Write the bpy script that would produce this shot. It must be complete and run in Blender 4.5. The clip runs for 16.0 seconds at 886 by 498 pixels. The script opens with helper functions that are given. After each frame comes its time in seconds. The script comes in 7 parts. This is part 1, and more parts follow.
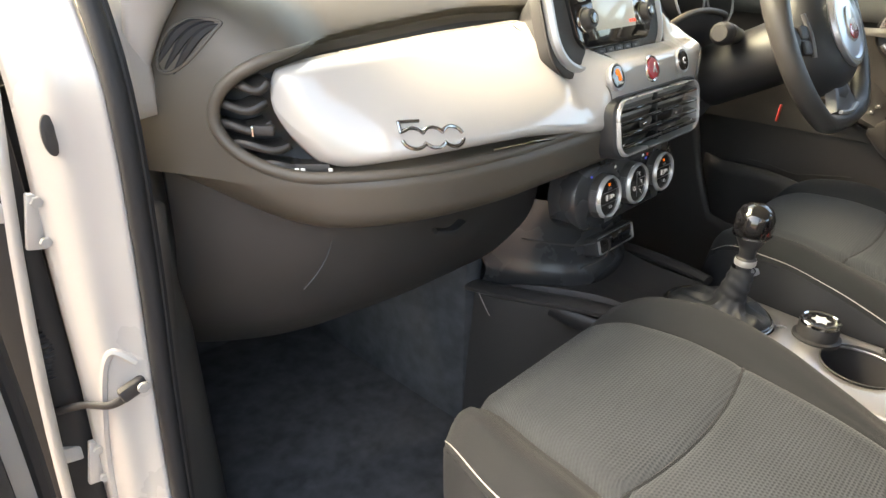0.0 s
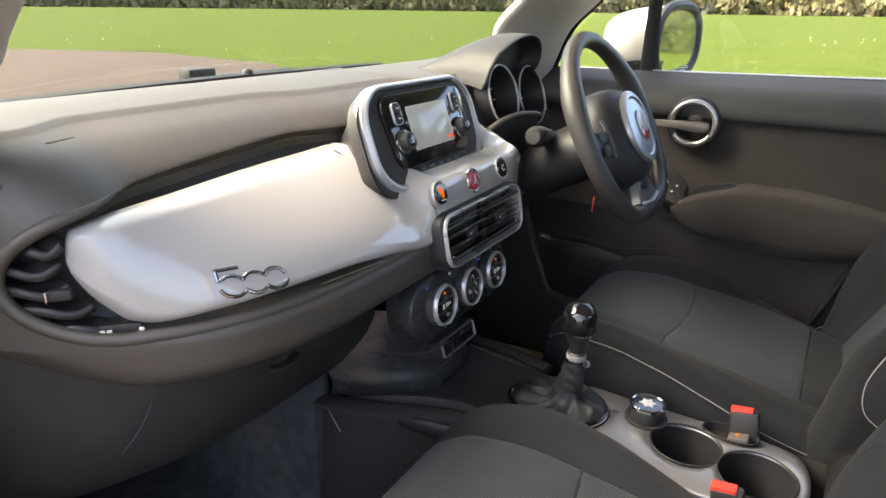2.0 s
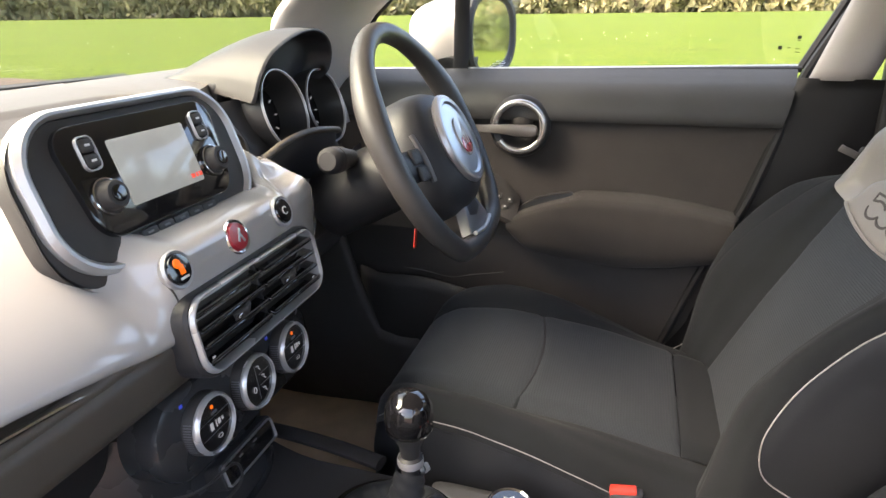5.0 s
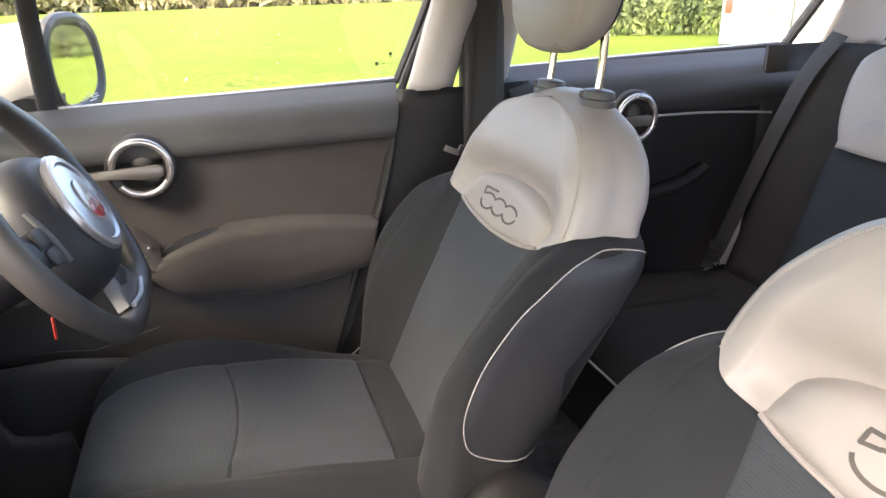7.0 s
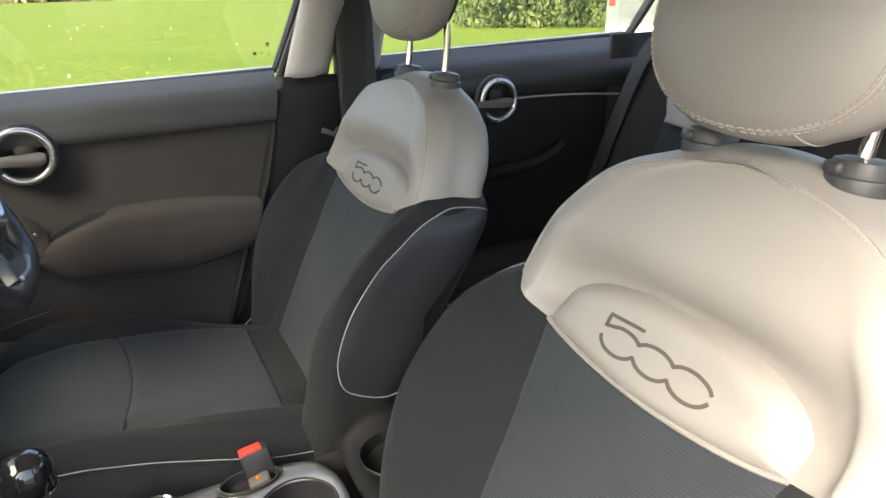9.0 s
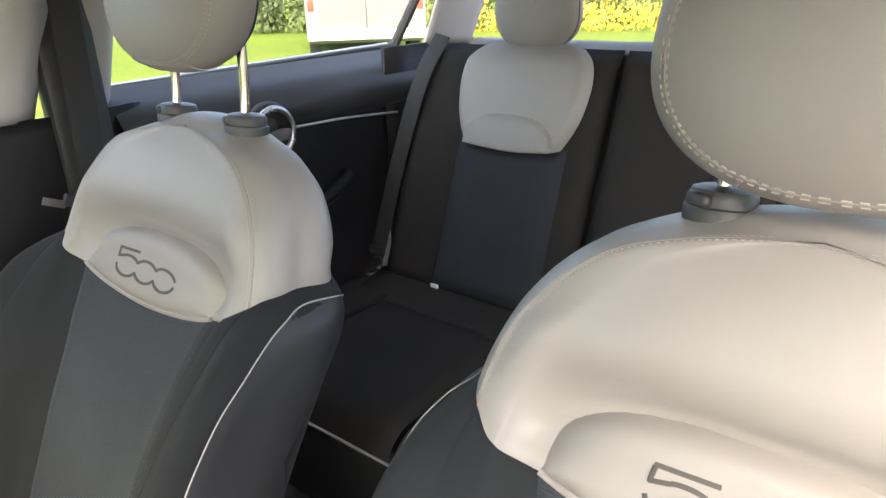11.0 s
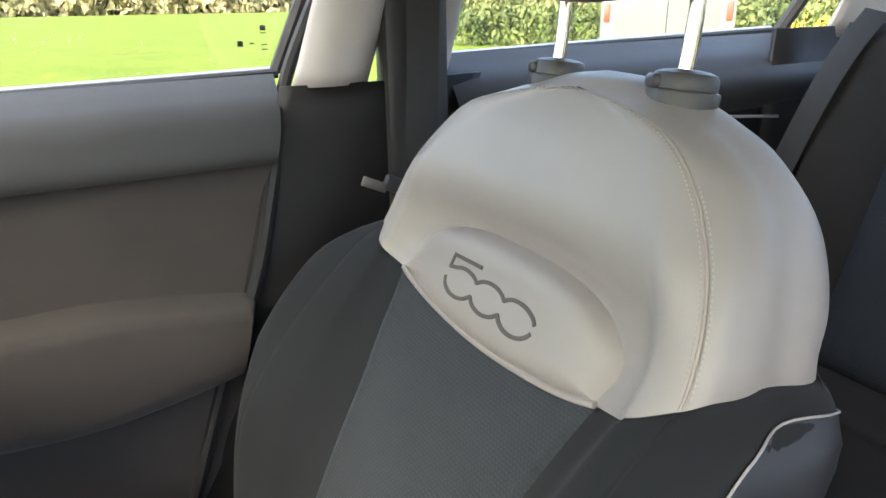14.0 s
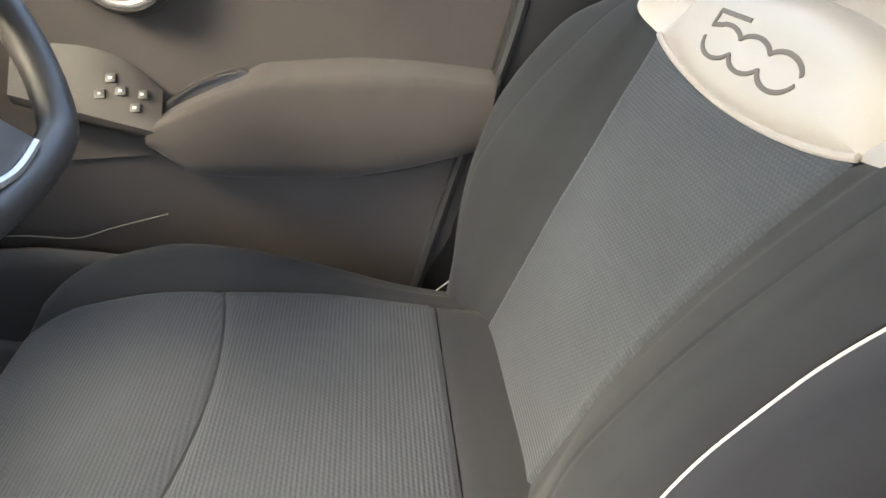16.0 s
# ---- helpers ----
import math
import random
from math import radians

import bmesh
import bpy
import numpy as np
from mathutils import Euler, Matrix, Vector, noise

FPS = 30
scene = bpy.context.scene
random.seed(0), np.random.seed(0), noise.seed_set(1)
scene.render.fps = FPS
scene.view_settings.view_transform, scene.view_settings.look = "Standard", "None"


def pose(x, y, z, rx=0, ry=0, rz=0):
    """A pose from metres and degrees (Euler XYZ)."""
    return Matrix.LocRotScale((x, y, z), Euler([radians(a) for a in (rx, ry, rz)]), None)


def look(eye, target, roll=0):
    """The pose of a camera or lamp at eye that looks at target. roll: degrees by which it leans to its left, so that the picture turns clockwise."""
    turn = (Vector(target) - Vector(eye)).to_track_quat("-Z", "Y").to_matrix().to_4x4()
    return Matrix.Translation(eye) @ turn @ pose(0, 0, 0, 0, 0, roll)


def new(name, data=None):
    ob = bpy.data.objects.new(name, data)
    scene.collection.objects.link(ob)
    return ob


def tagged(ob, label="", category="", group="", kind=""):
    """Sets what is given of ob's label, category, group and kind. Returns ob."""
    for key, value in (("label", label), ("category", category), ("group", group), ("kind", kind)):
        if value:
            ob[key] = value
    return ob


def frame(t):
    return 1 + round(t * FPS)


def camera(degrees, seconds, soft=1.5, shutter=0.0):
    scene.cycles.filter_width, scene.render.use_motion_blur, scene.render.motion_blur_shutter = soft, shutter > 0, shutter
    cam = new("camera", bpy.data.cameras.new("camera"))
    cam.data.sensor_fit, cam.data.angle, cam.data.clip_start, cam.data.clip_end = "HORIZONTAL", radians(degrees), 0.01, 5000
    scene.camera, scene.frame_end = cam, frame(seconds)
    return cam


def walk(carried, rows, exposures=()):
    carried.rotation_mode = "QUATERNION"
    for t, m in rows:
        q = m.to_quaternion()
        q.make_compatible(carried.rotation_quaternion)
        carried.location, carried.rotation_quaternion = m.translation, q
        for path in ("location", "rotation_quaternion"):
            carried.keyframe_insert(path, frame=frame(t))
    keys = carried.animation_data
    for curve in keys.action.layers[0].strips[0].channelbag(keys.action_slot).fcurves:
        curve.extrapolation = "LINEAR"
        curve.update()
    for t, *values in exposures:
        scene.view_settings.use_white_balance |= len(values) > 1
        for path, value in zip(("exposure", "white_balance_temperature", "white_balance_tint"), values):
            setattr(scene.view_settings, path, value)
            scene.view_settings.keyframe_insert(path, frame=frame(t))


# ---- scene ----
import functools

cam = camera(68.9, 16.0)
PATH = [
    (0, (-0.964, -0.487, 1.114), (0.332, 0.762, 0.244), 0.7),
    (0.5, (-0.958, -0.493, 1.13), (0.515, 0.617, 0.356), 0.7),
    (1, (-0.952, -0.494, 1.137), (0.61, 0.536, 0.428), 0.7),
    (1.5, (-0.938, -0.494, 1.154), (0.646, 0.503, 0.448), 0.8),
    (2, (-0.907, -0.495, 1.196), (0.698, 0.472, 0.497), 0.7),
    (2.5, (-0.859, -0.49, 1.223), (0.77, 0.437, 0.525), 0.7),
    (3, (-0.777, -0.465, 1.205), (0.865, 0.438, 0.506), 0.8),
    (3.2, (-0.752, -0.46, 1.202), (0.894, 0.435, 0.502), 0.8),
    (5.3, (-0.564, -0.418, 1.168), (1.265, 0.003, 0.479), -1.0),
    (5.5, (-0.532, -0.415, 1.178), (1.313, -0.068, 0.487), -1.2),
    (6, (-0.466, -0.417, 1.188), (1.403, -0.268, 0.491), -1.7),
    (6.5, (-0.488, -0.399, 1.198), (1.372, -0.604, 0.492), -1.9),
    (7, (-0.57, -0.356, 1.225), (1.198, -0.946, 0.5), -1.9),
    (7.5, (-0.67, -0.32, 1.252), (1.028, -1.078, 0.514), -1.8),
    (8, (-0.733, -0.342, 1.257), (0.956, -1.113, 0.514), -1.8),
    (8.5, (-0.757, -0.356, 1.244), (0.923, -1.147, 0.5), -1.8),
    (9, (-0.732, -0.369, 1.226), (0.924, -1.201, 0.475), -1.7),
    (9.5, (-0.595, -0.378, 1.219), (0.971, -1.366, 0.461), -1.3),
    (10, (-0.504, -0.389, 1.246), (0.914, -1.579, 0.49), -1.2),
    (10.2, (-0.48, -0.384, 1.249), (0.874, -1.649, 0.496), -1.1),
    (12.3, (-0.255, -0.457, 1.204), (0.711, -2.028, 0.431), -1.7),
    (12.5, (-0.224, -0.466, 1.208), (0.806, -2.001, 0.443), -1.8),
    (13, (-0.161, -0.472, 1.197), (1.098, -1.837, 0.456), -1.5),
    (13.5, (-0.099, -0.47, 1.166), (1.412, -1.569, 0.45), -1.1),
    (14, (-0.064, -0.487, 1.139), (1.573, -1.396, 0.436), -1.0),
    (14.5, (-0.037, -0.502, 1.099), (1.677, -1.235, 0.374), -1.5),
    (15, (-0.058, -0.481, 1.08), (1.654, -1.003, 0.188), -1.4),
    (15.5, (-0.106, -0.477, 1.079), (1.597, -0.782, 0.076), -1.8),
    (16, (-0.1, -0.496, 1.039), (1.596, -0.627, -0.013), -2.2),
]
walk(cam, [(t, look(eye, target, roll)) for t, eye, target, roll in PATH], [(0, 3.25, 8050, 4), (0.7, 3.0, 7600, 5), (1.5, 2.7, 7130, 8), (2.2, 2.38, 6930, 9), (3.0, 2.25, 6830, 8), (5.5, 2.97, 7080, 12), (7, 3.2, 6950, 13), (8, 2.85, 6730, 6), (9, 2.55, 6730, 4), (9.6, 2.8, 6730, 4), (10.2, 2.8, 6730, 5), (12.5, 3.42, 6750, 8), (13.0, 3.4, 6720, 8), (14, 3.0, 6600, 6), (15, 3.65, 6400, 5), (15.5, 3.95, 6700, 6), (16, 4.0, 7130, 7)])

# ---- world, sun, exposure ----
scene.view_settings.exposure = 0.0
world = bpy.data.worlds.new("world")
scene.world = world
world.use_nodes = True
sky = world.node_tree.nodes.new("ShaderNodeTexSky")
sky.sky_type, sky.sun_disc = "NISHITA", False
sky.sun_elevation, sky.sun_rotation = radians(47), radians(-28)
sky.air_density, sky.dust_density, sky.ozone_density = 0.7, 5.0, 0.4
world.node_tree.links.new(sky.outputs[0], world.node_tree.nodes["Background"].inputs[0])
world.node_tree.nodes["Background"].inputs[1].default_value = 0.20
sun_data = bpy.data.lights.new("sun", "SUN")
sun_data.energy, sun_data.angle, sun_data.color = 0.75, radians(42), (1.0, 0.89, 0.73)
sun = new("sun", sun_data)
sun.matrix_world = look((-4.6, 8.6, 10.4), (0, 0, 0))


# ---- materials ----
def material(name, col, rough=0.5, metal=0.0, bump=0.0, bscale=900.0, var=0.12, vscale=9.0, coat=0.0, spec=0.5, weave=0.0, sheen=0.0, emit=0.0, col2=None):
    m = bpy.data.materials.new(name)
    m.use_nodes = True
    nt = m.node_tree
    n, l = nt.nodes, nt.links
    b = n["Principled BSDF"]
    b.inputs["Roughness"].default_value, b.inputs["Metallic"].default_value = rough, metal
    b.inputs["Coat Weight"].default_value, b.inputs["Coat Roughness"].default_value = coat, 0.06
    b.inputs["Specular IOR Level"].default_value = spec
    b.inputs["Sheen Weight"].default_value = sheen
    tc = n.new("ShaderNodeTexCoord")
    big = n.new("ShaderNodeTexNoise")
    big.inputs["Scale"].default_value, big.inputs["Detail"].default_value = vscale, 5
    l.new(tc.outputs["Object"], big.inputs["Vector"])
    mix = n.new("ShaderNodeMix")
    mix.data_type = "RGBA"
    lo = [c * (1 - var) for c in col]
    hi = [min(1, c * (1 + var)) for c in (col2 or col)]
    mix.inputs[6].default_value, mix.inputs[7].default_value = (*lo, 1), (*hi, 1)
    ramp = n.new("ShaderNodeMapRange")
    ramp.inputs["From Min"].default_value, ramp.inputs["From Max"].default_value = 0.3, 0.7
    l.new(big.outputs["Fac"], ramp.inputs["Value"])
    l.new(ramp.outputs[0], mix.inputs[0])
    colour = mix.outputs[2]
    rr = n.new("ShaderNodeMapRange")
    rr.inputs["To Min"].default_value, rr.inputs["To Max"].default_value = max(0, rough - 0.06), min(1, rough + 0.06)
    l.new(big.outputs["Fac"], rr.inputs["Value"])
    l.new(rr.outputs[0], b.inputs["Roughness"])
    height = None
    if weave:
        sep = n.new("ShaderNodeSeparateXYZ")
        l.new(tc.outputs["Object"], sep.inputs[0])

        def m2(op, a, c):
            k = n.new("ShaderNodeMath")
            k.operation = op
            for i, v in enumerate((a, c)):
                if v is None:
                    continue
                if isinstance(v, (int, float)):
                    k.inputs[i].default_value = v
                else:
                    l.new(v, k.inputs[i])
            return k.outputs[0]
        along = m2("SUBTRACT", m2("MULTIPLY", sep.outputs[2], 0.6), sep.outputs[1])
        k = 2 * math.pi / 0.0036
        rows = m2("SINE", m2("MULTIPLY", along, k), None)
        cells = m2("MULTIPLY", m2("SINE", m2("MULTIPLY", along, k / 2), None), m2("SINE", m2("MULTIPLY", sep.outputs[0], k * 0.75), None))
        height = m2("ADD", m2("ADD", m2("MULTIPLY", rows, 0.32), m2("MULTIPLY", cells, 0.18)), 0.5)
        w = n.new("ShaderNodeMix")
        w.data_type = "RGBA"
        w.blend_type = "MULTIPLY"
        w.inputs[0].default_value = weave
        grey = n.new("ShaderNodeMapRange")
        grey.inputs["To Min"].default_value, grey.inputs["To Max"].default_value = 0.45, 1.35
        l.new(height, grey.inputs["Value"])
        l.new(colour, w.inputs[6])
        l.new(grey.outputs[0], w.inputs[7])
        colour = w.outputs[2]
    l.new(colour, b.inputs["Base Color"])
    if bump:
        bp = n.new("ShaderNodeBump")
        bp.inputs["Strength"].default_value, bp.inputs["Distance"].default_value = bump, 0.001
        if height is None:
            fine = n.new("ShaderNodeTexNoise")
            fine.inputs["Scale"].default_value, fine.inputs["Detail"].default_value = bscale, 3
            l.new(tc.outputs["Object"], fine.inputs["Vector"])
            height = fine.outputs["Fac"]
        l.new(height, bp.inputs["Height"])
        l.new(bp.outputs[0], b.inputs["Normal"])
    if emit:
        b.inputs["Emission Color"].default_value, b.inputs["Emission Strength"].default_value = (*col, 1), emit
    return m


def glass_material(name, tint=(1, 1, 1), gloss=0.04):
    m = bpy.data.materials.new(name)
    m.use_nodes = True
    n, l = m.node_tree.nodes, m.node_tree.links
    n.remove(n["Principled BSDF"])
    t, g, mix = n.new("ShaderNodeBsdfTransparent"), n.new("ShaderNodeBsdfGlossy"), n.new("ShaderNodeMixShader")
    t.inputs[0].default_value = (*tint, 1)
    g.inputs["Roughness"].default_value = 0.01
    mix.inputs[0].default_value = gloss
    l.new(t.outputs[0], mix.inputs[1]), l.new(g.outputs[0], mix.inputs[2])
    l.new(mix.outputs[0], n["Material Output"].inputs[0])
    return m


LEATHER = material("pale_leather", (0.264, 0.242, 0.222), 0.46, bump=0.22, bscale=1500, var=0.04, vscale=5)
LEATHER_SIDE = material("grey_leather", (0.262, 0.243, 0.223), 0.42, bump=0.22, bscale=1500, var=0.04, vscale=5)
FABRIC = material("black_cloth", (0.0150, 0.0165, 0.0184), 0.9, spec=0.2, bump=0.35, bscale=2600, var=0.1, vscale=14, sheen=0.05)
MESH = material("woven_cloth", (0.0315, 0.0360, 0.0412), 0.85, spec=0.25, bump=0.6, var=0.1, vscale=10, weave=0.30, sheen=0.06)
REAR_MESH = material("rear_woven_cloth", (0.030, 0.034, 0.040), 0.85, spec=0.2, bump=0.5, var=0.1, vscale=10, weave=0.3)
REAR_CLOTH = material("rear_black_cloth", (0.026, 0.0245, 0.0232), 0.9, spec=0.15, bump=0.35, bscale=2600, var=0.1, vscale=14)
VINYL = material("dark_vinyl", (0.024, 0.026, 0.0295), 0.48, bump=0.2, bscale=1500, var=0.08)
PIPING = material("pale_piping", (0.36, 0.345, 0.325), 0.6, bump=0.2, bscale=3000)
THREAD = material("stitch_thread", (0.35, 0.32, 0.285), 0.8)
SEAM = material("leather_seam", (0.32, 0.285, 0.255), 0.7)
# dark tone: painted shade of pressed lines, also plain dark joints
SHADE_JOINT = material("groove_shade_and_joint", (0.07, 0.062, 0.055), 0.7)
CHROME = material("chrome", (0.80, 0.80, 0.80), 0.12, metal=1.0, var=0.03)
SATIN = material("satin_silver", (0.50, 0.50, 0.50), 0.36, metal=0.55, var=0.05, bump=0.1, bscale=3000)
BLACK = material("black_plastic", (0.027, 0.027, 0.028), 0.45, bump=0.15, bscale=1800, var=0.1)
GLOSS = material("gloss_black", (0.008, 0.008, 0.009), 0.08, coat=1.0, var=0.05)
SOFT = material("soft_dash_plastic", (0.088, 0.075, 0.059), 0.46, spec=0.65, bump=0.30, bscale=1300, var=0.07, vscale=7)
HARD = material("hard_dark_plastic", (0.041, 0.038, 0.036), 0.5, bump=0.4, bscale=1500, var=0.08, vscale=7)
WHITE = material("pearl_white_panel", (0.49, 0.468, 0.436), 0.12, coat=1.0, var=0.02, vscale=3)
PAINT = material("white_car_paint", (0.44, 0.42, 0.395), 0.28, coat=0.6, var=0.03, vscale=4)
TRIM = material("pale_pillar_trim", (0.45, 0.425, 0.40), 0.55, bump=0.3, bscale=1600, var=0.04)
HEADLINER = material("headliner_cloth", (0.48, 0.46, 0.435), 0.95, bump=0.4, bscale=1800, var=0.05)
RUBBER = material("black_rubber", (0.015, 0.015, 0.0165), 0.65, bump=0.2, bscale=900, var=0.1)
CARPET = material("black_carpet", (0.075, 0.078, 0.082), 1.0, spec=0.10, bump=1.0, bscale=500, var=0.25, vscale=30)
PAPER = material("brown_paper", (0.62, 0.46, 0.30), 0.75, bump=0.4, bscale=60, var=0.15, vscale=12)
RED = material("red_plastic", (0.72, 0.05, 0.03), 0.4, var=0.05)
RED_DARK = material("red_button", (0.42, 0.02, 0.03), 0.3, coat=0.5, var=0.05)
ORANGE = material("orange_glow", (1.0, 0.16, 0.0), 0.4, emit=0.10)
# white with a faint added glow, also on unlit print, tags and bumper
GLYPH = material("white_marking_glow", (0.6, 0.6, 0.6), 0.5, emit=0.03)
BLUE = material("blue_marking", (0.05, 0.08, 0.6), 0.5, emit=0.05)
SCREEN = material("display_glass", (0.30, 0.31, 0.30), 0.2, coat=0.5, var=0.12, vscale=14, emit=0.10)
SCREEN_RED = material("display_red", (0.7, 0.08, 0.05), 0.2, emit=0.12)
DIAL = material("dial_face", (0.010, 0.010, 0.011), 0.15, coat=1.0)
WEBBING = material("belt_webbing", (0.020, 0.0195, 0.019), 0.7, bump=0.5, bscale=2200, var=0.1, vscale=40)
ENAMEL = material("red_enamel", (0.45, 0.02, 0.03), 0.2, coat=1.0)
MIRROR = material("mirror_glass", (0.9, 0.9, 0.9), 0.02, metal=1.0, var=0.0)
REAR_TRIM = material("black_rear_trim", (0.009, 0.009, 0.0095), 0.5, spec=0.3, bump=0.3, bscale=1500, var=0.1)
SLAT = material("vent_slat", (0.036, 0.033, 0.030), 0.36, bump=0.2, bscale=1500)
WHEEL = material("wheel_leather", (0.050, 0.048, 0.046), 0.36, bump=0.25, bscale=1800, var=0.08)
COLLAR = material("grey_collar", (0.042, 0.041, 0.040), 0.42, bump=0.2, bscale=1500)
PLATE = material("grey_console_plate", (0.34,0.34,0.342), 0.30, metal=0.7, var=0.05, bump=0.1, bscale=3000)
TAIL = material("grey_tail_trim", (0.20, 0.19, 0.18), 0.55, bump=0.3, bscale=1600, var=0.06)
SIDE_TRIM = material("grey_side_trim", (0.080, 0.074, 0.068), 0.5, bump=0.4, bscale=1500, var=0.08, vscale=7)
DOOR_CLOTH = material("door_cloth", (0.050, 0.0455, 0.042), 0.85, spec=0.3, bump=0.4, bscale=2400, var=0.1, vscale=12, sheen=0.1)
DOOR_TOP = material("door_shoulder", (0.042, 0.043, 0.042), 0.45, bump=0.35, bscale=1400, var=0.08)
BADGE = material("badge_silver", (0.42, 0.44, 0.47), 0.32, metal=0.8, var=0.04)
BRIGHT = material("bright_satin_trim", (0.66, 0.655, 0.645), 0.27, metal=0.55, var=0.03)
RING = material("satin_chrome", (0.60, 0.59, 0.575), 0.26, metal=0.9, var=0.03)
LEVER = material("warm_silver", (0.17, 0.16, 0.15), 0.36, metal=0.5, var=0.04)
EMBLEM = material("bright_emblem", (0.40, 0.40, 0.41), 0.14, metal=1.0, var=0.03)
GREY_TRIM = material("dark_silver_trim", (0.16, 0.16, 0.165), 0.38, metal=0.3, var=0.05)
PIANO = material("stack_black", (0.034, 0.035, 0.037), 0.27, spec=0.7, var=0.06)
SCREEN_GLASS = glass_material("windscreen_glass", (0.80, 0.84, 0.80), 0.05)
GLASS = glass_material("window_glass", (0.96, 0.98, 0.97), 0.045)


# ---- builders ----
def part(name, bm, mat, parent=None, label="", smooth=True, sub=0, thick=0.0, bevel=0.0, face=None):
    bmesh.ops.recalc_face_normals(bm, faces=bm.faces)
    if face is not None and sum((f.normal * f.calc_area() for f in bm.faces), Vector()).dot(Vector(face)) < 0:
        bmesh.ops.reverse_faces(bm, faces=bm.faces)
    me = bpy.data.meshes.new(name)
    bm.to_mesh(me)
    bm.free()
    me.materials.append(mat)
    if smooth:
        me.polygons.foreach_set("use_smooth", [True] * len(me.polygons))
        me.set_sharp_from_angle(angle=radians(42))
    ob = new(name, me)
    if parent is not None:
        ob.parent = parent
        if parent.type == "EMPTY":
            ob.matrix_parent_inverse = Matrix.Translation(-parent.location)
    if label:
        ob["label"] = label
    if thick:
        s = ob.modifiers.new("thick", "SOLIDIFY")
        s.thickness, s.offset = thick, -1
    if bevel:
        s = ob.modifiers.new("bevel", "BEVEL")
        s.width, s.segments, s.limit_method, s.angle_limit = bevel, 2, "ANGLE", radians(40)
    if sub:
        s = ob.modifiers.new("sub", "SUBSURF")
        s.levels = s.render_levels = sub
    return ob


def thing(name, loc, label, category, group="", kind=""):
    ob = new(name)
    ob.location = loc
    ob.empty_display_size = 0.05
    return tagged(ob, label, category, group, kind)


def solo(name, bm, mat, label, category="", group="", kind="", **kw):
    return tagged(part(name, bm, mat, None, **kw), label, category, group, kind)


def curve_at(x, xs, ys):
    """Smooth curve through the points (xs, ys)."""
    xs, ys = list(xs), list(ys)
    if x <= xs[0]:
        return ys[0]
    if x >= xs[-1]:
        return ys[-1]
    n = len(xs)
    d = [(ys[i + 1] - ys[i]) / (xs[i + 1] - xs[i]) for i in range(n - 1)]
    m = [d[0]] + [0 if d[i - 1] * d[i] <= 0 else 2 * d[i - 1] * d[i] / (d[i - 1] + d[i]) for i in range(1, n - 1)] + [d[-1]]
    i = max(j for j in range(n - 1) if xs[j] <= x)
    h = xs[i + 1] - xs[i]
    t = (x - xs[i]) / h
    return ((1 + 2 * t) * (1 - t) ** 2 * ys[i] + t * (1 - t) ** 2 * h * m[i] + t * t * (3 - 2 * t) * ys[i + 1] + t * t * (t - 1) * h * m[i + 1])


def step(a, b, x):
    t = min(1, max(0, (x - a) / (b - a)))
    return t * t * (3 - 2 * t)


def grid(fn, nu, nv, loop=False, cap=False, keep=None):
    """A sheet of nu by nv quads, fn(u, v) with u and v from 0 to 1; loop joins the u ends; keep(u, v) picks quads."""
    bm = bmesh.new()
    rows = []
    for j in range(nv + 1):
        rows.append([bm.verts.new(fn(i / nu, j / nv)) for i in range(nu if loop else nu + 1)])
    w = nu if loop else nu + 1
    for j in range(nv):
        for i in range(nu):
            if keep and not keep((i + 0.5) / nu, (j + 0.5) / nv):
                continue
            bm.faces.new((rows[j][i], rows[j][(i + 1) % w], rows[j + 1][(i + 1) % w], rows[j + 1][i]))
    if cap:
        bm.faces.new(rows[0][::-1])
        bm.faces.new(rows[-1])
    return bm


def smooth_path(pts, n, closed=False):
    """n points along a smooth line through pts."""
    p = [Vector(q) for q in pts]
    m = len(p)
    out = []
    segs = m if closed else m - 1
    for k in range(n if closed else n + 1):
        f = k * segs / n
        i = min(int(f), segs - 1)
        t = f - i
        g = (lambda j: p[j % m]) if closed else (lambda j: p[min(max(j, 0), m - 1)])
        a, b, c, d = g(i - 1), g(i), g(i + 1), g(i + 2)
        out.append(0.5 * (2 * b + (c - a) * t + (2 * a - 5 * b + 4 * c - d) * t * t + (3 * b - a - 3 * c + d) * t ** 3))
    return out


def tube(pts, r, n=0, sides=8, closed=False, flat=None, up=(0, 0, 1)):
    """A round rod along pts (smoothed to n points); flat=(a, b): an oval section."""
    path = smooth_path(pts, n, closed) if n else [Vector(p) for p in pts]
    m = len(path)
    bm = bmesh.new()
    rings = []
    ref = Vector(up)
    for i, p in enumerate(path):
        t = (path[(i + 1) % m] - path[i - 1]) if closed else (path[min(i + 1, m - 1)] - path[max(i - 1, 0)])
        t.normalize()
        a = ref - t * ref.dot(t)
        if a.length < 1e-4:
            a = Vector((1, 0, 0)) - t * t.x
        a.normalize()
        ref = a if flat is None else ref
        b = t.cross(a)
        rad = r[min(i, len(r) - 1)] if isinstance(r, (list, tuple)) else r
        ra, rb = (rad, rad) if flat is None else flat
        rings.append([bm.verts.new(p + a * ra * math.cos(2 * math.pi * k / sides) + b * rb * math.sin(2 * math.pi * k / sides)) for k in range(sides)])
    for i in range(m if closed else m - 1):
        for k in range(sides):
            bm.faces.new((rings[i][k], rings[i][(k + 1) % sides], rings[(i + 1) % m][(k + 1) % sides], rings[(i + 1) % m][k]))
    if not closed:
        bm.faces.new(rings[0][::-1])
        bm.faces.new(rings[-1])
    return bm


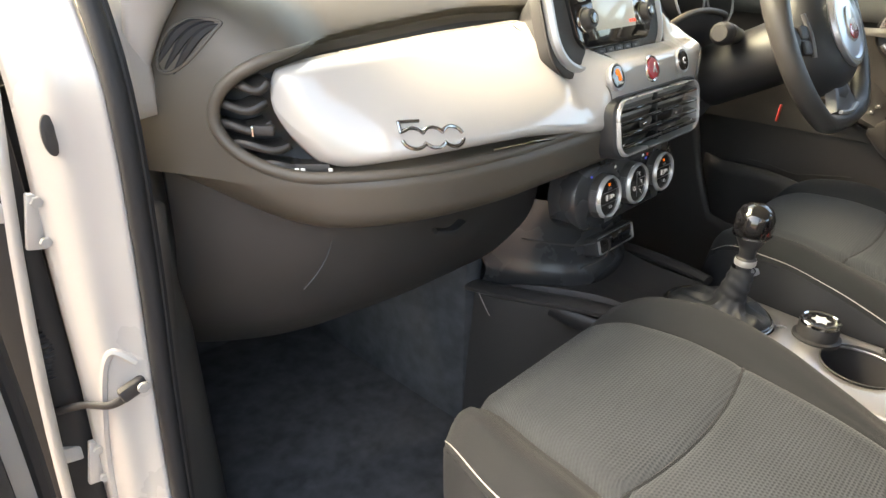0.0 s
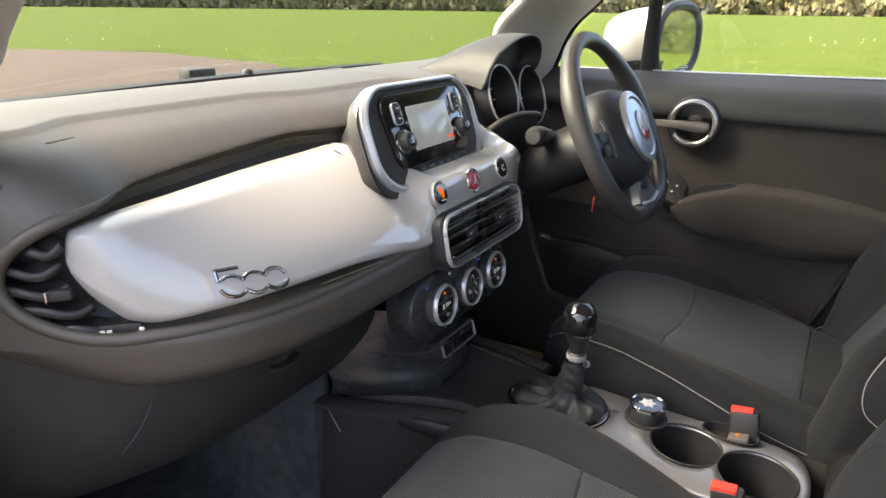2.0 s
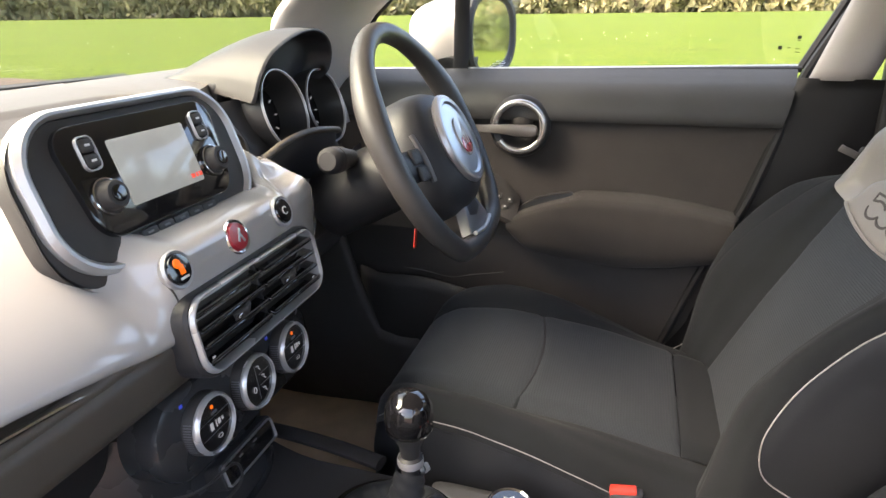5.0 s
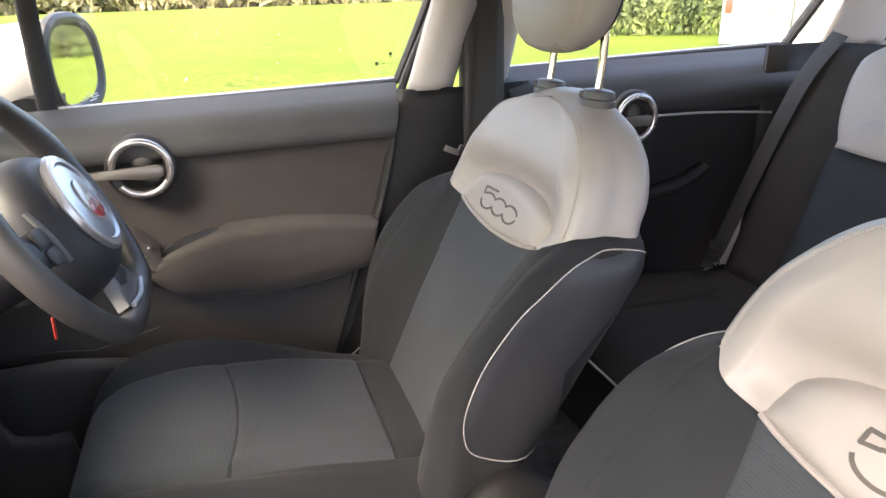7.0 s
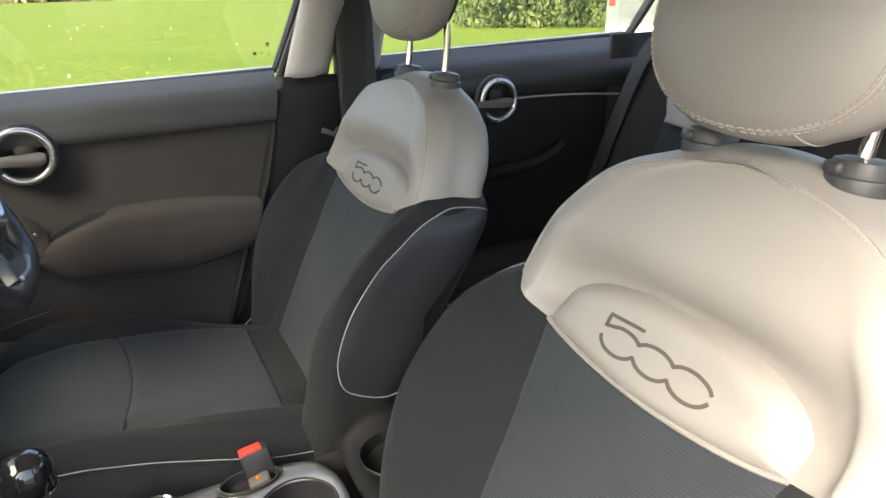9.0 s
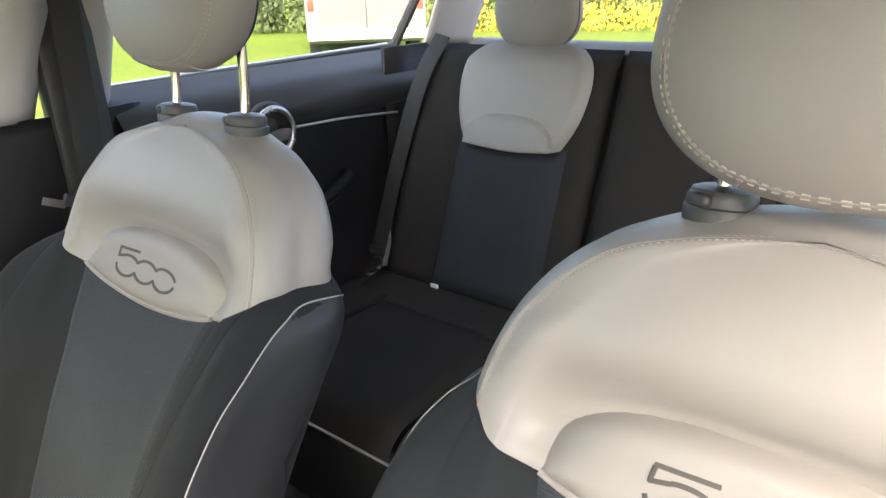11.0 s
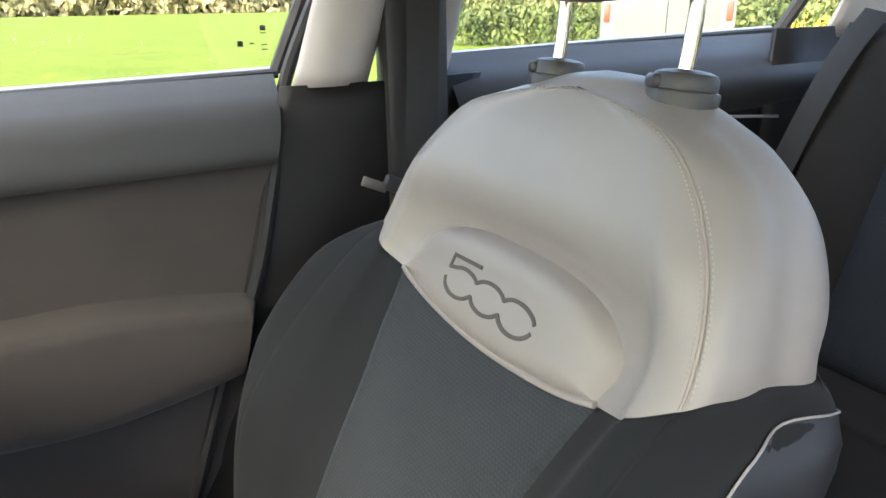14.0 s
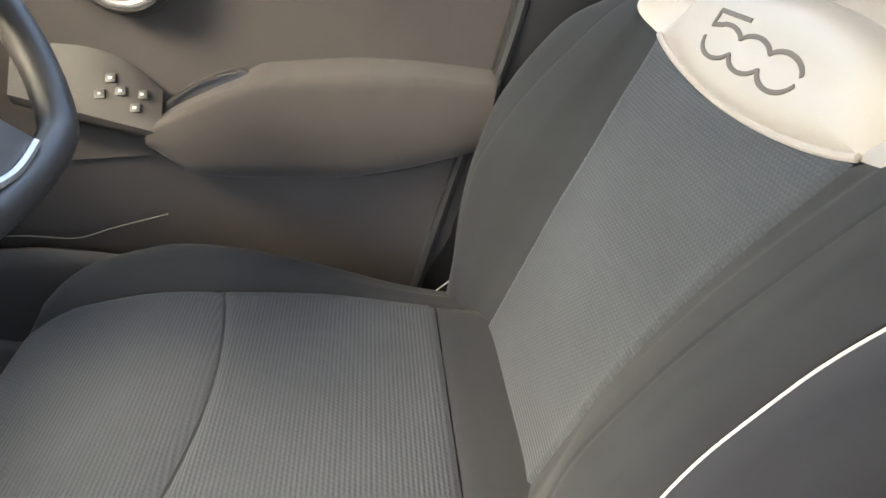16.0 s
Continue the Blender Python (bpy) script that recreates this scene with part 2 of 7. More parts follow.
def axes(origin, normal, up=(0, 0, 1)):
    """A frame at origin whose z is normal and whose y is nearest to up."""
    z = Vector(normal).normalized()
    x = Vector(up).cross(z).normalized()
    y = z.cross(x)
    return Matrix.Translation(origin) @ Matrix((x, y, z)).transposed().to_4x4()


def lathe(profile, m, sides=32):
    """Turns (radius, height) pairs round m's z axis."""
    bm = bmesh.new()
    rows = []
    for r, h in profile:
        if r < 1e-6:
            rows.append([bm.verts.new(m @ Vector((0, 0, h)))])
        else:
            rows.append([bm.verts.new(m @ Vector((r * math.cos(2 * math.pi * k / sides), r * math.sin(2 * math.pi * k / sides), h))) for k in range(sides)])
    for a, b in zip(rows, rows[1:]):
        for k in range(sides):
            k2 = (k + 1) % sides
            if len(a) == 1 and len(b) == 1:
                continue
            if len(a) == 1:
                bm.faces.new((a[0], b[k2], b[k]))
            elif len(b) == 1:
                bm.faces.new((a[k], a[k2], b[0]))
            else:
                bm.faces.new((a[k], a[k2], b[k2], b[k]))
    return bm


def round_rect(w, h, r, n=6):
    """Outline of a rectangle with round corners, counter-clockwise."""
    out = []
    for cx, cy, a0 in ((w / 2 - r, h / 2 - r, 0), (-w / 2 + r, h / 2 - r, 90), (-w / 2 + r, -h / 2 + r, 180), (w / 2 - r, -h / 2 + r, 270)):
        for k in range(n + 1):
            a = radians(a0 + 90 * k / n)
            out.append((cx + r * math.cos(a), cy + r * math.sin(a)))
    return out


def slab(outline, m, t, edge=0.0):
    """A plate of thickness t behind m's xy plane, cut to the outline, with a rounded front edge."""
    bm = bmesh.new()
    cx = sum(p[0] for p in outline) / len(outline)
    cy = sum(p[1] for p in outline) / len(outline)

    def ring(z, inset):
        vs = []
        for x, y in outline:
            d = math.hypot(x - cx, y - cy) or 1
            k = max(0.0, (d - inset) / d)
            vs.append(bm.verts.new(m @ Vector((cx + (x - cx) * k, cy + (y - cy) * k, z))))
        return vs
    levels = [(-t, 0), (-edge, 0)] + ([(-edge * 0.3, edge * 0.3), (0, edge)] if edge else [])
    rings = [ring(z, i) for z, i in levels]
    n = len(outline)
    for a, b in zip(rings, rings[1:]):
        for k in range(n):
            bm.faces.new((a[k], a[(k + 1) % n], b[(k + 1) % n], b[k]))
    bm.faces.new(rings[0][::-1])
    bm.faces.new(rings[-1])
    return bm


def hoop(outline, m, width, t, edge=0.002):
    """A flat ring along a closed outline, of that width inwards and that depth."""
    bm = bmesh.new()
    cx = sum(p[0] for p in outline) / len(outline)
    cy = sum(p[1] for p in outline) / len(outline)

    def ring(z, inset):
        vs = []
        for x, y in outline:
            d = math.hypot(x - cx, y - cy)
            k = (d - inset) / d
            vs.append(bm.verts.new(m @ Vector((cx + (x - cx) * k, cy + (y - cy) * k, z))))
        return vs
    rings = [ring(-t, 0), ring(-edge, 0), ring(0, edge), ring(0, width - edge), ring(-edge, width), ring(-t, width)]
    n = len(outline)
    for a, b in zip(rings, rings[1:] + rings[:1]):
        for k in range(n):
            bm.faces.new((a[k], a[(k + 1) % n], b[(k + 1) % n], b[k]))
    return bm


def box(x0, x1, y0, y1, z0, z1, bev=0.004, seg=2):
    bm = bmesh.new()
    bmesh.ops.create_cube(bm, size=1)
    for v in bm.verts:
        v.co = Vector(((x0 + x1) / 2 + v.co.x * (x1 - x0), (y0 + y1) / 2 + v.co.y * (y1 - y0), (z0 + z1) / 2 + v.co.z * (z1 - z0)))
    if bev:
        bmesh.ops.bevel(bm, geom=bm.edges[:], offset=bev, segments=seg, profile=0.5, affect="EDGES")
    return bm


def block(m, sx, sy, sz, bev=0.004, seg=2):
    """A rounded block centred on m."""
    bm = box(-sx / 2, sx / 2, -sy / 2, sy / 2, -sz / 2, sz / 2, bev, seg)
    bm.transform(m)
    return bm


def join(*bms):
    out = bmesh.new()
    for b in bms:
        me = bpy.data.meshes.new("tmp")
        b.to_mesh(me)
        b.free()
        out.from_mesh(me)
        bpy.data.meshes.remove(me)
    return out


def emblem_lines(place, s, tall=0.7):
    """The scalloped emblem: two waved lines of three arcs each and a hooked bar; place(x, y) puts it on a surface, s: its width."""
    r = s / 5.5
    lines = []
    for sign in (1, -1):
        pts = []
        for k, cx in enumerate((-1.75 * r, 0.0, 1.75 * r)):
            lo, hi = (150, 30) if k < 2 else (150, 14)
            if k == 0 and sign == 1:
                lo = 112
            if k == 0 and sign == -1:
                lo = 172
            for i in range(9):
                a = radians(lo + (hi - lo) * i / 8)
                pts.append((cx + r * math.cos(a), sign * r * tall * math.sin(a)))
        lines.append(pts)
    top = lines[0][0]
    bar = [(top[0] + 0.02 * r, top[1] * 0.95), (top[0] - 0.58 * r, top[1] * 0.72), (top[0] - 0.50 * r, 1.62 * r * tall), (top[0] + 1.25 * r, 1.66 * r * tall)]
    crisp = [bar[0]]
    for a, b, c in zip(bar, bar[1:], bar[2:]):
        crisp += [(b[0] + (a[0] - b[0]) * 0.10, b[1] + (a[1] - b[1]) * 0.10), b, (b[0] + (c[0] - b[0]) * 0.10, b[1] + (c[1] - b[1]) * 0.10)]
    lines.append(crisp + [bar[-1]])
    return [[place(x, y) for x, y in line] for line in lines]


# ---- front seats ----
# profiles of the backrest over its height: front, insert edge, bolster seam, crest, side, rear corner, rear
ZS = (0.46, 0.545, 0.60, 0.66, 0.72, 0.785, 0.825, 0.865, 0.885, 0.90, 0.913, 0.946, 0.982, 1.01, 1.038, 1.053, 1.065, 1.072, 1.0745, 1.081, 1.086)
Y_FRONT = (-0.537, -0.574, -0.600, -0.630, -0.662, -0.703, -0.729, -0.755, -0.767, -0.777, -0.783, -0.794, -0.800, -0.808, -0.823, -0.834, -0.845, -0.8515, -0.854, -0.866, -0.888)
X_INSERT = (0.108, 0.109, 0.110, 0.112, 0.116, 0.124, 0.133, 0.143, 0.149, 0.152, 0.150, 0.145, 0.130, 0.112, 0.090, 0.070, 0.042, 0.018, 0.0, 0.0, 0.0)
STEP_IN = (0.002, 0.002, 0.003, 0.004, 0.006, 0.009, 0.011, 0.010, 0.009, 0.010, 0.010, 0.006, 0.004, 0.002, 0.001, 0.001, 0.001, 0.0, 0.0, 0.0, 0.0)
X_SEAM = (0.205, 0.205, 0.206, 0.208, 0.210, 0.212, 0.212, 0.212, 0.212, 0.212, 0.211, 0.206, 0.194, 0.175, 0.147, 0.122, 0.078, 0.035, 0.0, 0.0, 0.0)
Y_SEAM = (-0.515, -0.546, -0.558, -0.568, -0.584, -0.624, -0.658, -0.699, -0.721, -0.741, -0.764, -0.781, -0.796, -0.810, -0.823, -0.831, -0.843, -0.850, -0.854, -0.866, -0.888)
X_CREST = (0.232, 0.236, 0.238, 0.240, 0.243, 0.246, 0.248, 0.249, 0.246, 0.238, 0.226, 0.219, 0.206, 0.187, 0.158, 0.132, 0.088, 0.052, 0.040, 0.018, 0.0)
Y_CREST = (-0.530, -0.565, -0.578, -0.583, -0.594, -0.616, -0.643, -0.680, -0.705, -0.738, -0.779, -0.796, -0.812, -0.826, -0.838, -0.845, -0.854, -0.860, -0.862, -0.868, -0.888)
X_SIDE = (0.240, 0.246, 0.247, 0.249, 0.252, 0.255, 0.258, 0.259, 0.258, 0.250, 0.229, 0.221, 0.208, 0.190, 0.161, 0.134, 0.100, 0.074, 0.064, 0.040, 0.0)
Y_SIDE = (-0.580, -0.606, -0.618, -0.625, -0.640, -0.672, -0.705, -0.745, -0.770, -0.792, -0.815, -0.832, -0.846, -0.856, -0.864, -0.868, -0.873, -0.877, -0.878, -0.880, -0.888)
X_CORNER = (0.215, 0.220, 0.222, 0.225, 0.228, 0.231, 0.233, 0.234, 0.232, 0.222, 0.208, 0.200, 0.185, 0.165, 0.136, 0.112, 0.090, 0.070, 0.060, 0.036, 0.0)
Y_CORNER = (-0.645, -0.690, -0.725, -0.765, -0.800, -0.840, -0.862, -0.880, -0.885, -0.888, -0.890, -0.905, -0.916, -0.922, -0.922, -0.918, -0.914, -0.911, -0.909, -0.903, -0.888)
Y_REAR = (-0.660, -0.705, -0.742, -0.782, -0.822, -0.863, -0.885, -0.903, -0.910, -0.918, -0.925, -0.935, -0.942, -0.945, -0.944, -0.940, -0.934, -0.928, -0.925, -0.914, -0.888)


@functools.lru_cache(maxsize=None)
def back_controls(z):
    """Half of the backrest's outline at height z, from the front's middle (0) over the insert's edge (1), the seam (3), the crest (4), the side (5), the rear corner (6) to the rear (7)."""
    g = lambda t: curve_at(z, ZS, t)
    yf, x1, x3, y3 = g(Y_FRONT), g(X_INSERT), g(X_SEAM), g(Y_SEAM)
    y1 = yf + g(STEP_IN)
    return ((0.0, yf), (x1, y1), (x1 + (x3 - x1) * 0.56, y1 + (y3 - y1) * 0.60 + 0.002 + 0.004 * step(0.885, 0.915, z) * step(1.05, 0.98, z)), (x3, y3), (g(X_CREST), g(Y_CREST)), (g(X_SIDE), g(Y_SIDE)), (g(X_CORNER), g(Y_CORNER)), (0.0, g(Y_REAR)))


def back_at(t, z):
    """A point of the backrest's skin; t runs round it from 0 in front to 7 at the rear, negative on the other side."""
    side, t = (-1.0 if t < 0 else 1.0), abs(t)
    if t > 7:
        side, t = -side, 14 - t
    p = back_controls(z)
    i = min(int(t), 6)
    f = t - i
    before = p[i - 1] if i else (-p[1][0], p[1][1])
    after = p[i + 2] if i < 6 else (-p[6][0], p[6][1])
    out = []
    for k in (0, 1):
        a, b, c, d = before[k], p[i][k], p[i + 1][k], after[k]
        out.append(0.5 * (2 * b + (c - a) * f + (2 * a - 5 * b + 4 * c - d) * f * f + (3 * b - a - 3 * c + d) * f ** 3))
    return Vector((side * out[0], out[1], z))


def back_out(t, z):
    """The skin's outward normal."""
    a, b, c = back_at(t - 0.03, z), back_at(t + 0.03, z), back_at(t, z - 0.003)
    a, c = (a + b) / 2, c + (a + b) / 2 - back_at(t, z)
    return (b - a).cross(c - a).normalized()


def leather_edge(t):
    """Height at which the leather ends and the cloth begins."""
    t = abs(t)
    return 0.862 + 0.021 * t * t if t < 1 else curve_at(t, (1, 2, 3, 4, 5, 6, 7), (0.883, 0.900, 0.913, 0.919, 0.918, 0.908, 0.905))


def front_t(x, z):
    """Where the front of the skin has the half width x."""
    lo, hi = 0.0, 3.2
    for _ in range(20):
        m = (lo + hi) / 2
        lo, hi = (m, hi) if back_at(m, z).x < abs(x) else (lo, m)
    return math.copysign(lo, x)


def puff(u, v, depth=0.005, rim=0.06):
    """How far a padded panel sinks towards its seams."""
    d = min(u, 1 - u, v, 1 - v)
    return -depth * (1 - min(1, d / rim)) ** 2


SIDE_PIPE = ((-0.887, 0.886), (-0.862, 0.899), (-0.825, 0.905), (-0.790, 0.902), (-0.750, 0.889), (-0.712, 0.862), (-0.680, 0.835), (-0.652, 0.800), (-0.630, 0.765), (-0.613, 0.725), (-0.604, 0.685), (-0.610, 0.645), (-0.635, 0.622), (-0.685, 0.604), (-0.745, 0.602))


def side_x(y, z):
    """Half width of the backrest where its side stands at (y, z)."""
    lo, hi = 3.6, 6.9
    for _ in range(20):
        m = (lo + hi) / 2
        lo, hi = (m, hi) if back_at(m, z).y > y else (lo, m)
    return back_at(lo, z).x


CUSH_Y = (-0.66, -0.585, -0.50, -0.40, -0.30, -0.22, -0.15, -0.105, -0.078, -0.066)
CUSH_Z = (0.560, 0.578, 0.598, 0.620, 0.632, 0.640, 0.638, 0.622, 0.592, 0.545)
WING_Z = (0.525, 0.540, 0.560, 0.598, 0.632, 0.646, 0.641, 0.620, 0.582, 0.532)
CUSH_W = (0.225, 0.232, 0.238, 0.243, 0.245, 0.240, 0.221, 0.197, 0.172, 0.155)


def cushion_top(q, y):
    """Top of the cushion; q from -1 to 1 across."""
    w, zc, zw = (curve_at(y, CUSH_Y, t) for t in (CUSH_W, CUSH_Z, WING_Z))
    a = abs(q)
    z = zc + (zw - zc + 0.012) * step(0.62, 0.88, a) - 0.010 * step(0.55, 0.66, a) * (1 - step(0.66, 0.78, a))
    z -= 0.035 * max(0, (a - 0.84) / 0.16) ** 2.4
    return Vector((q * w, y, z))


def headrest_point(u, v, cy, cz, grow=0.0):
    """u round the face, v from the front's middle (0) to the back (1)."""
    a = 2 * math.pi * u
    f = v * math.pi
    r = math.sin(f) ** 0.70
    d = math.copysign(abs(math.cos(f)) ** 0.85, math.cos(f))
    c, s = math.cos(a), math.sin(a)
    x = (0.131 + grow) * r * math.copysign(abs(c) ** 0.85, c)
    z = (0.098 + grow) * r * math.copysign(abs(s) ** 0.85, s)
    y = (0.052 + grow) * d
    return Vector((x, cy + y - 0.14 * z, cz + z))


def front_seat(cx, lift, label):
    seat = thing("front_seat", (cx, -0.4, 0.30), label, "car seat", "front seats")
    off = Vector((cx, 0, 0))

    crown = 1.0744

    def sheet(t0, t1, z0, z1, depth, rim=0.05, grow=0.0):
        """A stretch of the skin between two columns and two heights, sunk towards its seams."""
        def f(u, v):
            t = t0 + (t1 - t0) * u
            lo, hi = (q(t) if callable(q) else q for q in (z0, z1))
            z = lo + v * (hi - lo)
            return off + back_at(t, z) + back_out(t, z) * (puff(u, v, depth, rim) + grow)
        return f
    part("backrest_insert", grid(sheet(-1, 1, 0.50, leather_edge, 0.0028, 0.025), 44, 48), MESH, seat, "dark grey woven cloth panel")
    for side in (1, -1):

        def bolster(u, v):
            t = side * (1 + 5.2 * u)
            lo, hi = 0.475, leather_edge(t)
            z = lo + (hi - lo) * math.sin(v * math.pi / 2)
            sink = 0.0028 * max(0.0, 1 - (abs(t) - 1) / 0.22) ** 2 + 0.0009 * math.exp(-((abs(t) - 3) / 0.045) ** 2) + 0.0035 * max(0.0, 1 - (hi - z) / 0.008) ** 2
            return off + back_at(t, z) - back_out(t, z) * sink
        part("backrest_bolster", grid(bolster, 104, 44), FABRIC, seat, "plain black cloth bolster")
        pipes = smooth_path([(0, y, z) for y, z in SIDE_PIPE], 56)

        def flank(u, v):
            p = Vector((0, -0.75, 0.74)).lerp(pipes[round(u * 56)], 1 - v)
            return off + Vector((side * (side_x(p.y, p.z) + 0.001 + 0.006 * (1 - (1 - v) ** 5)), p.y, p.z))
        part("backrest_side_panel", grid(flank, 56, 12), VINYL, seat, "smooth black side panel")
        part("piping", tube([off + Vector((side * (side_x(p.y, p.z) + 0.002), p.y, p.z)) for p in pipes], 0.0009, 0, 6), PIPING, seat, "pale edge piping")
        # stitched seam of the leather
        seam = []
        for k in range(41):
            z = 0.9135 + (crown - 0.9135) * math.sin(k / 40 * math.pi / 2)
            seam.append(off + back_at(side * 3, z) - back_out(side * 3, z) * 0.0009)
        part("leather_seam", tube(seam, 0.0010, 0, 6), SEAM, seat, "recessed seam")

    def pad_rim(u):
        """The pad's outline: a D, arched above and following the leather's edge below."""
        a = 2 * math.pi * u
        c, s = math.cos(a), math.sin(a)
        if s >= 0:
            return 0.1475 * math.copysign(abs(c) ** 0.64, c), 0.884 + 0.060 * s ** 0.64
        x = 0.1475 * (4 * u - 3)
        return x, 0.8628 + 0.0210 * (x / 0.1475) ** 2

    def valley(z, lo):
        """How deep the leather is drawn in round the pad, shallow near its lower edge."""
        return -0.0135 * (0.16 + 0.84 * step(0.0, 0.030, z - lo))

    def covered(u, v):
        """The leather stops under the pad."""
        t = -3 + 6 * u
        lo = leather_edge(t)
        z = lo + (crown - lo) * math.sin(v * math.pi / 2)
        return abs(back_at(t, z).x / 0.1475) ** 3.1 + (max(0.0, z - 0.884) / 0.060) ** 3.1 > 0.86 ** 3.1

    def cap(u, v):
        t = -3 + 6 * u
        lo = leather_edge(t)
        z = lo + (crown - lo) * math.sin(v * math.pi / 2)
        p, n = back_at(t, z), back_out(t, z)
        # the valley round the pad and the roll above it
        rho = (abs(p.x / 0.1475) ** 3.1 + abs(max(0.0, z - 0.884) / 0.060) ** 3.1) ** (1 / 3.1)
        hollow = valley(z, lo) * math.exp(-(max(0.0, rho - 1.0) / 0.24) ** 2) + 0.004 * math.exp(-((rho - 1.75) / 0.35) ** 2)
        hollow *= 1 - step(1.25, 2.3, abs(t)) * step(0.96, 0.92, z) - step(2.15, 2.95, abs(t)) * step(0.92, 0.96, z)
        hollow -= 0.006 * step(0.985, 0.90, rho)
        edge = min((1 - abs(t) / 3) / 0.018 + step(1.066, 1.0735, z), (z - lo) / 0.006)
        return off + p + n * (hollow - 0.0022 * max(0.0, 1 - edge) ** 2)
    part("leather_crown", grid(cap, 108, 64, keep=covered), LEATHER, seat, "pale grey leather crown")

    def hood(u, v):
        t = 3 + 8 * u
        lo = leather_edge(min(t, 14 - t))
        z = lo + (1.086 - lo) * math.sin(v * math.pi / 2)
        edge = min(min(u, 1 - u) / 0.014 + step(1.066, 1.0735, z), (z - lo) / 0.006)
        return off + back_at(t, z) - back_out(min(t, 13.9), z) * 0.0022 * max(0.0, 1 - edge) ** 2
    part("leather_hood", grid(hood, 72, 44), LEATHER_SIDE, seat, "grey leather rear of the crown")
    part("backrest_shell", grid(lambda u, v: off + back_at(5.8 + 2.4 * u, 0.46 + 0.450 * v), 30, 24), VINYL, seat, "black backrest cover")

    def pad(u, v):
        bx, bz = pad_rim(u)
        x, z = bx * v, 0.897 + (bz - 0.897) * v
        t = front_t(x, z)
        rim = valley(bz, leather_edge(front_t(bx, bz))) - 0.0005
        lift = rim * v ** 9 + 0.0065 * (1 - v ** 9) + 0.003 * (1 - v * v)
        return off + back_at(t, z) + back_out(t, z) * lift
    pad_ob = part("badge_pad", grid(pad, 96, 22, loop=True), LEATHER, seat, "raised leather pad")

    def on_pad(x, y):
        z = 0.8965 + y
        t = front_t(-x, z)
        rho = max(abs(x) / 0.1475, abs(y) / 0.045)
        return off + back_at(t, z) + back_out(t, z) * (0.0068 + 0.003 * (1 - rho * rho) - 0.012 * min(1, rho) ** 6)
    # dark rods flush with the leather give the pressed emblem its groove shade
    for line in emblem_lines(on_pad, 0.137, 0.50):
        part("pressed_mark_shade", tube(line, 0.0020, 44, 6, flat=(0.0011, 0.0021), up=(0, 0.85, 0.5)), SHADE_JOINT, pad_ob, "dark scalloped line painted as the shade in a pressed groove")
    roll = [back_at(t, leather_edge(t) + 0.0006) - back_out(t, leather_edge(t) + 0.0006) * 0.0014 for t in np.linspace(-0.99, 0.99, 41)]
    part("edge_roll", tube([off + p for p in roll], 0.0029, 0, 8), LEATHER, seat, "rolled leather edge above the woven panel")
    # stitching on both sides of the crown seam
    bm = bmesh.new()
    heights = [0.915 + (crown - 0.915) * math.sin(k / 40 * math.pi / 2) for k in range(41)]
    arch = [back_at(3, z) for z in heights]
    lean = [back_out(3, z).lerp((p - Vector((0, -0.865, 0.955))).normalized(), step(1.01, 1.06, z)) for p, z in zip(arch, heights)]
    mirrored = lambda row: [Vector((-p.x, p.y, p.z)) for p in row[-2::-1]]
    arch, lean = smooth_path(arch + mirrored(arch), 300), smooth_path(lean + mirrored(lean), 300)
    for shift in (-0.0034, 0.0034):
        for k in range(2, 297, 2):
            ends = []
            for j in (k, k + 1):
                n = lean[j].normalized()
                q = arch[j] + (arch[j + 1] - arch[j - 1]).normalized().cross(n) * shift
                ends.append(off + q - n * 0.0001)
            b = tube(ends, 0.0006, 0, 4)
            me = bpy.data.meshes.new("tmp")
            b.to_mesh(me)
            b.free()
            bm.from_mesh(me)
            bpy.data.meshes.remove(me)
    st = part("stitching", bm, THREAD, seat, "pale double stitching")
    st["kind"] = "stuff"

    # cushion
    def insert_front(u, v):
        q = (2 * u - 1) * 0.64
        seam = -0.292 - 0.02 * (1 - (2 * u - 1) ** 2)
        y = seam + v * (-0.066 - seam)
        if v > 0.999:
            y = -0.066
        p = cushion_top(q, y)
        p.z += puff(u, v * 0.9, 0.004, 0.045)
        return off + p

    def insert_rear(u, v):
        q = (2 * u - 1) * 0.64
        seam = -0.294 - 0.02 * (1 - (2 * u - 1) ** 2)
        y = -0.530 + v * (seam + 0.530)
        p = cushion_top(q, y)
        p.z += puff(u, v, 0.004, 0.045)
        return off + p
    def tuck(u, v):
        q = (2 * u - 1) * 0.64
        p = cushion_top(q, -0.655 + 0.1235 * v)
        p.z += puff(u, v, 0.004, 0.06) + 0.002 * math.sin(math.pi * v)
        return off + p
    part("cushion_tuck", grid(tuck, 24, 12), FABRIC, seat, "plain cloth strip at the back of the cushion")
    part("cushion_insert", grid(insert_rear, 30, 30), MESH, seat, "dark grey woven cloth panel")
    part("cushion_insert", grid(insert_front, 30, 24), MESH, seat, "dark grey woven cloth panel")

    part("crease", tube([off + cushion_top(q * 0.64, -0.293 - 0.02 * (1 - q * q)) + Vector((0, 0, -0.0065)) for q in np.linspace(-1, 1, 21)], 0.0042, 0, 6), FABRIC, seat, "sunk cross seam")

    def nose(u, v):
        q = (2 * u - 1)
        p = cushion_top(q * 0.999, -0.066)
        top = p.z + 0.004
        return off + Vector((p.x * (1 - 0.05 * v), -0.066 - 0.05 * v * v - 0.004, top + v * (0.36 - top)))
    part("cushion_front", grid(nose, 20, 8), FABRIC, seat)
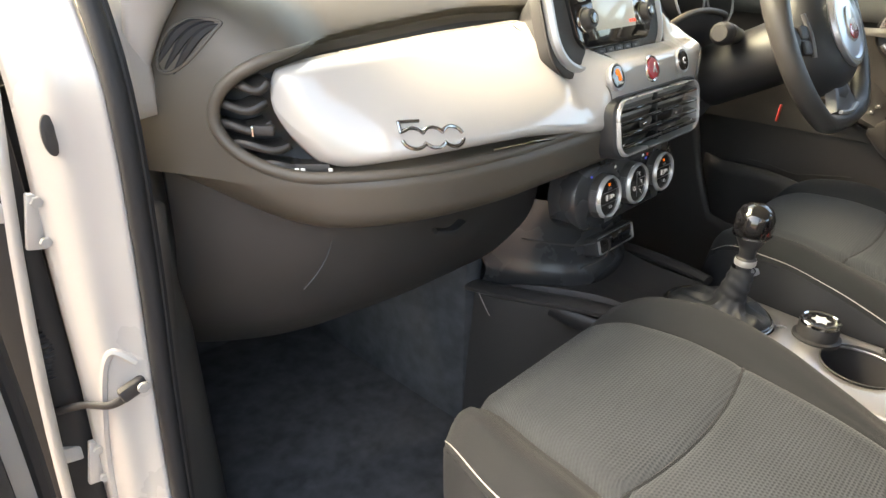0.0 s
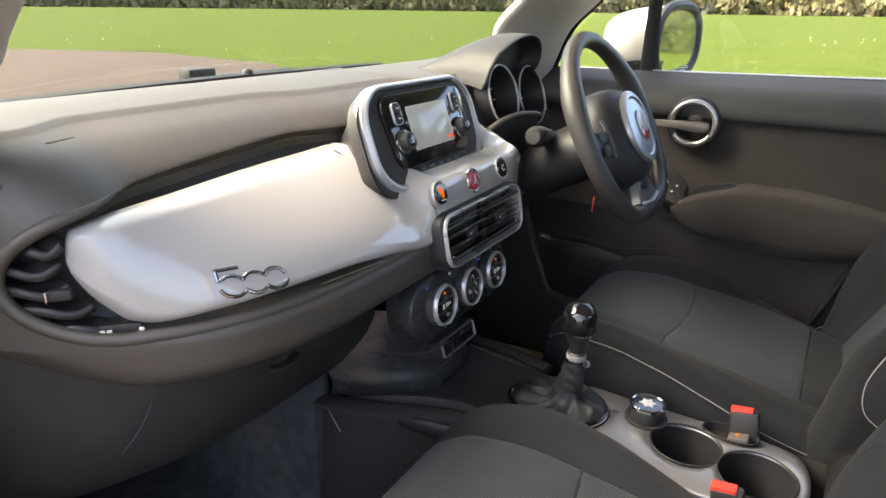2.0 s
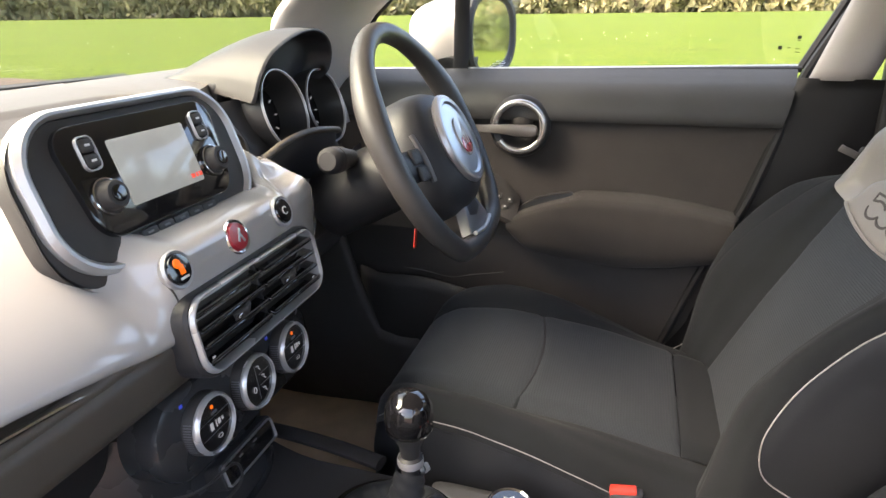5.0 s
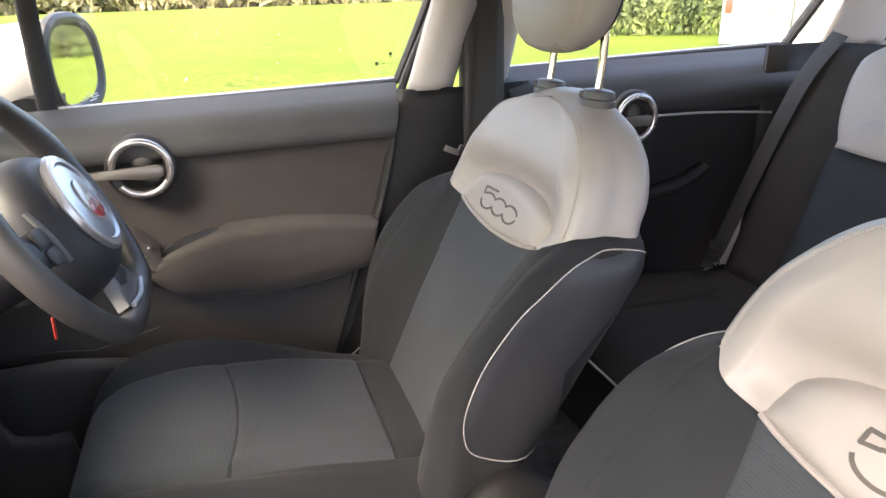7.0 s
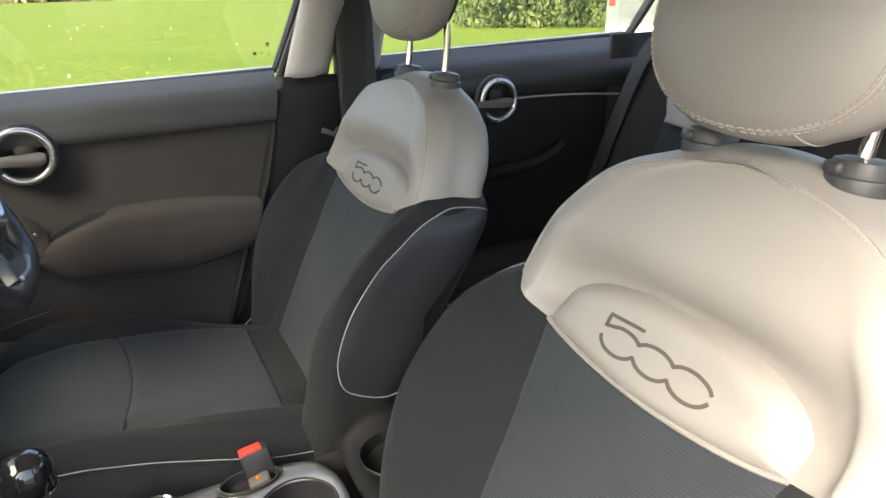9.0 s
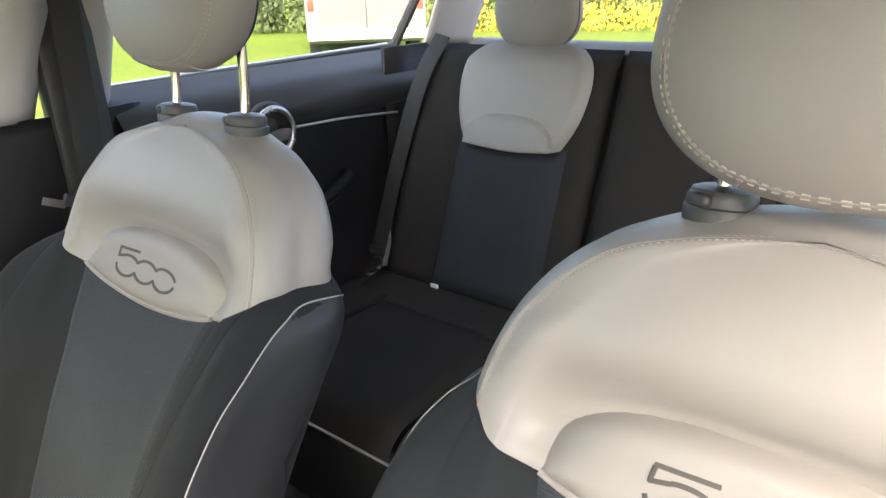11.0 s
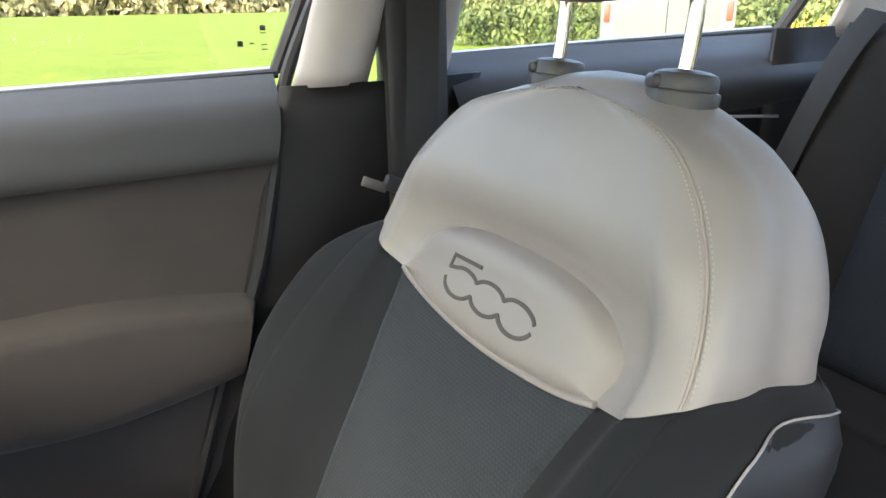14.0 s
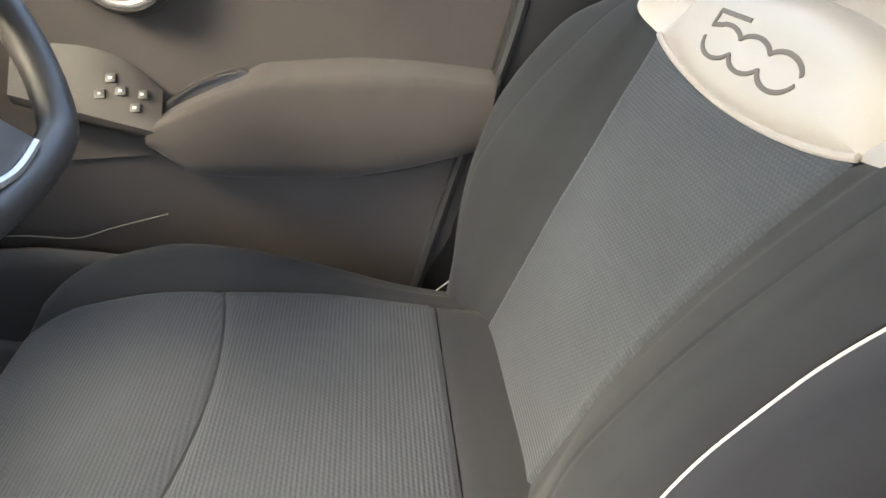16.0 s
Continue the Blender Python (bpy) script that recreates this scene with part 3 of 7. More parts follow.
    for side in (1, -1):
        def wingtop(u, v):
            q = side * (0.64 + 0.36 * u)
            y = -0.66 + 0.594 * v
            p = cushion_top(q, y)
            p.z += puff(u, v, 0.004, 0.05)
            return off + p
        part("cushion_bolster", grid(wingtop, 16, 40), FABRIC, seat, "plain black cloth bolster")

        def skirt(u, v):
            y = -0.66 + 0.594 * u
            p = cushion_top(side, y)
            z = p.z + v * (0.34 - p.z)
            return off + Vector((p.x + side * (0.006 * math.sin(v * math.pi) - 0.02 * v), y, z))
        part("cushion_side", grid(skirt, 30, 8), VINYL, seat)
        edge = [off + cushion_top(side * 0.985, -0.62 + 0.53 * k / 20) + Vector((side * 0.0005, 0, 0)) for k in range(21)]
        part("piping", tube(edge, 0.0008, 60, 6), PIPING, seat, "pale edge piping")
    out = 1 if cx > 0 else -1
    tail = [(0.262, -0.470, 0.500), (0.230, -0.511, 0.529), (0.224, -0.545, 0.556), (0.219, -0.572, 0.581)]
    part("piping", tube([off + Vector((out * x, y, z)) for x, y, z in tail], 0.0010, 16, 6), PIPING, seat, "pale edge piping")
    part("seat_base", box(cx - 0.20, cx + 0.20, -0.58, -0.14, 0.22, 0.50, 0.02), BLACK, seat)
    for sx in (-0.19, 0.19):
        part("seat_rail", box(cx + sx - 0.02, cx + sx + 0.02, -0.62, -0.05, 0.20, 0.235, 0.004), BLACK, seat)

    # head restraint with its two posts
    cy, cz = -0.876, 1.238 + lift
    head = part("headrest", grid(lambda u, v: off + headrest_point(u, 0.0 + v * 0.30, cy, cz), 56, 18, loop=True), LEATHER, seat, "oval pale leather headrest")
    part("headrest_side", grid(lambda u, v: off + headrest_point(u, 0.30 + v * 0.32, cy, cz), 56, 10, loop=True), LEATHER_SIDE, head, "grey leather band")
    part("headrest_back", grid(lambda u, v: off + headrest_point(u, 0.62 + v * 0.38, cy - 0.002, cz), 56, 14, loop=True), BLACK, head, "black plastic back")
    part("headrest_seam", tube([off + headrest_point(k / 64, 0.30, cy, cz, -0.0004) for k in range(64)], 0.0012, 0, 6, closed=True), SEAM, head)
    for u in (0.685, 0.815):
        part("headrest_seam", tube([off + headrest_point(u, 0.30 + 0.032 * k, cy, cz, 0.0002) for k in range(11)], 0.0010, 0, 6), SEAM, head)
    bm = bmesh.new()
    for g in (0.286, 0.314):
        for k in range(96):
            b = tube([off + headrest_point(k / 96, g, cy, cz, 0.0003), off + headrest_point((k + 0.55) / 96, g, cy, cz, 0.0003)], 0.0008, 0, 4)
            me = bpy.data.meshes.new("tmp")
            b.to_mesh(me)
            b.free()
            bm.from_mesh(me)
            bpy.data.meshes.remove(me)
    st = part("headrest_stitching", bm, THREAD, head, "pale double stitching")
    st["kind"] = "stuff"
    for sx in (-0.0755, 0.0755):
        m = Matrix.Translation((cx + sx, -0.893, 1.061)) @ Matrix.Rotation(radians(8), 4, "X")
        part("post_collar", lathe([(0.0, 0.0), (0.0270, 0.0), (0.0280, 0.012), (0.0272, 0.0145), (0.0250, 0.0155), (0.0250, 0.023), (0.0230, 0.0275), (0.017, 0.0295), (0.009, 0.0305), (0.0, 0.0305)], m, 32), COLLAR, seat, "dark grey plastic collar")
        part("collar_catch", block(m @ Matrix.Translation((0.012, 0.0205, 0.020)) @ Matrix.Rotation(radians(-30), 4, "Z"), 0.022, 0.010, 0.011, 0.004, 3), COLLAR, seat)
        part("post", tube([(cx + sx, -0.891, 1.07), (cx + sx, -0.899, 1.12), (cx + sx, -0.903, 1.20 + lift)], 0.0062, 12, 12), CHROME, seat, "chrome headrest post")
    return seat


front_seat(0.3625, 0.0, "black cloth and pale leather driver's seat, headrest raised")
front_seat(-0.3625, -0.044, "black cloth and pale leather passenger seat, headrest lowered")


# ---- shell of the car ----
def door_x(z):
    """Inner face of a closed door."""
    return curve_at(z, (0.30, 0.50, 0.65, 0.80, 0.95, 1.03, 1.06), (0.735, 0.745, 0.75, 0.752, 0.752, 0.775, 0.815))


solo("trim_sill_far", box(0.725, 0.86, -1.75, 0.85, 0.16, 0.40, 0.02), HARD, "black sill trim under the closed doors", "door sill", kind="structure")
tagged(part("floor", box(-0.80, 0.80, -1.75, 0.88, 0.10, 0.22, 0.001), CARPET), "black carpeted car floor", "floor", kind="structure")
tagged(part("ceiling", grid(lambda u, v: ((2 * u - 1) * 0.62, -1.95 + 2.05 * v, 1.49 - 0.05 * (2 * u - 1) ** 2 - 0.06 * (2 * v - 1) ** 2), 12, 16), HEADLINER, thick=0.02, face=(0, 0, -1)), "pale cloth roof lining", "ceiling", kind="structure")


def ring_handle(d, c, gap, reach):
    """An open satin ring round a dark bowl, crossed by a flat release lever; gap: degrees from the car's front that stay open."""
    m = axes(c, (-1, 0, 0.05))
    arc = [Vector((c[0] - 0.010, c[1] + 0.0500 * math.cos(a), c[2] + 0.0500 * math.sin(a))) for a in np.linspace(radians(gap[1]), radians(gap[0] + 360), 61)]
    part("handle_ring", tube(arc, 0.006, 0, 14, flat=(0.0060, 0.0072), up=(-1, 0, 0)), RING, d, "open satin chrome ring")
    part("ring_hook", block(Matrix.Translation(arc[0] + Vector((0.0, -0.006, -0.002))), 0.010, 0.016, 0.006, 0.0015), RING, d)
    part("handle_rim", lathe([(0.042, -0.002), (0.057, 0.0035), (0.062, 0.001), (0.064, -0.004), (0.064, -0.012)], m, 48), BLACK, d, "black rim behind the ring")
    part("handle_bowl", lathe([(0.0, -0.030), (0.02, -0.029), (0.036, -0.02), (0.044, 0.002)], m, 32), BLACK, d, "dark recess")
    part("latch_boss", lathe([(0.024, -0.03), (0.022, -0.010), (0.015, -0.002), (0.0, 0.001)], m @ Matrix.Translation((0.002, 0.010, 0)), 28), HARD, d, "round latch boss")
    shape = [(-reach, 0.004), (-0.02, 0.0075), (0.026, 0.0085), (0.036, 0.006), (0.039, 0.0), (0.037, -0.012), (0.028, -0.0165), (0.0, -0.0165), (-0.03, -0.013), (-reach, -0.008)]
    part("door_handle", slab(shape, m @ Matrix.Translation((0, -0.003, 0.020)), 0.010, 0.003), LEVER, d, "warm silver release lever")


def front_door_card():
    d = thing("front_door", (0.80, -0.2, 0.3), "closed driver's door with black padded trim and chrome ring handle", "car door", kind="")
    y0 = lambda z: curve_at(z, (0.32, 0.46, 0.55, 0.66, 0.77, 0.95, 1.06), (-0.44, -0.53, -0.585, -0.622, -0.650, -0.694, -0.722))

    def card(u, v):
        z = 0.32 + v * (0.705 - 0.32)
        y = y0(z) + u * (0.30 - y0(z))
        return (door_x(z) + 0.012 * math.sin(math.pi * v), y, z)
    part("lower_panel", grid(card, 24, 10), HARD, d, "hard black lower trim")

    def middle(u, v):
        z = 0.70 + v * (0.972 - 0.70)
        y = y0(z) + u * (0.30 - y0(z))
        return (door_x(z) - 0.004 + 0.014 * step(0, 0.2, v) * (1 - 0.4 * step(0.8, 1, v)), y, z)
    part("middle_panel", grid(middle, 24, 18), DOOR_CLOTH, d, "brownish dark cloth trim panel")

    def upper(u, v):
        k = max(0.0, (v - 0.12) / 0.88)
        z = 0.957 + k * (1.056 - 0.957)
        y = y0(z) + u * (0.33 - y0(z))
        x = door_x(z) - 0.010 * (1 - k) - 0.012 * math.sin(math.pi * min(1, k * 1.25)) ** 0.7
        if v < 0.12:
            x += 0.030 * (1 - v / 0.12)
            z += 0.002 * (1 - v / 0.12)
        return (x, y, z + 0.010 * (-y - 0.3) * k)
    part("upper_panel", grid(upper, 30, 25), DOOR_TOP, d, "soft black shoulder panel")

    def arm(u, v):
        # padded armrest: a flat ledge on top, a rounded face below, drawn out to a blunt tip, flush with the door's edge behind
        k = curve_at(v, (0, 0.15, 0.35, 0.6, 0.78, 0.88, 1.0), (0.0, 0.06, 0.28, 0.66, 0.92, 1.0, 1.0))
        back = y0(0.675 + 0.1 * k)
        y = back + u * (-0.183 - back)
        top = curve_at(y, (-0.65, -0.53, -0.435, -0.35, -0.30, -0.24, -0.20, -0.183), (0.774, 0.795, 0.804, 0.804, 0.794, 0.774, 0.756, 0.742))
        low = curve_at(y, (-0.64, -0.59, -0.51, -0.436, -0.319, -0.231, -0.20, -0.183), (0.682, 0.669, 0.653, 0.646, 0.654, 0.670, 0.694, 0.718))
        tip = step(-0.25, -0.183, y)
        x = curve_at(v, (0, 0.15, 0.35, 0.6, 0.78, 0.88, 1.0), (0.762, 0.728 + 0.008 * tip, 0.708 + 0.006 * tip, 0.700 + 0.006 * tip, 0.702 + 0.006 * tip, 0.712 + 0.008 * tip, 0.762))
        ledge = 0.007 * step(-0.29, -0.34, y) * max(0.0, (v - 0.88) / 0.12)
        return (x + 0.05 * step(0.03, 0.0, u), y, low + (top - low) * k + ledge)
    part("armrest", grid(arm, 60, 36), DOOR_CLOTH, d, "padded brownish armrest")
    part("armrest_seam", tube([(0.742, -0.618, 0.677), (0.736, -0.575, 0.669), (0.733, -0.52, 0.659), (0.735, -0.45, 0.651)], 0.0014, 16, 5), BLACK, d, "thin seam")
    well = [(-0.180, 0.735), (-0.210, 0.772), (-0.240, 0.789), (-0.27, 0.799), (-0.310, 0.807), (-0.335, 0.795), (-0.25, 0.760)]
    part("grip_recess", slab([(-y, z) for y, z in well], Matrix.Translation((0.748, 0, 0)) @ Matrix(((0, 0, -1, 0), (-1, 0, 0, 0), (0, 1, 0, 0), (0, 0, 0, 1))), 0.015, 0.001), BLACK, d, "dark grip behind the armrest")
    part("recess_edge", tube([(0.745, -0.210, 0.772), (0.745, -0.240, 0.789), (0.745, -0.27, 0.799), (0.745, -0.308, 0.806)], 0.0014, 16, 5), DOOR_CLOTH, d)

    def switch_at(y, v):
        zl = 0.775 + (y + 0.122) * 0.375
        zu = curve_at(y, (-0.212, -0.18, -0.159, -0.123, -0.05), (0.776, 0.815, 0.832, 0.846, 0.856))
        return Vector((0.706 + 0.050 * v, y, zl + v * (max(zu, zl + 0.004) - zl)))

    def switches(u, v):
        y = -0.04 - 0.165 * u
        if v > 0.3:
            return switch_at(y, (v - 0.3) / 0.7)
        k = v / 0.3
        p = switch_at(y, 0.0)
        return p + Vector((0.004 + 0.045 * (1 - k) ** 3 - 0.004 * k * k, 0, -0.026 * (1 - k) ** 0.7))
    sw = part("switch_panel", grid(switches, 20, 20), HARD, d, "black window switch panel")
    for y, z in ((-0.152, 0.809), (-0.139, 0.794), (-0.162, 0.794), (-0.185, 0.786), (-0.177, 0.774)):
        lo, hi = switch_at(y, 0).z, switch_at(y, 1).z
        p = switch_at(y, min(1, max(0, (z - lo) / (hi - lo))))
        bt = part("switch_button", block(axes(p, (-0.75, 0, 0.66)), 0.014, 0.012, 0.004, 0.0015), BLACK, sw)
        part("switch_mark", block(axes(p + Vector((-0.0016, 0, 0.0015)), (-0.75, 0, 0.66)), 0.0042, 0.0030, 0.001, 0.0003), GLYPH, bt)

    # map pocket
    def pocket(u, v):
        y = -0.55 + u * 0.72
        top = curve_at(u, (0, 0.5, 0.8, 1.0), (0.42, 0.56, 0.605, 0.60))
        z = 0.34 + v * (top - 0.34)
        return (0.735 - 0.045 * math.sin(math.pi * min(1, v * 1.0) * 0.5) * (1 - step(0.9, 1, u)), y, z)
    part("map_pocket", grid(pocket, 24, 8), HARD, d, "moulded black pocket", thick=0.006)
    part("pocket_trim", tube([(0.70, 0.052, 0.618), (0.698, 0.0, 0.616), (0.700, -0.06, 0.606), (0.712, -0.11, 0.612), (0.724, -0.178, 0.620)], 0.0014, 24, 5), DOOR_TOP, d, "fine pocket edge")
    ring_handle(d, (0.737, -0.202, 0.945), (-36, 4), 0.098)
    # weather strip and outer skin
    part("weather_strip", tube([(0.822, 0.16, 1.043), (0.822, -0.3, 1.050), (0.822, -0.73, 1.059)], 0.006, 20, 6), RUBBER, d)
    part("belt_moulding", tube([(0.846, 0.16, 1.046), (0.846, -0.3, 1.053), (0.846, -0.74, 1.062)], 0.005, 20, 6), SATIN, d, "bright outer moulding")
    part("outer_skin", grid(lambda u, v: (0.85 + 0.05 * math.sin(math.pi * v), -0.75 + 1.05 * u, 0.25 + 0.79 * v), 6, 8), PAINT, d, "white painted outside")
    part("window_frame", tube([(0.835, -0.735, 1.06), (0.80, -0.80, 1.22), (0.755, -0.86, 1.40)], 0.012, 16, 8), RUBBER, d, "black window frame")
    part("window_post", tube([(0.822, -0.053, 1.04), (0.81, -0.06, 1.18), (0.775, -0.075, 1.37)], 0.011, 12, 8, flat=(0.017, 0.010), up=(0, 1, 0)), RUBBER, d, "black division post")
    return d


front_door_card()


def rear_door_card():
    d = thing("rear_door", (0.80, -1.3, 0.3), "closed rear door with hard black trim and chrome ring handle", "car door")
    y1 = lambda z: -1.80 + 0.28 * step(0.9, 0.4, z)

    def card(u, v):
        z = 0.32 + v * (0.945 - 0.32)
        y = -0.98 + u * (y1(z) + 0.98)
        return (door_x(z) + 0.006 * math.sin(math.pi * v * 2), y, z)
    part("lower_panel", grid(card, 24, 20), REAR_TRIM, d, "hard black trim")

    def upper(u, v):
        z = 0.943 + v * (1.073 - 0.943)
        y = -0.96 + u * (-1.84 + 0.96)
        x = door_x(z - 0.015) - 0.026 * math.sin(math.pi * min(1, v * 1.2)) ** 0.6
        return (x, y, z + 0.006 * u * v)
    part("upper_panel", grid(upper, 24, 14), BLACK, d, "soft black shoulder panel")
    part("trim_line", tube([(0.728, -1.33, 0.948), (0.730, -1.5, 0.942), (0.733, -1.69, 0.926)], 0.003, 16, 6), SATIN, d, "thin silver line")
    ring_handle(d, (0.720, -1.268, 0.950), (-36, 4), 0.070)
    part("armrest", tube([(0.748, -1.12, 0.735), (0.728, -1.24, 0.752), (0.724, -1.40, 0.765), (0.745, -1.50, 0.80)], 0.02, 24, 10, flat=(0.018, 0.024)), REAR_TRIM, d, "moulded armrest")
    part("weather_strip", tube([(0.832, -1.0, 1.066), (0.832, -1.4, 1.074), (0.832, -1.80, 1.082)], 0.006, 20, 6), RUBBER, d)
    part("belt_moulding", tube([(0.856, -1.0, 1.068), (0.856, -1.4, 1.077), (0.856, -1.80, 1.085)], 0.005, 20, 6), SATIN, d, "bright outer moulding")
    part("outer_skin", grid(lambda u, v: (0.86 + 0.04 * math.sin(math.pi * v), -1.85 + 0.95 * u, 0.25 + 0.80 * v), 6, 8), PAINT, d, "white painted outside")
    part("window_frame", tube([(0.84, -1.81, 1.08), (0.80, -1.88, 1.22), (0.75, -1.93, 1.36)], 0.014, 16, 8), RUBBER, d, "black window frame")
    return d


rear_door_card()


def pillar(name, low, high, w0, w1, mat, label, depth=0.03):
    """A trim strip from low to high, with widths w0 and w1 along the car, rounded over its outside."""
    a, b = Vector(low), Vector(high)

    def f(u, v):
        p = a + (b - a) * v
        w = w0 + (w1 - w0) * v
        t = 2 * u - 1
        return p + Vector((0.025 * abs(t) ** 2.5, -t * w / 2, 0))
    return solo(name, grid(f, 16, 20), mat, label, "pillar trim", kind="structure", thick=depth * 0.3, face=(-1, 0, 0))


pillar("trim_pillar_upper", (0.745, -0.785, 1.045), (0.655, -0.89, 1.43), 0.105, 0.10, TRIM, "pale grey plastic upper pillar trim beside the front seat")
pillar("trim_pillar_rear_half", (0.765, -0.935, 1.045), (0.675, -0.99, 1.43), 0.075, 0.08, TRIM, "pale grey plastic pillar trim behind the seat belt")
solo("trim_pillar_lower", grid(lambda u, v: (0.762 - 0.02 * math.sin(math.pi * u), -0.50 - 0.215 * v ** 0.85 - (0.30 + 0.0 * v) * u, 0.40 + 0.648 * v), 16, 20), REAR_TRIM, "black plastic lower pillar trim", "pillar trim", kind="structure", thick=0.01, face=(-1, 0, 0))
solo("weather_seal", tube([(0.752, -0.50, 0.40), (0.752, -0.535, 0.50), (0.752, -0.60, 0.68), (0.754, -0.655, 0.80), (0.765, -0.70, 0.95), (0.80, -0.735, 1.055), (0.78, -0.81, 1.22), (0.735, -0.865, 1.40)], 0.009, 60, 8), RUBBER, "black rubber door seal along the pillar", "door seal", kind="structure")


def front_belt():
    b = thing("seat_belt", (0.70, -0.88, 0.60), "black webbing seat belt hanging on the pillar", "seat belt")
    path = [(0.68, -0.885, 1.33), (0.688, -0.885, 1.20), (0.69, -0.88, 1.05), (0.67, -0.865, 0.95), (0.66, -0.86, 0.72)]
    part("webbing", tube(path, 0.02, 30, 8, flat=(0.0012, 0.023), up=(1, 0, 0)), WEBBING, b)
    part("shoulder_anchor", box(0.665, 0.70, -0.915, -0.855, 1.23, 1.28, 0.01), BLACK, b)
    part("belt_tongue", block(Matrix.Translation((0.655, -0.83, 0.925)) @ Matrix.Rotation(radians(25), 4, "X"), 0.012, 0.055, 0.02, 0.004), BLACK, b, "belt tongue")
    part("tongue_plate", block(Matrix.Translation((0.652, -0.79, 0.935)) @ Matrix.Rotation(radians(25), 4, "X"), 0.003, 0.035, 0.012, 0.001), LEVER, b, "steel tongue plate")


front_belt()

solo("trim_belt_slot", box(0.732, 0.775, -0.945, -0.850, 0.40, 1.42, 0.01), BLACK, "dark slot of the seat belt in the pillar", "pillar trim", kind="structure")

# glass
def pane(name, corners, label):
    bm = bmesh.new()
    bm.faces.new([bm.verts.new(c) for c in corners])
    ob = solo(name, bm, GLASS, label, "window", kind="structure", smooth=False, thick=0.004)
    ob.visible_shadow = False
    return ob


pane("window_1", [(0.834, -0.05, 1.03), (0.836, -0.75, 1.045), (0.765, -0.86, 1.40), (0.785, -0.07, 1.37)], "clear driver's door window")
pane("window_2", [(0.834, -0.98, 1.05), (0.842, -1.82, 1.065), (0.755, -1.93, 1.37), (0.765, -0.98, 1.42)], "clear rear door window")
pane("window_3", [(0.825, 0.24, 1.03), (0.825, -0.03, 1.03), (0.795, -0.05, 1.33)], "small clear quarter window")
windscreen = solo("windscreen", grid(lambda u, v: ((2 * u - 1) * (0.80 - 0.12 * v), 0.60 - 0.62 * v - 0.28 * (2 * u - 1) ** 4 * (1 - v), 1.045 + 0.395 * v), 20, 8), SCREEN_GLASS, "clear windscreen", "window", kind="structure", thick=0.004)
windscreen.visible_shadow = False
pane("rear_window", [(-0.55, -2.04, 1.09), (0.55, -2.04, 1.09), (0.48, -1.93, 1.40), (-0.48, -1.93, 1.40)], "clear rear window")

decal = thing("window_decal", (0.833, -0.70, 1.08), "small black printed mark on the driver's window", "marking")
for y, z, w, h in ((-0.718, 1.117, 0.007, 0.006), (-0.718, 1.111, 0.008, 0.001), (-0.687, 1.098, 0.007, 0.007), (-0.702, 1.098, 0.006, 0.0015), (-0.718, 1.096, 0.008, 0.0012), (-0.718, 1.090, 0.008, 0.0012)):
    part("print_bar", box(0.826, 0.8264, y - w / 2, y + w / 2, z - h / 2, z + h / 2, 0), RUBBER, decal)
solo("trim_quarter_seal", tube([(0.812, 0.20, 1.03), (0.802, 0.145, 1.15), (0.795, 0.075, 1.22), (0.76, -0.03, 1.34)], 0.008, 20, 8), RUBBER, "black rubber seal of the quarter window", "window seal", kind="structure")

# front pillars, roof rails, tail
for side in (1, -1):
    def screen_pillar(u, v):
        # a broad rounded strip between its outer and inner edges
        z = 0.97 + 0.47 * v
        zs = (0.97, 1.0, 1.07, 1.15, 1.21, 1.32, 1.44)
        xi, yi = (curve_at(z, zs, t) for t in ((0.665, 0.650, 0.600, 0.552, 0.548, 0.545, 0.54), (0.285, 0.28, 0.268, 0.240, 0.180, 0.08, -0.03)))
        if side > 0:
            xo, yo = (curve_at(z, zs, t) for t in ((0.81, 0.81, 0.805, 0.80, 0.797, 0.75, 0.68), (0.215, 0.21, 0.185, 0.145, 0.08, -0.02, -0.13)))
        else:
            xo, yo = (curve_at(z, zs, t) for t in ((0.692, 0.692, 0.692, 0.69, 0.69, 0.68, 0.66), (0.262, 0.25, 0.225, 0.185, 0.12, 0.02, -0.10)))
        bulge = 0.022 * math.sin(math.pi * u) ** 0.7
        return (side * (xo + (xi - xo) * u - 0.3 * bulge), yo + (yi - yo) * u - bulge, z)
    solo("trim_windscreen_pillar", grid(screen_pillar, 16, 24), TRIM, "pale grey windscreen pillar trim", "pillar trim", kind="structure", thick=0.02, face=(0, -1, 0))
    solo("trim_roof_rail", tube([(side * 0.66, 0.05, 1.42), (side * 0.68, -0.9, 1.47), (side * 0.64, -1.95, 1.42)], 0.05, 20, 10), HEADLINER, "pale roof rail trim", "roof trim", kind="structure")
    solo("trim_rear_pillar", grid(lambda u, v: (side * (0.76 - 0.10 * v - 0.05 * u), -1.83 - 0.15 * u - 0.07 * v, 1.07 + 0.36 * v), 8, 10), TRIM, "pale grey rear pillar trim", "pillar trim", kind="structure", thick=0.01)
    solo("wall_luggage_side", grid(lambda u, v: (side * 0.752, -1.66 - 0.40 * u, 0.35 + 0.74 * v), 4, 6), REAR_TRIM, "black luggage compartment side trim", "side trim", kind="structure", thick=0.01)

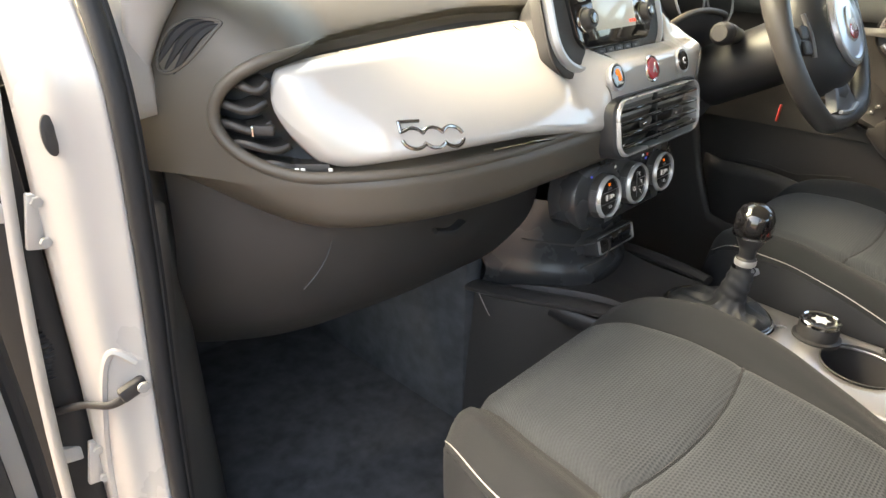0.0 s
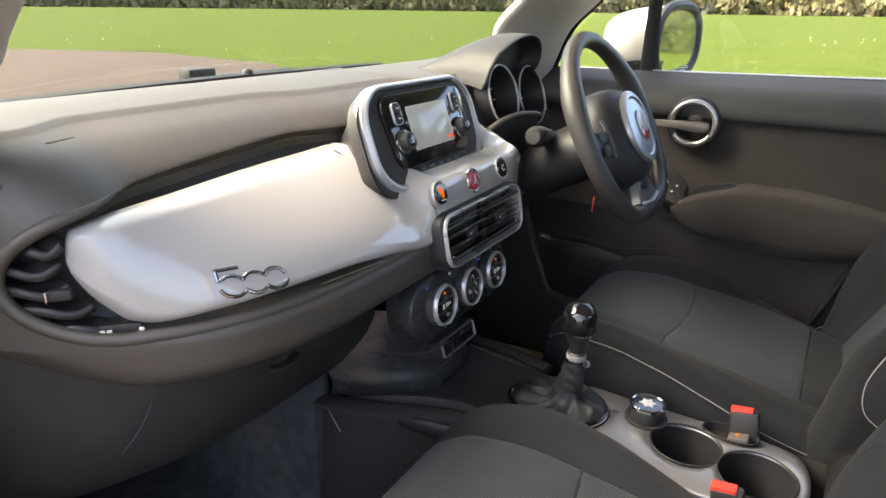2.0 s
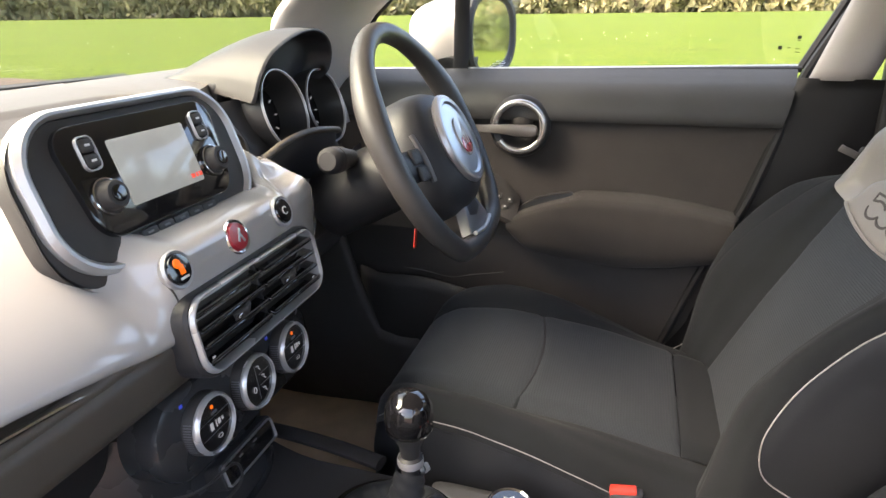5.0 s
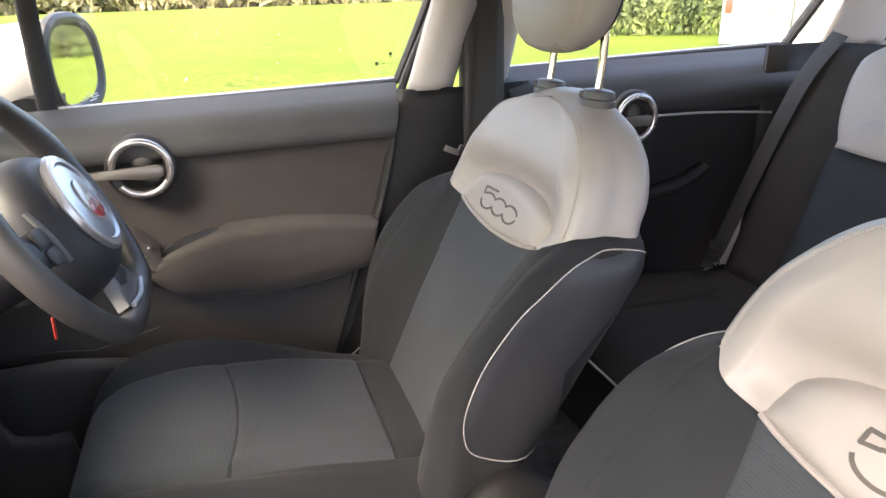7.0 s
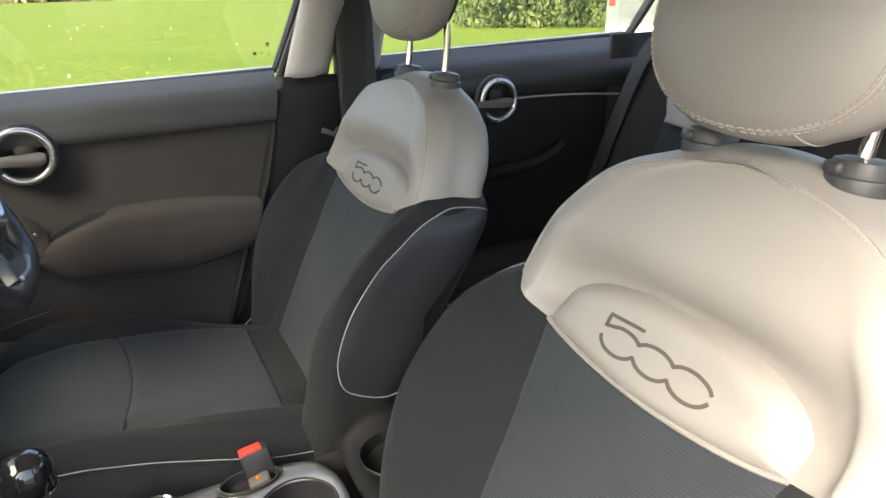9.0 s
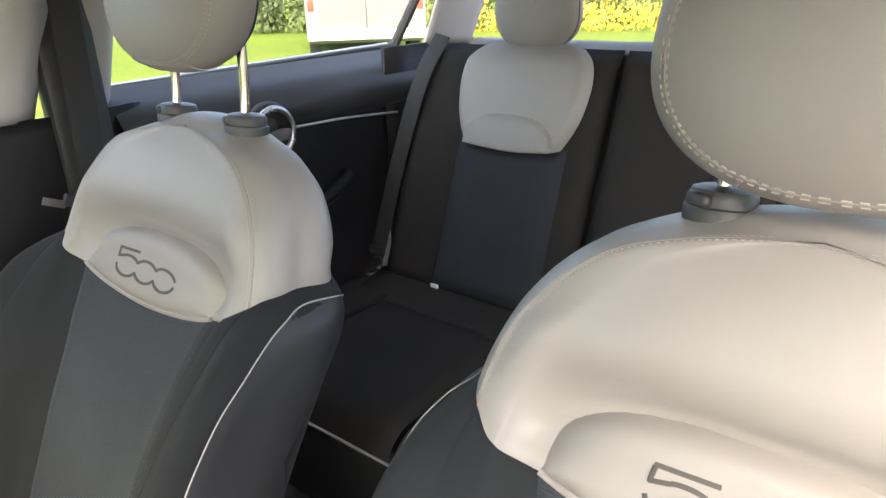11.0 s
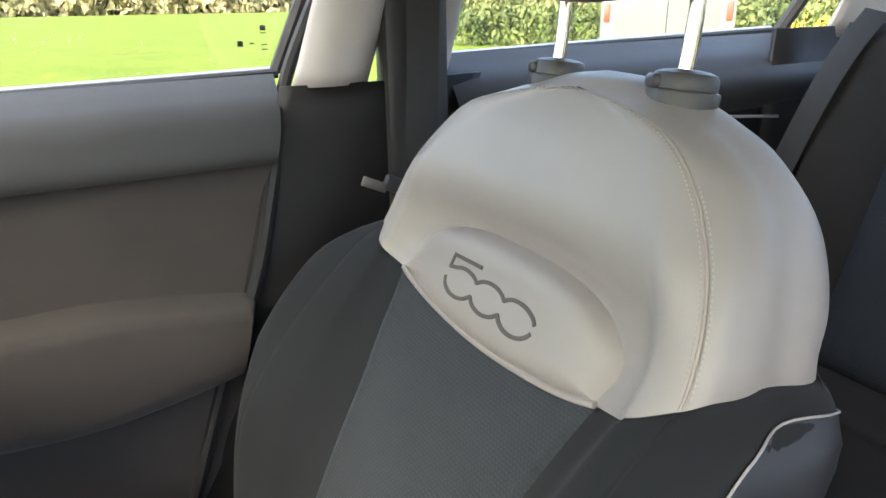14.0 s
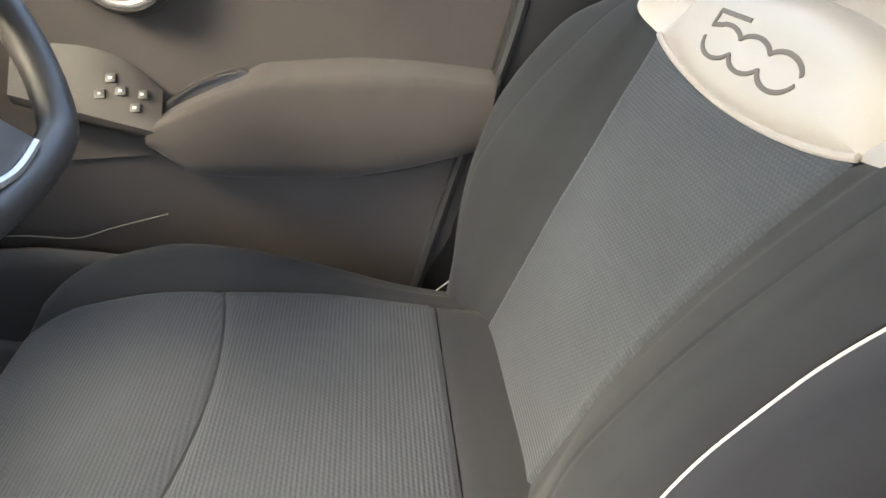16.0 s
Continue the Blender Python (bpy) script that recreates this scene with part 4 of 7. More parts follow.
solo("tailgate_sill", grid(lambda u, v: ((2 * u - 1) * 0.66, -1.90 - 0.13 * v, 1.070 + 0.028 * math.sin(math.pi * v) + 0.035 * math.exp(-(((2 * u - 1) * 0.66 + 0.12) / 0.20) ** 2) * v), 40, 10), TAIL, "grey tailgate sill with a raised wiper housing", "tailgate trim", kind="structure", thick=0.01)
solo("wall_tailgate", box(-0.70, 0.70, -2.10, -2.04, 0.35, 1.06, 0.02), HARD, "black tailgate inner panel", "tailgate", kind="structure")
# far side that the open door leaves: sill, rear door and centre pillar on the entry side
solo("wall_entry_rear", grid(lambda u, v: (-0.78 + 0.04 * max(0, v - 0.8), -0.98 - 0.85 * u, 0.3 + 0.77 * v), 6, 8), HARD, "closed rear door trim on the entry side", "car door", kind="structure", thick=0.02)
solo("wall_entry_pillar", tube([(-0.78, -0.80, 0.25), (-0.79, -0.86, 1.05), (-0.70, -0.93, 1.44)], 0.05, 16, 10, flat=(0.03, 0.06), up=(1, 0, 0)), PAINT, "white painted centre pillar on the entry side", "pillar", kind="structure")
solo("wall_firewall", box(-0.80, 0.80, 0.80, 0.88, 0.1, 1.0, 0.001), CARPET, "black carpeted bulkhead", "bulkhead", kind="structure")

# outer skin that closes the car
solo("wall_cowl", grid(lambda u, v: ((2 * u - 1) * 0.78, 0.565 + 0.20 * v, 1.042 - 0.10 * v - 0.06 * (2 * u - 1) ** 2), 16, 4), RUBBER, "black plastic cowl below the windscreen", "cowl", kind="structure", thick=0.01)
solo("wall_bonnet", grid(lambda u, v: ((2 * u - 1) * (0.84 - 0.10 * v * v), 0.74 + 0.95 * v, 0.945 - 0.22 * v - 0.30 * v ** 5 - 0.07 * abs(2 * u - 1) ** 3), 20, 16), PAINT, "white bonnet", "car bonnet", kind="structure", thick=0.01)
solo("wall_nose", grid(lambda u, v: ((2 * u - 1) * 0.74, 1.69 + 0.05 * math.sin(math.pi * v) - 0.12 * (2 * u - 1) ** 2, 0.25 + 0.18 * v), 12, 6), PAINT, "white front bumper", "bumper", kind="structure", thick=0.01)
solo("wall_wing_far", grid(lambda u, v: (0.86 - 0.05 * v * v - 0.10 * u * u, 0.28 + 1.36 * u, 0.25 + (0.72 - 0.26 * u) * v), 12, 8), PAINT, "white front wing", "car wing", kind="structure", thick=0.01)
solo("wall_roof", grid(lambda u, v: ((2 * u - 1) * 0.70, -2.02 + 2.06 * v, 1.530 - 0.07 * (2 * u - 1) ** 2 - 0.06 * (2 * v - 1) ** 2), 16, 16), PAINT, "white roof skin", "car roof", kind="structure", thick=0.01)
for side in (1, -1):
    solo("wall_rear_wing", grid(lambda u, v: (side * (0.86 - 0.10 * v * v - 0.08 * u), -1.85 - 0.30 * u, 0.25 + 0.83 * v), 8, 8), PAINT, "white rear wing", "car wing", kind="structure", thick=0.01)
solo("wall_tail_skin", grid(lambda u, v: ((2 * u - 1) * 0.78, -2.15 - 0.05 * math.sin(math.pi * v), 0.25 + 0.80 * v), 10, 8), PAINT, "white tailgate skin", "tailgate", kind="structure", thick=0.01)


# ---- dashboard ----
def dash_y(x):
    """Front line of the dashboard, which swings away towards the doors."""
    return curve_at(x, (-0.70, -0.66, -0.584, -0.484, -0.41, -0.30, -0.10, 0.10, 0.20, 0.30, 0.55, 0.70), (0.30, 0.23, 0.124, 0.044, 0.017, 0.002, 0.0, 0.003, 0.03, 0.07, 0.08, 0.16))


dash = thing("dashboard", (0, 0.2, 0.5), "dark grey soft plastic dashboard with a pearl white panel", "dashboard")
D_Z = (1.066, 1.047, 1.022, 1.0, 0.97, 0.93, 0.892, 0.870, 0.850, 0.820, 0.797, 0.785, 0.780, 0.775)
LOW_Y = (0.036, 0.036, 0.036, 0.036, 0.036, 0.036, 0.036, 0.012, -0.004, -0.002, 0.016, 0.060, 0.12, 0.17)
TOP_Y = (0.285, 0.228, 0.190, 0.168, 0.140, 0.085, -0.02, -0.1, -0.1, -0.1, -0.1, -0.1, -0.1, -0.1)
POD_Y = (0.245, 0.190, 0.157, 0.138, 0.108, 0.064, 0.036, 0.012, -0.004, -0.002, 0.016, 0.060, 0.12, 0.17)
MID_Y = (0.135, 0.098, 0.078, 0.070, 0.058, 0.046, 0.036, 0.012, -0.004, -0.002, 0.016, 0.060, 0.12, 0.17)
END_Y = (0.110, 0.066, 0.037, 0.019, 0.006, 0.0, 0.0, 0.0, 0.0, 0.004, 0.020, 0.060, 0.12, 0.17)


def blend_profiles(at, x):
    """The shoulder runs straight across the car above the white panel, while the lower lip follows the front line."""
    f = dash_y(x)
    upper = step(-0.63, -0.47, x) * (1 - step(-0.22, -0.10, x))
    mid, far = step(-0.22, -0.10, x), step(0.10, 0.20, x)
    straight = at(TOP_Y) + 0.6 * max(0.0, f - 0.10) - f
    low = at(LOW_Y)
    return max(low, straight) * upper + at(POD_Y) * mid * (1 - far) + at(MID_Y) * mid * far + at(END_Y) * max(0.0, 1 - upper - mid)


def dash_profile(i, x):
    """How far the skin stands behind the front line at the i-th height of the profile."""
    return blend_profiles(lambda ys: curve_at(i, range(len(ys)), ys), x)


def dash_depth(z, x):
    """The same at the height z."""
    return blend_profiles(lambda ys: curve_at(z, D_Z[::-1], ys[::-1]), x)


def channel(x, z):
    """1 inside the hollow that holds the end vent and the white panel, 0 outside."""
    lo = 0.864
    hi = curve_at(x, (-0.57, -0.50, -0.35, -0.20, 0.16), (0.996, 1.006, 1.018, 1.024, 1.024))
    if x < -0.556:
        mid, half = (lo + hi) / 2, (hi - lo) / 2
        d = (1 - math.hypot((x + 0.556) / 0.074, (z - mid) / half)) * 0.06
    else:
        return step(0.0, 0.010, z - lo) * step(0.0, 0.016, hi - z) if x < 0.2 else 0.0
    return step(0.0, 0.012, d)


def dash_skin(u, v):
    x = -0.69 + 1.41 * u
    f = dash_y(x)
    end = step(-0.60, -0.69, x)
    near = step(-0.40, -0.60, x)
    k = v * 17
    if k < 4:
        t = k / 4
        back = 0.56 - 0.10 * step(-0.5, -0.69, x)
        y = back + (f + dash_profile(0, x) - back) * t
        z = 1.050 + 0.032 * math.sin(math.pi * (0.05 + 0.62 * t)) - 0.008 * t - 0.010 * math.exp(-((t - 0.15) / 0.07) ** 2)
        return (x, y, z - 0.03 * end * t)
    i = (k - 4) / 13 * (len(D_Z) - 1)
    y, z = dash_profile(i, x), curve_at(i, range(len(D_Z)), D_Z)
    z -= 0.02 * end * (z - 0.77) / 0.3
    y += (0.030 * near + 0.027) * channel(x, z)
    z += 0.075 * step(-0.53, -0.69, x) * step(0.87, 0.79, z)
    if x > 0.16:
        z -= 0.03 * step(0.16, 0.24, x) * (1 if z > 0.9 else 0)
    return (x, f + y, z)


def channel_floor(u, v):
    """The floor of the hollow, a little in front of the skin's own recess; its black stands for shade."""
    x = -0.6195 + 0.7875 * u
    lo, hi = 0.866, curve_at(x, (-0.57, -0.50, -0.35, -0.20, 0.16), (0.994, 1.005, 1.017, 1.023, 1.023))
    mid, half = (lo + hi) / 2 - 0.008, (hi - lo) / 2 - 0.014
    if x < -0.556:
        half *= math.sqrt(max(0.0, 1 - ((x + 0.556) / 0.064) ** 2))
    z = mid + (2 * v - 1) * half
    near = step(-0.40, -0.60, x)
    y = dash_depth(z, x)
    return (x, dash_y(x) + y + 0.030 * near + 0.027 - 0.002, z)


part("dash_body", grid(dash_skin, 300, 150), SOFT, dash, "soft grained dark grey skin")


def rim_point(x, z):
    return Vector((x, dash_y(x) + dash_depth(z, x) + 0.0025, z))


def hollow_top(x):
    return curve_at(x, (-0.57, -0.50, -0.35, -0.20, 0.16), (0.996, 1.006, 1.018, 1.024, 1.024))


edge = [rim_point(x, 0.863) for x in np.linspace(0.16, -0.556, 60)]
for a in np.linspace(-88, 88, 40):
    x = -0.556 - 0.076 * math.cos(radians(a))
    mid = (0.863 + hollow_top(x)) / 2
    edge.append(rim_point(x, mid + (hollow_top(x) - mid + (0.001 if a > 0 else 0.0)) * math.sin(radians(a))))
edge += [rim_point(x, hollow_top(x) + 0.001) for x in np.linspace(-0.550, -0.510, 8)]
roll = [0.0075] * (len(edge) - 14) + [0.0075 - 0.0065 * k / 13 for k in range(14)]
part("hollow_roll", tube(edge, roll, 0, 10), SOFT, dash, "rounded lip of the hollow")
part("dash_channel_shade", grid(channel_floor, 160, 30), BLACK, dash, "black hollow floor standing for the shade behind the white panel")
solo("trim_screen_base", tube([(-0.70, 0.545, 1.052), (-0.3, 0.572, 1.058), (0.1, 0.574, 1.060), (0.5, 0.56, 1.056)], 0.012, 40, 6, flat=(0.006, 0.02)), RUBBER, "black strip at the foot of the windscreen", "trim", kind="structure")
solo("wiper_pivot", join(box(-0.055, 0.012, 0.60, 0.635, 1.045, 1.078, 0.006), box(0.0, 0.25, 0.61, 0.63, 1.045, 1.062, 0.004)), HARD, "grey wiper pivot outside at the foot of the windscreen", "wiper")
part("sensor_dome", lathe([(0.012, 0.0), (0.011, 0.006), (0.007, 0.010), (0.0, 0.0115)], Matrix.Translation((0.029, 0.53, 1.068)), 20), BLACK, dash, "small black sensor dome")

P_X0, P_X1 = -0.583, 0.268


def panel_top(x):
    return curve_at(x, (-0.583, -0.580, -0.570, -0.526, -0.43, -0.327, -0.24, -0.155, -0.140, -0.120, -0.085, 0.112, 0.122, 0.132, 0.152, 0.187, 0.205, 0.228, 0.252, 0.268), (0.950, 0.967, 0.982, 0.991, 0.997, 1.000, 1.001, 1.003, 0.996, 0.978, 0.962, 0.962, 0.985, 1.006, 0.991, 0.981, 0.961, 0.932, 0.896, 0.868))


def panel_low(x):
    return curve_at(x, (-0.583, -0.581, -0.565, -0.546, -0.524, -0.478, -0.40, -0.31, -0.20, -0.13, 0.10, 0.20, 0.235, 0.255, 0.268), (0.950, 0.936, 0.899, 0.876, 0.870, 0.873, 0.876, 0.874, 0.862, 0.850, 0.842, 0.845, 0.852, 0.859, 0.866))


def panel_y(x, z):
    """Front of the white panel: its lower edge follows the front line, its upper edge runs straight across."""
    low = panel_low(x)
    front = (dash_y(x - 0.05) + 2 * dash_y(x - 0.025) + 3 * dash_y(x) + 2 * dash_y(x + 0.025) + dash_y(x + 0.05)) / 9 - 0.010 * step(-0.36, -0.16, x) if x < 0.10 else curve_at(x, (0.10, 0.15, 0.20, 0.268), (-0.007, -0.003, 0.007, 0.032))
    back = curve_at(x, (-0.583, -0.535, -0.45, -0.35, -0.25, -0.16), (0.140, 0.124, 0.118, 0.122, 0.126, 0.124))
    lean = max(0.0, back - front) * max(0.0, (z - low) / (1.0 - low)) ** 1.6
    middle = curve_at(z, (0.930, 0.942, 0.950, 0.957, 0.962, 1.01), (0.0, 0.003, 0.009, 0.020, 0.032, 0.064))
    k = step(-0.165, -0.095, x)
    return front + lean * (1 - k) + middle * k


def panel_skin(u, v):
    x = P_X0 + (P_X1 - P_X0) * (u ** 1.8)
    lo, hi = panel_low(x), panel_top(x)
    z = lo + v * (hi - lo)
    e = min(1, (z - lo) / 0.020, (hi - z) / 0.012, (x - P_X0) / 0.030 + 0.05, (P_X1 - x) / 0.04 + 0.05)
    return (x, panel_y(x, z) + (0.022 if x < 0.1 else 0.014) * (1 - max(0, e)) ** 2.4, z)


white = part("white_panel", grid(panel_skin, 220, 56), WHITE, dash, "glossy pearl white fascia", thick=0.012, face=(0, -1, 0))
part("panel_joint", tube([Vector((x, panel_y(x, z) + 0.0004, z)) for x, z in ((-0.190, 1.000), (-0.165, 0.972), (-0.140, 0.945), (-0.118, 0.920), (-0.112, 0.890), (-0.112, 0.866))], 0.0009, 24, 5), SHADE_JOINT, white, "fine joint")
part("panel_underline", tube([(x, dash_y(x) + 0.002, panel_low(x) - 0.001) for x in (-0.36, -0.30, -0.24, -0.16)], 0.0016, 20, 5), CHROME, dash, "thin chrome edge")


def on_panel(x, y):
    px = -0.440 + x
    z = 0.902 + y - 0.06 * x
    return Vector((px, panel_y(px, z) - 0.001, z))


for line in emblem_lines(on_panel, 0.075, 0.82):
    part("emblem", tube(line, 0.0023, 40, 8), EMBLEM, white, "raised silver scalloped emblem")

# end vent with curved slats
vent = thing("side_air_vent", (-0.60, 0.15, 0.92), "black oval air vent with curved slats in the dashboard end", "air vent")


def on_end(x, z, out=0.0):
    return Vector((x, dash_y(x) + 0.045 - out, z))


for k in range(5):
    z0 = 0.882 + 0.0225 * k
    reach = 0.071 * math.sqrt(max(0, 1 - ((z0 - 0.927) / 0.064) ** 2))

    def blade(u, v):
        x = -0.556 - reach + (reach - (0.003, 0.016, 0.029, 0.031, 0.027)[k]) * u
        return on_end(x, z0 + 0.004 * math.sin(5.5 * u + 0.7 * k) - 0.007 * v + 0.004 * v * v, 0.004 + (0.038 - 0.020 * u * u - 0.006 * (1 - u) ** 4) * v)
    part("vent_slat", grid(blade, 20, 8), SLAT, vent, "curved black slat", thick=0.0085, face=(0, 0, 1))
tab = part("vent_tab", block(Matrix.Translation(on_end(-0.594, 0.917, 0.030)) @ Matrix.Rotation(radians(-46), 4, "Z"), 0.024, 0.012, 0.012, 0.003), HARD, vent, "adjusting tab")
part("tab_edge", block(Matrix.Translation(on_end(-0.604, 0.917, 0.036)) @ Matrix.Rotation(radians(-46), 4, "Z"), 0.003, 0.012, 0.012, 0.001), CHROME, tab, "chrome edge")
part("vent_wheel_plate", block(Matrix.Translation(on_end(-0.560, 0.872, 0.030)) @ Matrix.Rotation(radians(-45), 4, "Z"), 0.045, 0.004, 0.012, 0.002), HARD, vent)
for dx in (-0.574, -0.569, -0.546):
    part("vent_mark", block(Matrix.Translation(on_end(dx, 0.872, 0.0365)) @ Matrix.Rotation(radians(-45), 4, "Z"), 0.005, 0.002, 0.004, 0.0005), GLYPH, vent)

def defroster(u, v):
    p = dash_skin((-0.60 + 0.93 * u + 0.69) / 1.41, (0.06 + 0.11 * v) * 4 / 17)
    return Vector(p) + Vector((0, 0, 0.0015 - 0.003 * math.sin(math.pi * v)))


part("defroster_slot", grid(defroster, 60, 6), COLLAR, dash, "long grey defroster slot under the windscreen")
part("defroster_edge", tube([Vector(defroster(k / 40, 0.0)) for k in range(41)], 0.0022, 0, 6), TRIM, dash, "pale edge of the slot")

# demister slot on the dashboard's shoulder
slot = thing("demister_vent", (-0.63, 0.2, 1.02), "narrow slotted side window vent on the dashboard shoulder", "air vent")
for k in range(3):
    row = []
    for i in range(9):
        t = i / 8
        x = -0.660 + 0.046 * t + 0.0042 * k
        z = 0.985 + 0.046 * math.sin(t * math.pi / 2) - 0.0045 * k * (1 - 0.5 * t)
        j = next(q for q in np.linspace(0.20, 0.50, 400) if dash_skin((x + 0.69) / 1.41, q)[2] < z)
        row.append(Vector(dash_skin((x + 0.69) / 1.41, j)) + Vector((0.0, 0.0008, -0.0008)))
    part("slot", tube(row, [0.0016 + 0.0042 * math.sin(math.pi * i / 24) for i in range(25)], 24, 6), RUBBER, slot, "dark curved slot")
ends = []
for t in range(25):
    a = 2 * math.pi * t / 24
    w = 0.5 - 0.5 * math.cos(a)
    k = 1.0 + 1.9 * math.sin(a)
    x = -0.663 + 0.052 * w + 0.0042 * k
    z = 0.981 + 0.051 * math.sin(w * math.pi / 2) - 0.0045 * k * (1 - 0.5 * w)
    j = next(q for q in np.linspace(0.20, 0.50, 400) if dash_skin((x + 0.69) / 1.41, q)[2] < z)
    ends.append(Vector(dash_skin((x + 0.69) / 1.41, j)))
part("slot_rim", tube(ends[:-1], 0.0022, 48, 6, closed=True), SOFT, slot, "raised almond rim")
part("speaker_grille", lathe([(0.0, 0.004), (0.045, 0.004), (0.052, 0.0), (0.052, -0.01)], Matrix.Translation((-0.60, 0.38, 1.070)), 32), HARD, dash, "round speaker grille")
part("airbag_mark", block(Matrix.Translation((-0.545, 0.185, 1.064)) @ Matrix.Rotation(radians(20), 4, "Z"), 0.035, 0.005, 0.001, 0.0003), SHADE_JOINT, dash, "faint pressed marking")

# glovebox and lower dash
def glove(u, v):
    x = -0.66 + 0.53 * u
    f = dash_y(x)
    y = curve_at(v, (0, 0.25, 0.6, 1.0), (0.095, 0.105, 0.16, 0.32))
    z = curve_at(v, (0, 0.25, 0.6, 1.0), (0.79, 0.72, 0.62, 0.50))
    z += 0.085 * step(-0.52, -0.66, x) * (1 - v) ** 3
    return (x, f * 0.8 + y, z)


part("glovebox_lid", grid(glove, 24, 16), HARD, dash, "grained dark glovebox lid")
part("glovebox_seam", tube([(-0.510, 0.150, 0.765), (-0.520, 0.150, 0.738), (-0.538, 0.152, 0.714), (-0.560, 0.154, 0.697)], 0.0009, 16, 5), COLLAR, dash, "fine edge of the glovebox lid")
part("glovebox_latch", tube([(-0.40, 0.072, 0.757), (-0.375, 0.066, 0.752), (-0.35, 0.068, 0.757)], 0.005, 10, 6, flat=(0.004, 0.008)), BLACK, dash)


def under(u, v):
    x = 0.14 + 0.58 * u
    y = curve_at(v, (0, 0.3, 0.7, 1), (0.10, 0.10, 0.20, 0.35))
    z = curve_at(v, (0, 0.3, 0.7, 1), (0.90, 0.78, 0.68, 0.60))
    return (x, y + 0.05 * step(0.6, 1, u), z)


part("knee_panel", grid(under, 20, 14), HARD, dash, "hard black knee panel")
part("oval_vent", lathe([(0.0, 0.003), (0.030, 0.003), (0.036, 0.0), (0.036, -0.004)], axes((0.30, 0.095, 0.86), (0, -0.9, 0.3)), 28), BLACK, dash)
solo("trim_kick_panel", grid(lambda u, v: (-0.745 + 0.05 * v, 0.26 + 0.5 * u, 0.22 + 0.60 * v), 8, 8), SIDE_TRIM, "dark grey footwell side trim", "side trim", kind="structure", thick=0.02)
solo("trim_kick_panel_far", grid(lambda u, v: (0.735 - 0.02 * v, 0.02 + 0.80 * u, 0.22 + 0.72 * v * (0.3 + 0.7 * step(0.1, 0.35, u))), 16, 8), SIDE_TRIM, "dark grey footwell side trim", "side trim", kind="structure", thick=0.02)

# infotainment unit
tilt = radians(19)
SCR = Matrix.Translation((-0.037, 0.062, 1.014)) @ Matrix.Rotation(radians(90) - tilt, 4, "X")
unit = thing("infotainment_unit", (-0.024, 0.1, 0.95), "touchscreen radio with two knobs in a silver frame", "car radio")


def hood_shape(u, v):
    o = round_rect(0.326 + 0.02 * v, 0.170, 0.060, 8)
    k = int(round(u * len(o))) % len(o)
    x, y = o[k]
    s = 1 - 0.62 * v
    return SCR @ Vector((x * s, (y - 0.01) * s - 0.01 * v, -0.002 - 0.14 * v))


part("pod_face", slab(round_rect(0.322, 0.167, 0.060, 8), SCR @ Matrix.Translation((0, -0.0095, -0.003)), 0.02, 0.006), HARD, unit, "dark pod rim")
n_o = len(round_rect(1, 1, 0.1, 8))
part("screen_pod", grid(hood_shape, n_o, 6, loop=True), BLACK, unit, "dark pod behind the screen")
part("silver_frame", hoop(round_rect(0.314, 0.160, 0.060, 10), SCR @ Matrix.Translation((0, 0, 0.008)), 0.014, 0.02, 0.005), SATIN, unit, "satin silver frame")
part("surround", slab(round_rect(0.294, 0.140, 0.052, 10), SCR @ Matrix.Translation((0, 0, 0.003)), 0.012, 0.003), HARD, unit)
shape = [(x * (1 + 1.1 * y), y) for x, y in round_rect(0.222, 0.112, 0.026, 8)]
face = part("face_plate", slab(shape, SCR @ Matrix.Translation((0.0, 0.006, 0.010)), 0.012, 0.003), GLOSS, unit, "glossy black face plate")
scr = part("screen", slab(round_rect(0.114, 0.068, 0.003, 3), SCR @ Matrix.Translation((0.0, 0.007, 0.0115)), 0.004, 0.001), SCREEN, unit, "grey lit touchscreen")
for k, w in enumerate((0.007, 0.004, 0.007)):
    part("screen_mark", block(SCR @ Matrix.Translation((0.040 + 0.0065 * k, -0.019, 0.012)), w * 0.8, 0.005, 0.0008, 0.0002), SCREEN_RED, scr, "red lit figures")
for side in (-1, 1):
    m = SCR @ Matrix.Translation((side * 0.083, -0.010, 0.0105)) @ Matrix.Scale(0.80, 4)
    k = part("radio_knob", lathe([(0.0225, 0.0), (0.0225, 0.003), (0.0185, 0.0045), (0.0175, 0.016), (0.0155, 0.0185), (0.010, 0.0185), (0.0, 0.0180)], m, 32), HARD, unit, "round black knob")
    part("knob_ring", lathe([(0.0232, 0.0), (0.0232, 0.0034), (0.0215, 0.0040), (0.0212, 0.0030)], m, 36), CHROME, k, "thin chrome ring")
    part("knob_cap", lathe([(0.0105, 0.0180), (0.0100, 0.0205), (0.0085, 0.0212), (0.0, 0.0200)], m, 28), GLOSS, k)
    part("button_rim", hoop(round_rect(0.021, 0.034, 0.007, 5), SCR @ Matrix.Translation((side * 0.083, 0.033, 0.0135)), 0.0018, 0.006, 0.0005), SATIN, unit, "thin silver rim")
    for j in range(2):
        part("radio_button", block(SCR @ Matrix.Translation((side * 0.083, 0.0255 + 0.0150 * j, 0.0125)), 0.0165, 0.0135, 0.005, 0.003), HARD, unit)
        part("button_sign", block(SCR @ Matrix.Translation((side * 0.083, 0.0255 + 0.0150 * j, 0.0151)), 0.006, 0.0022, 0.0006, 0.0001), GLYPH, unit)
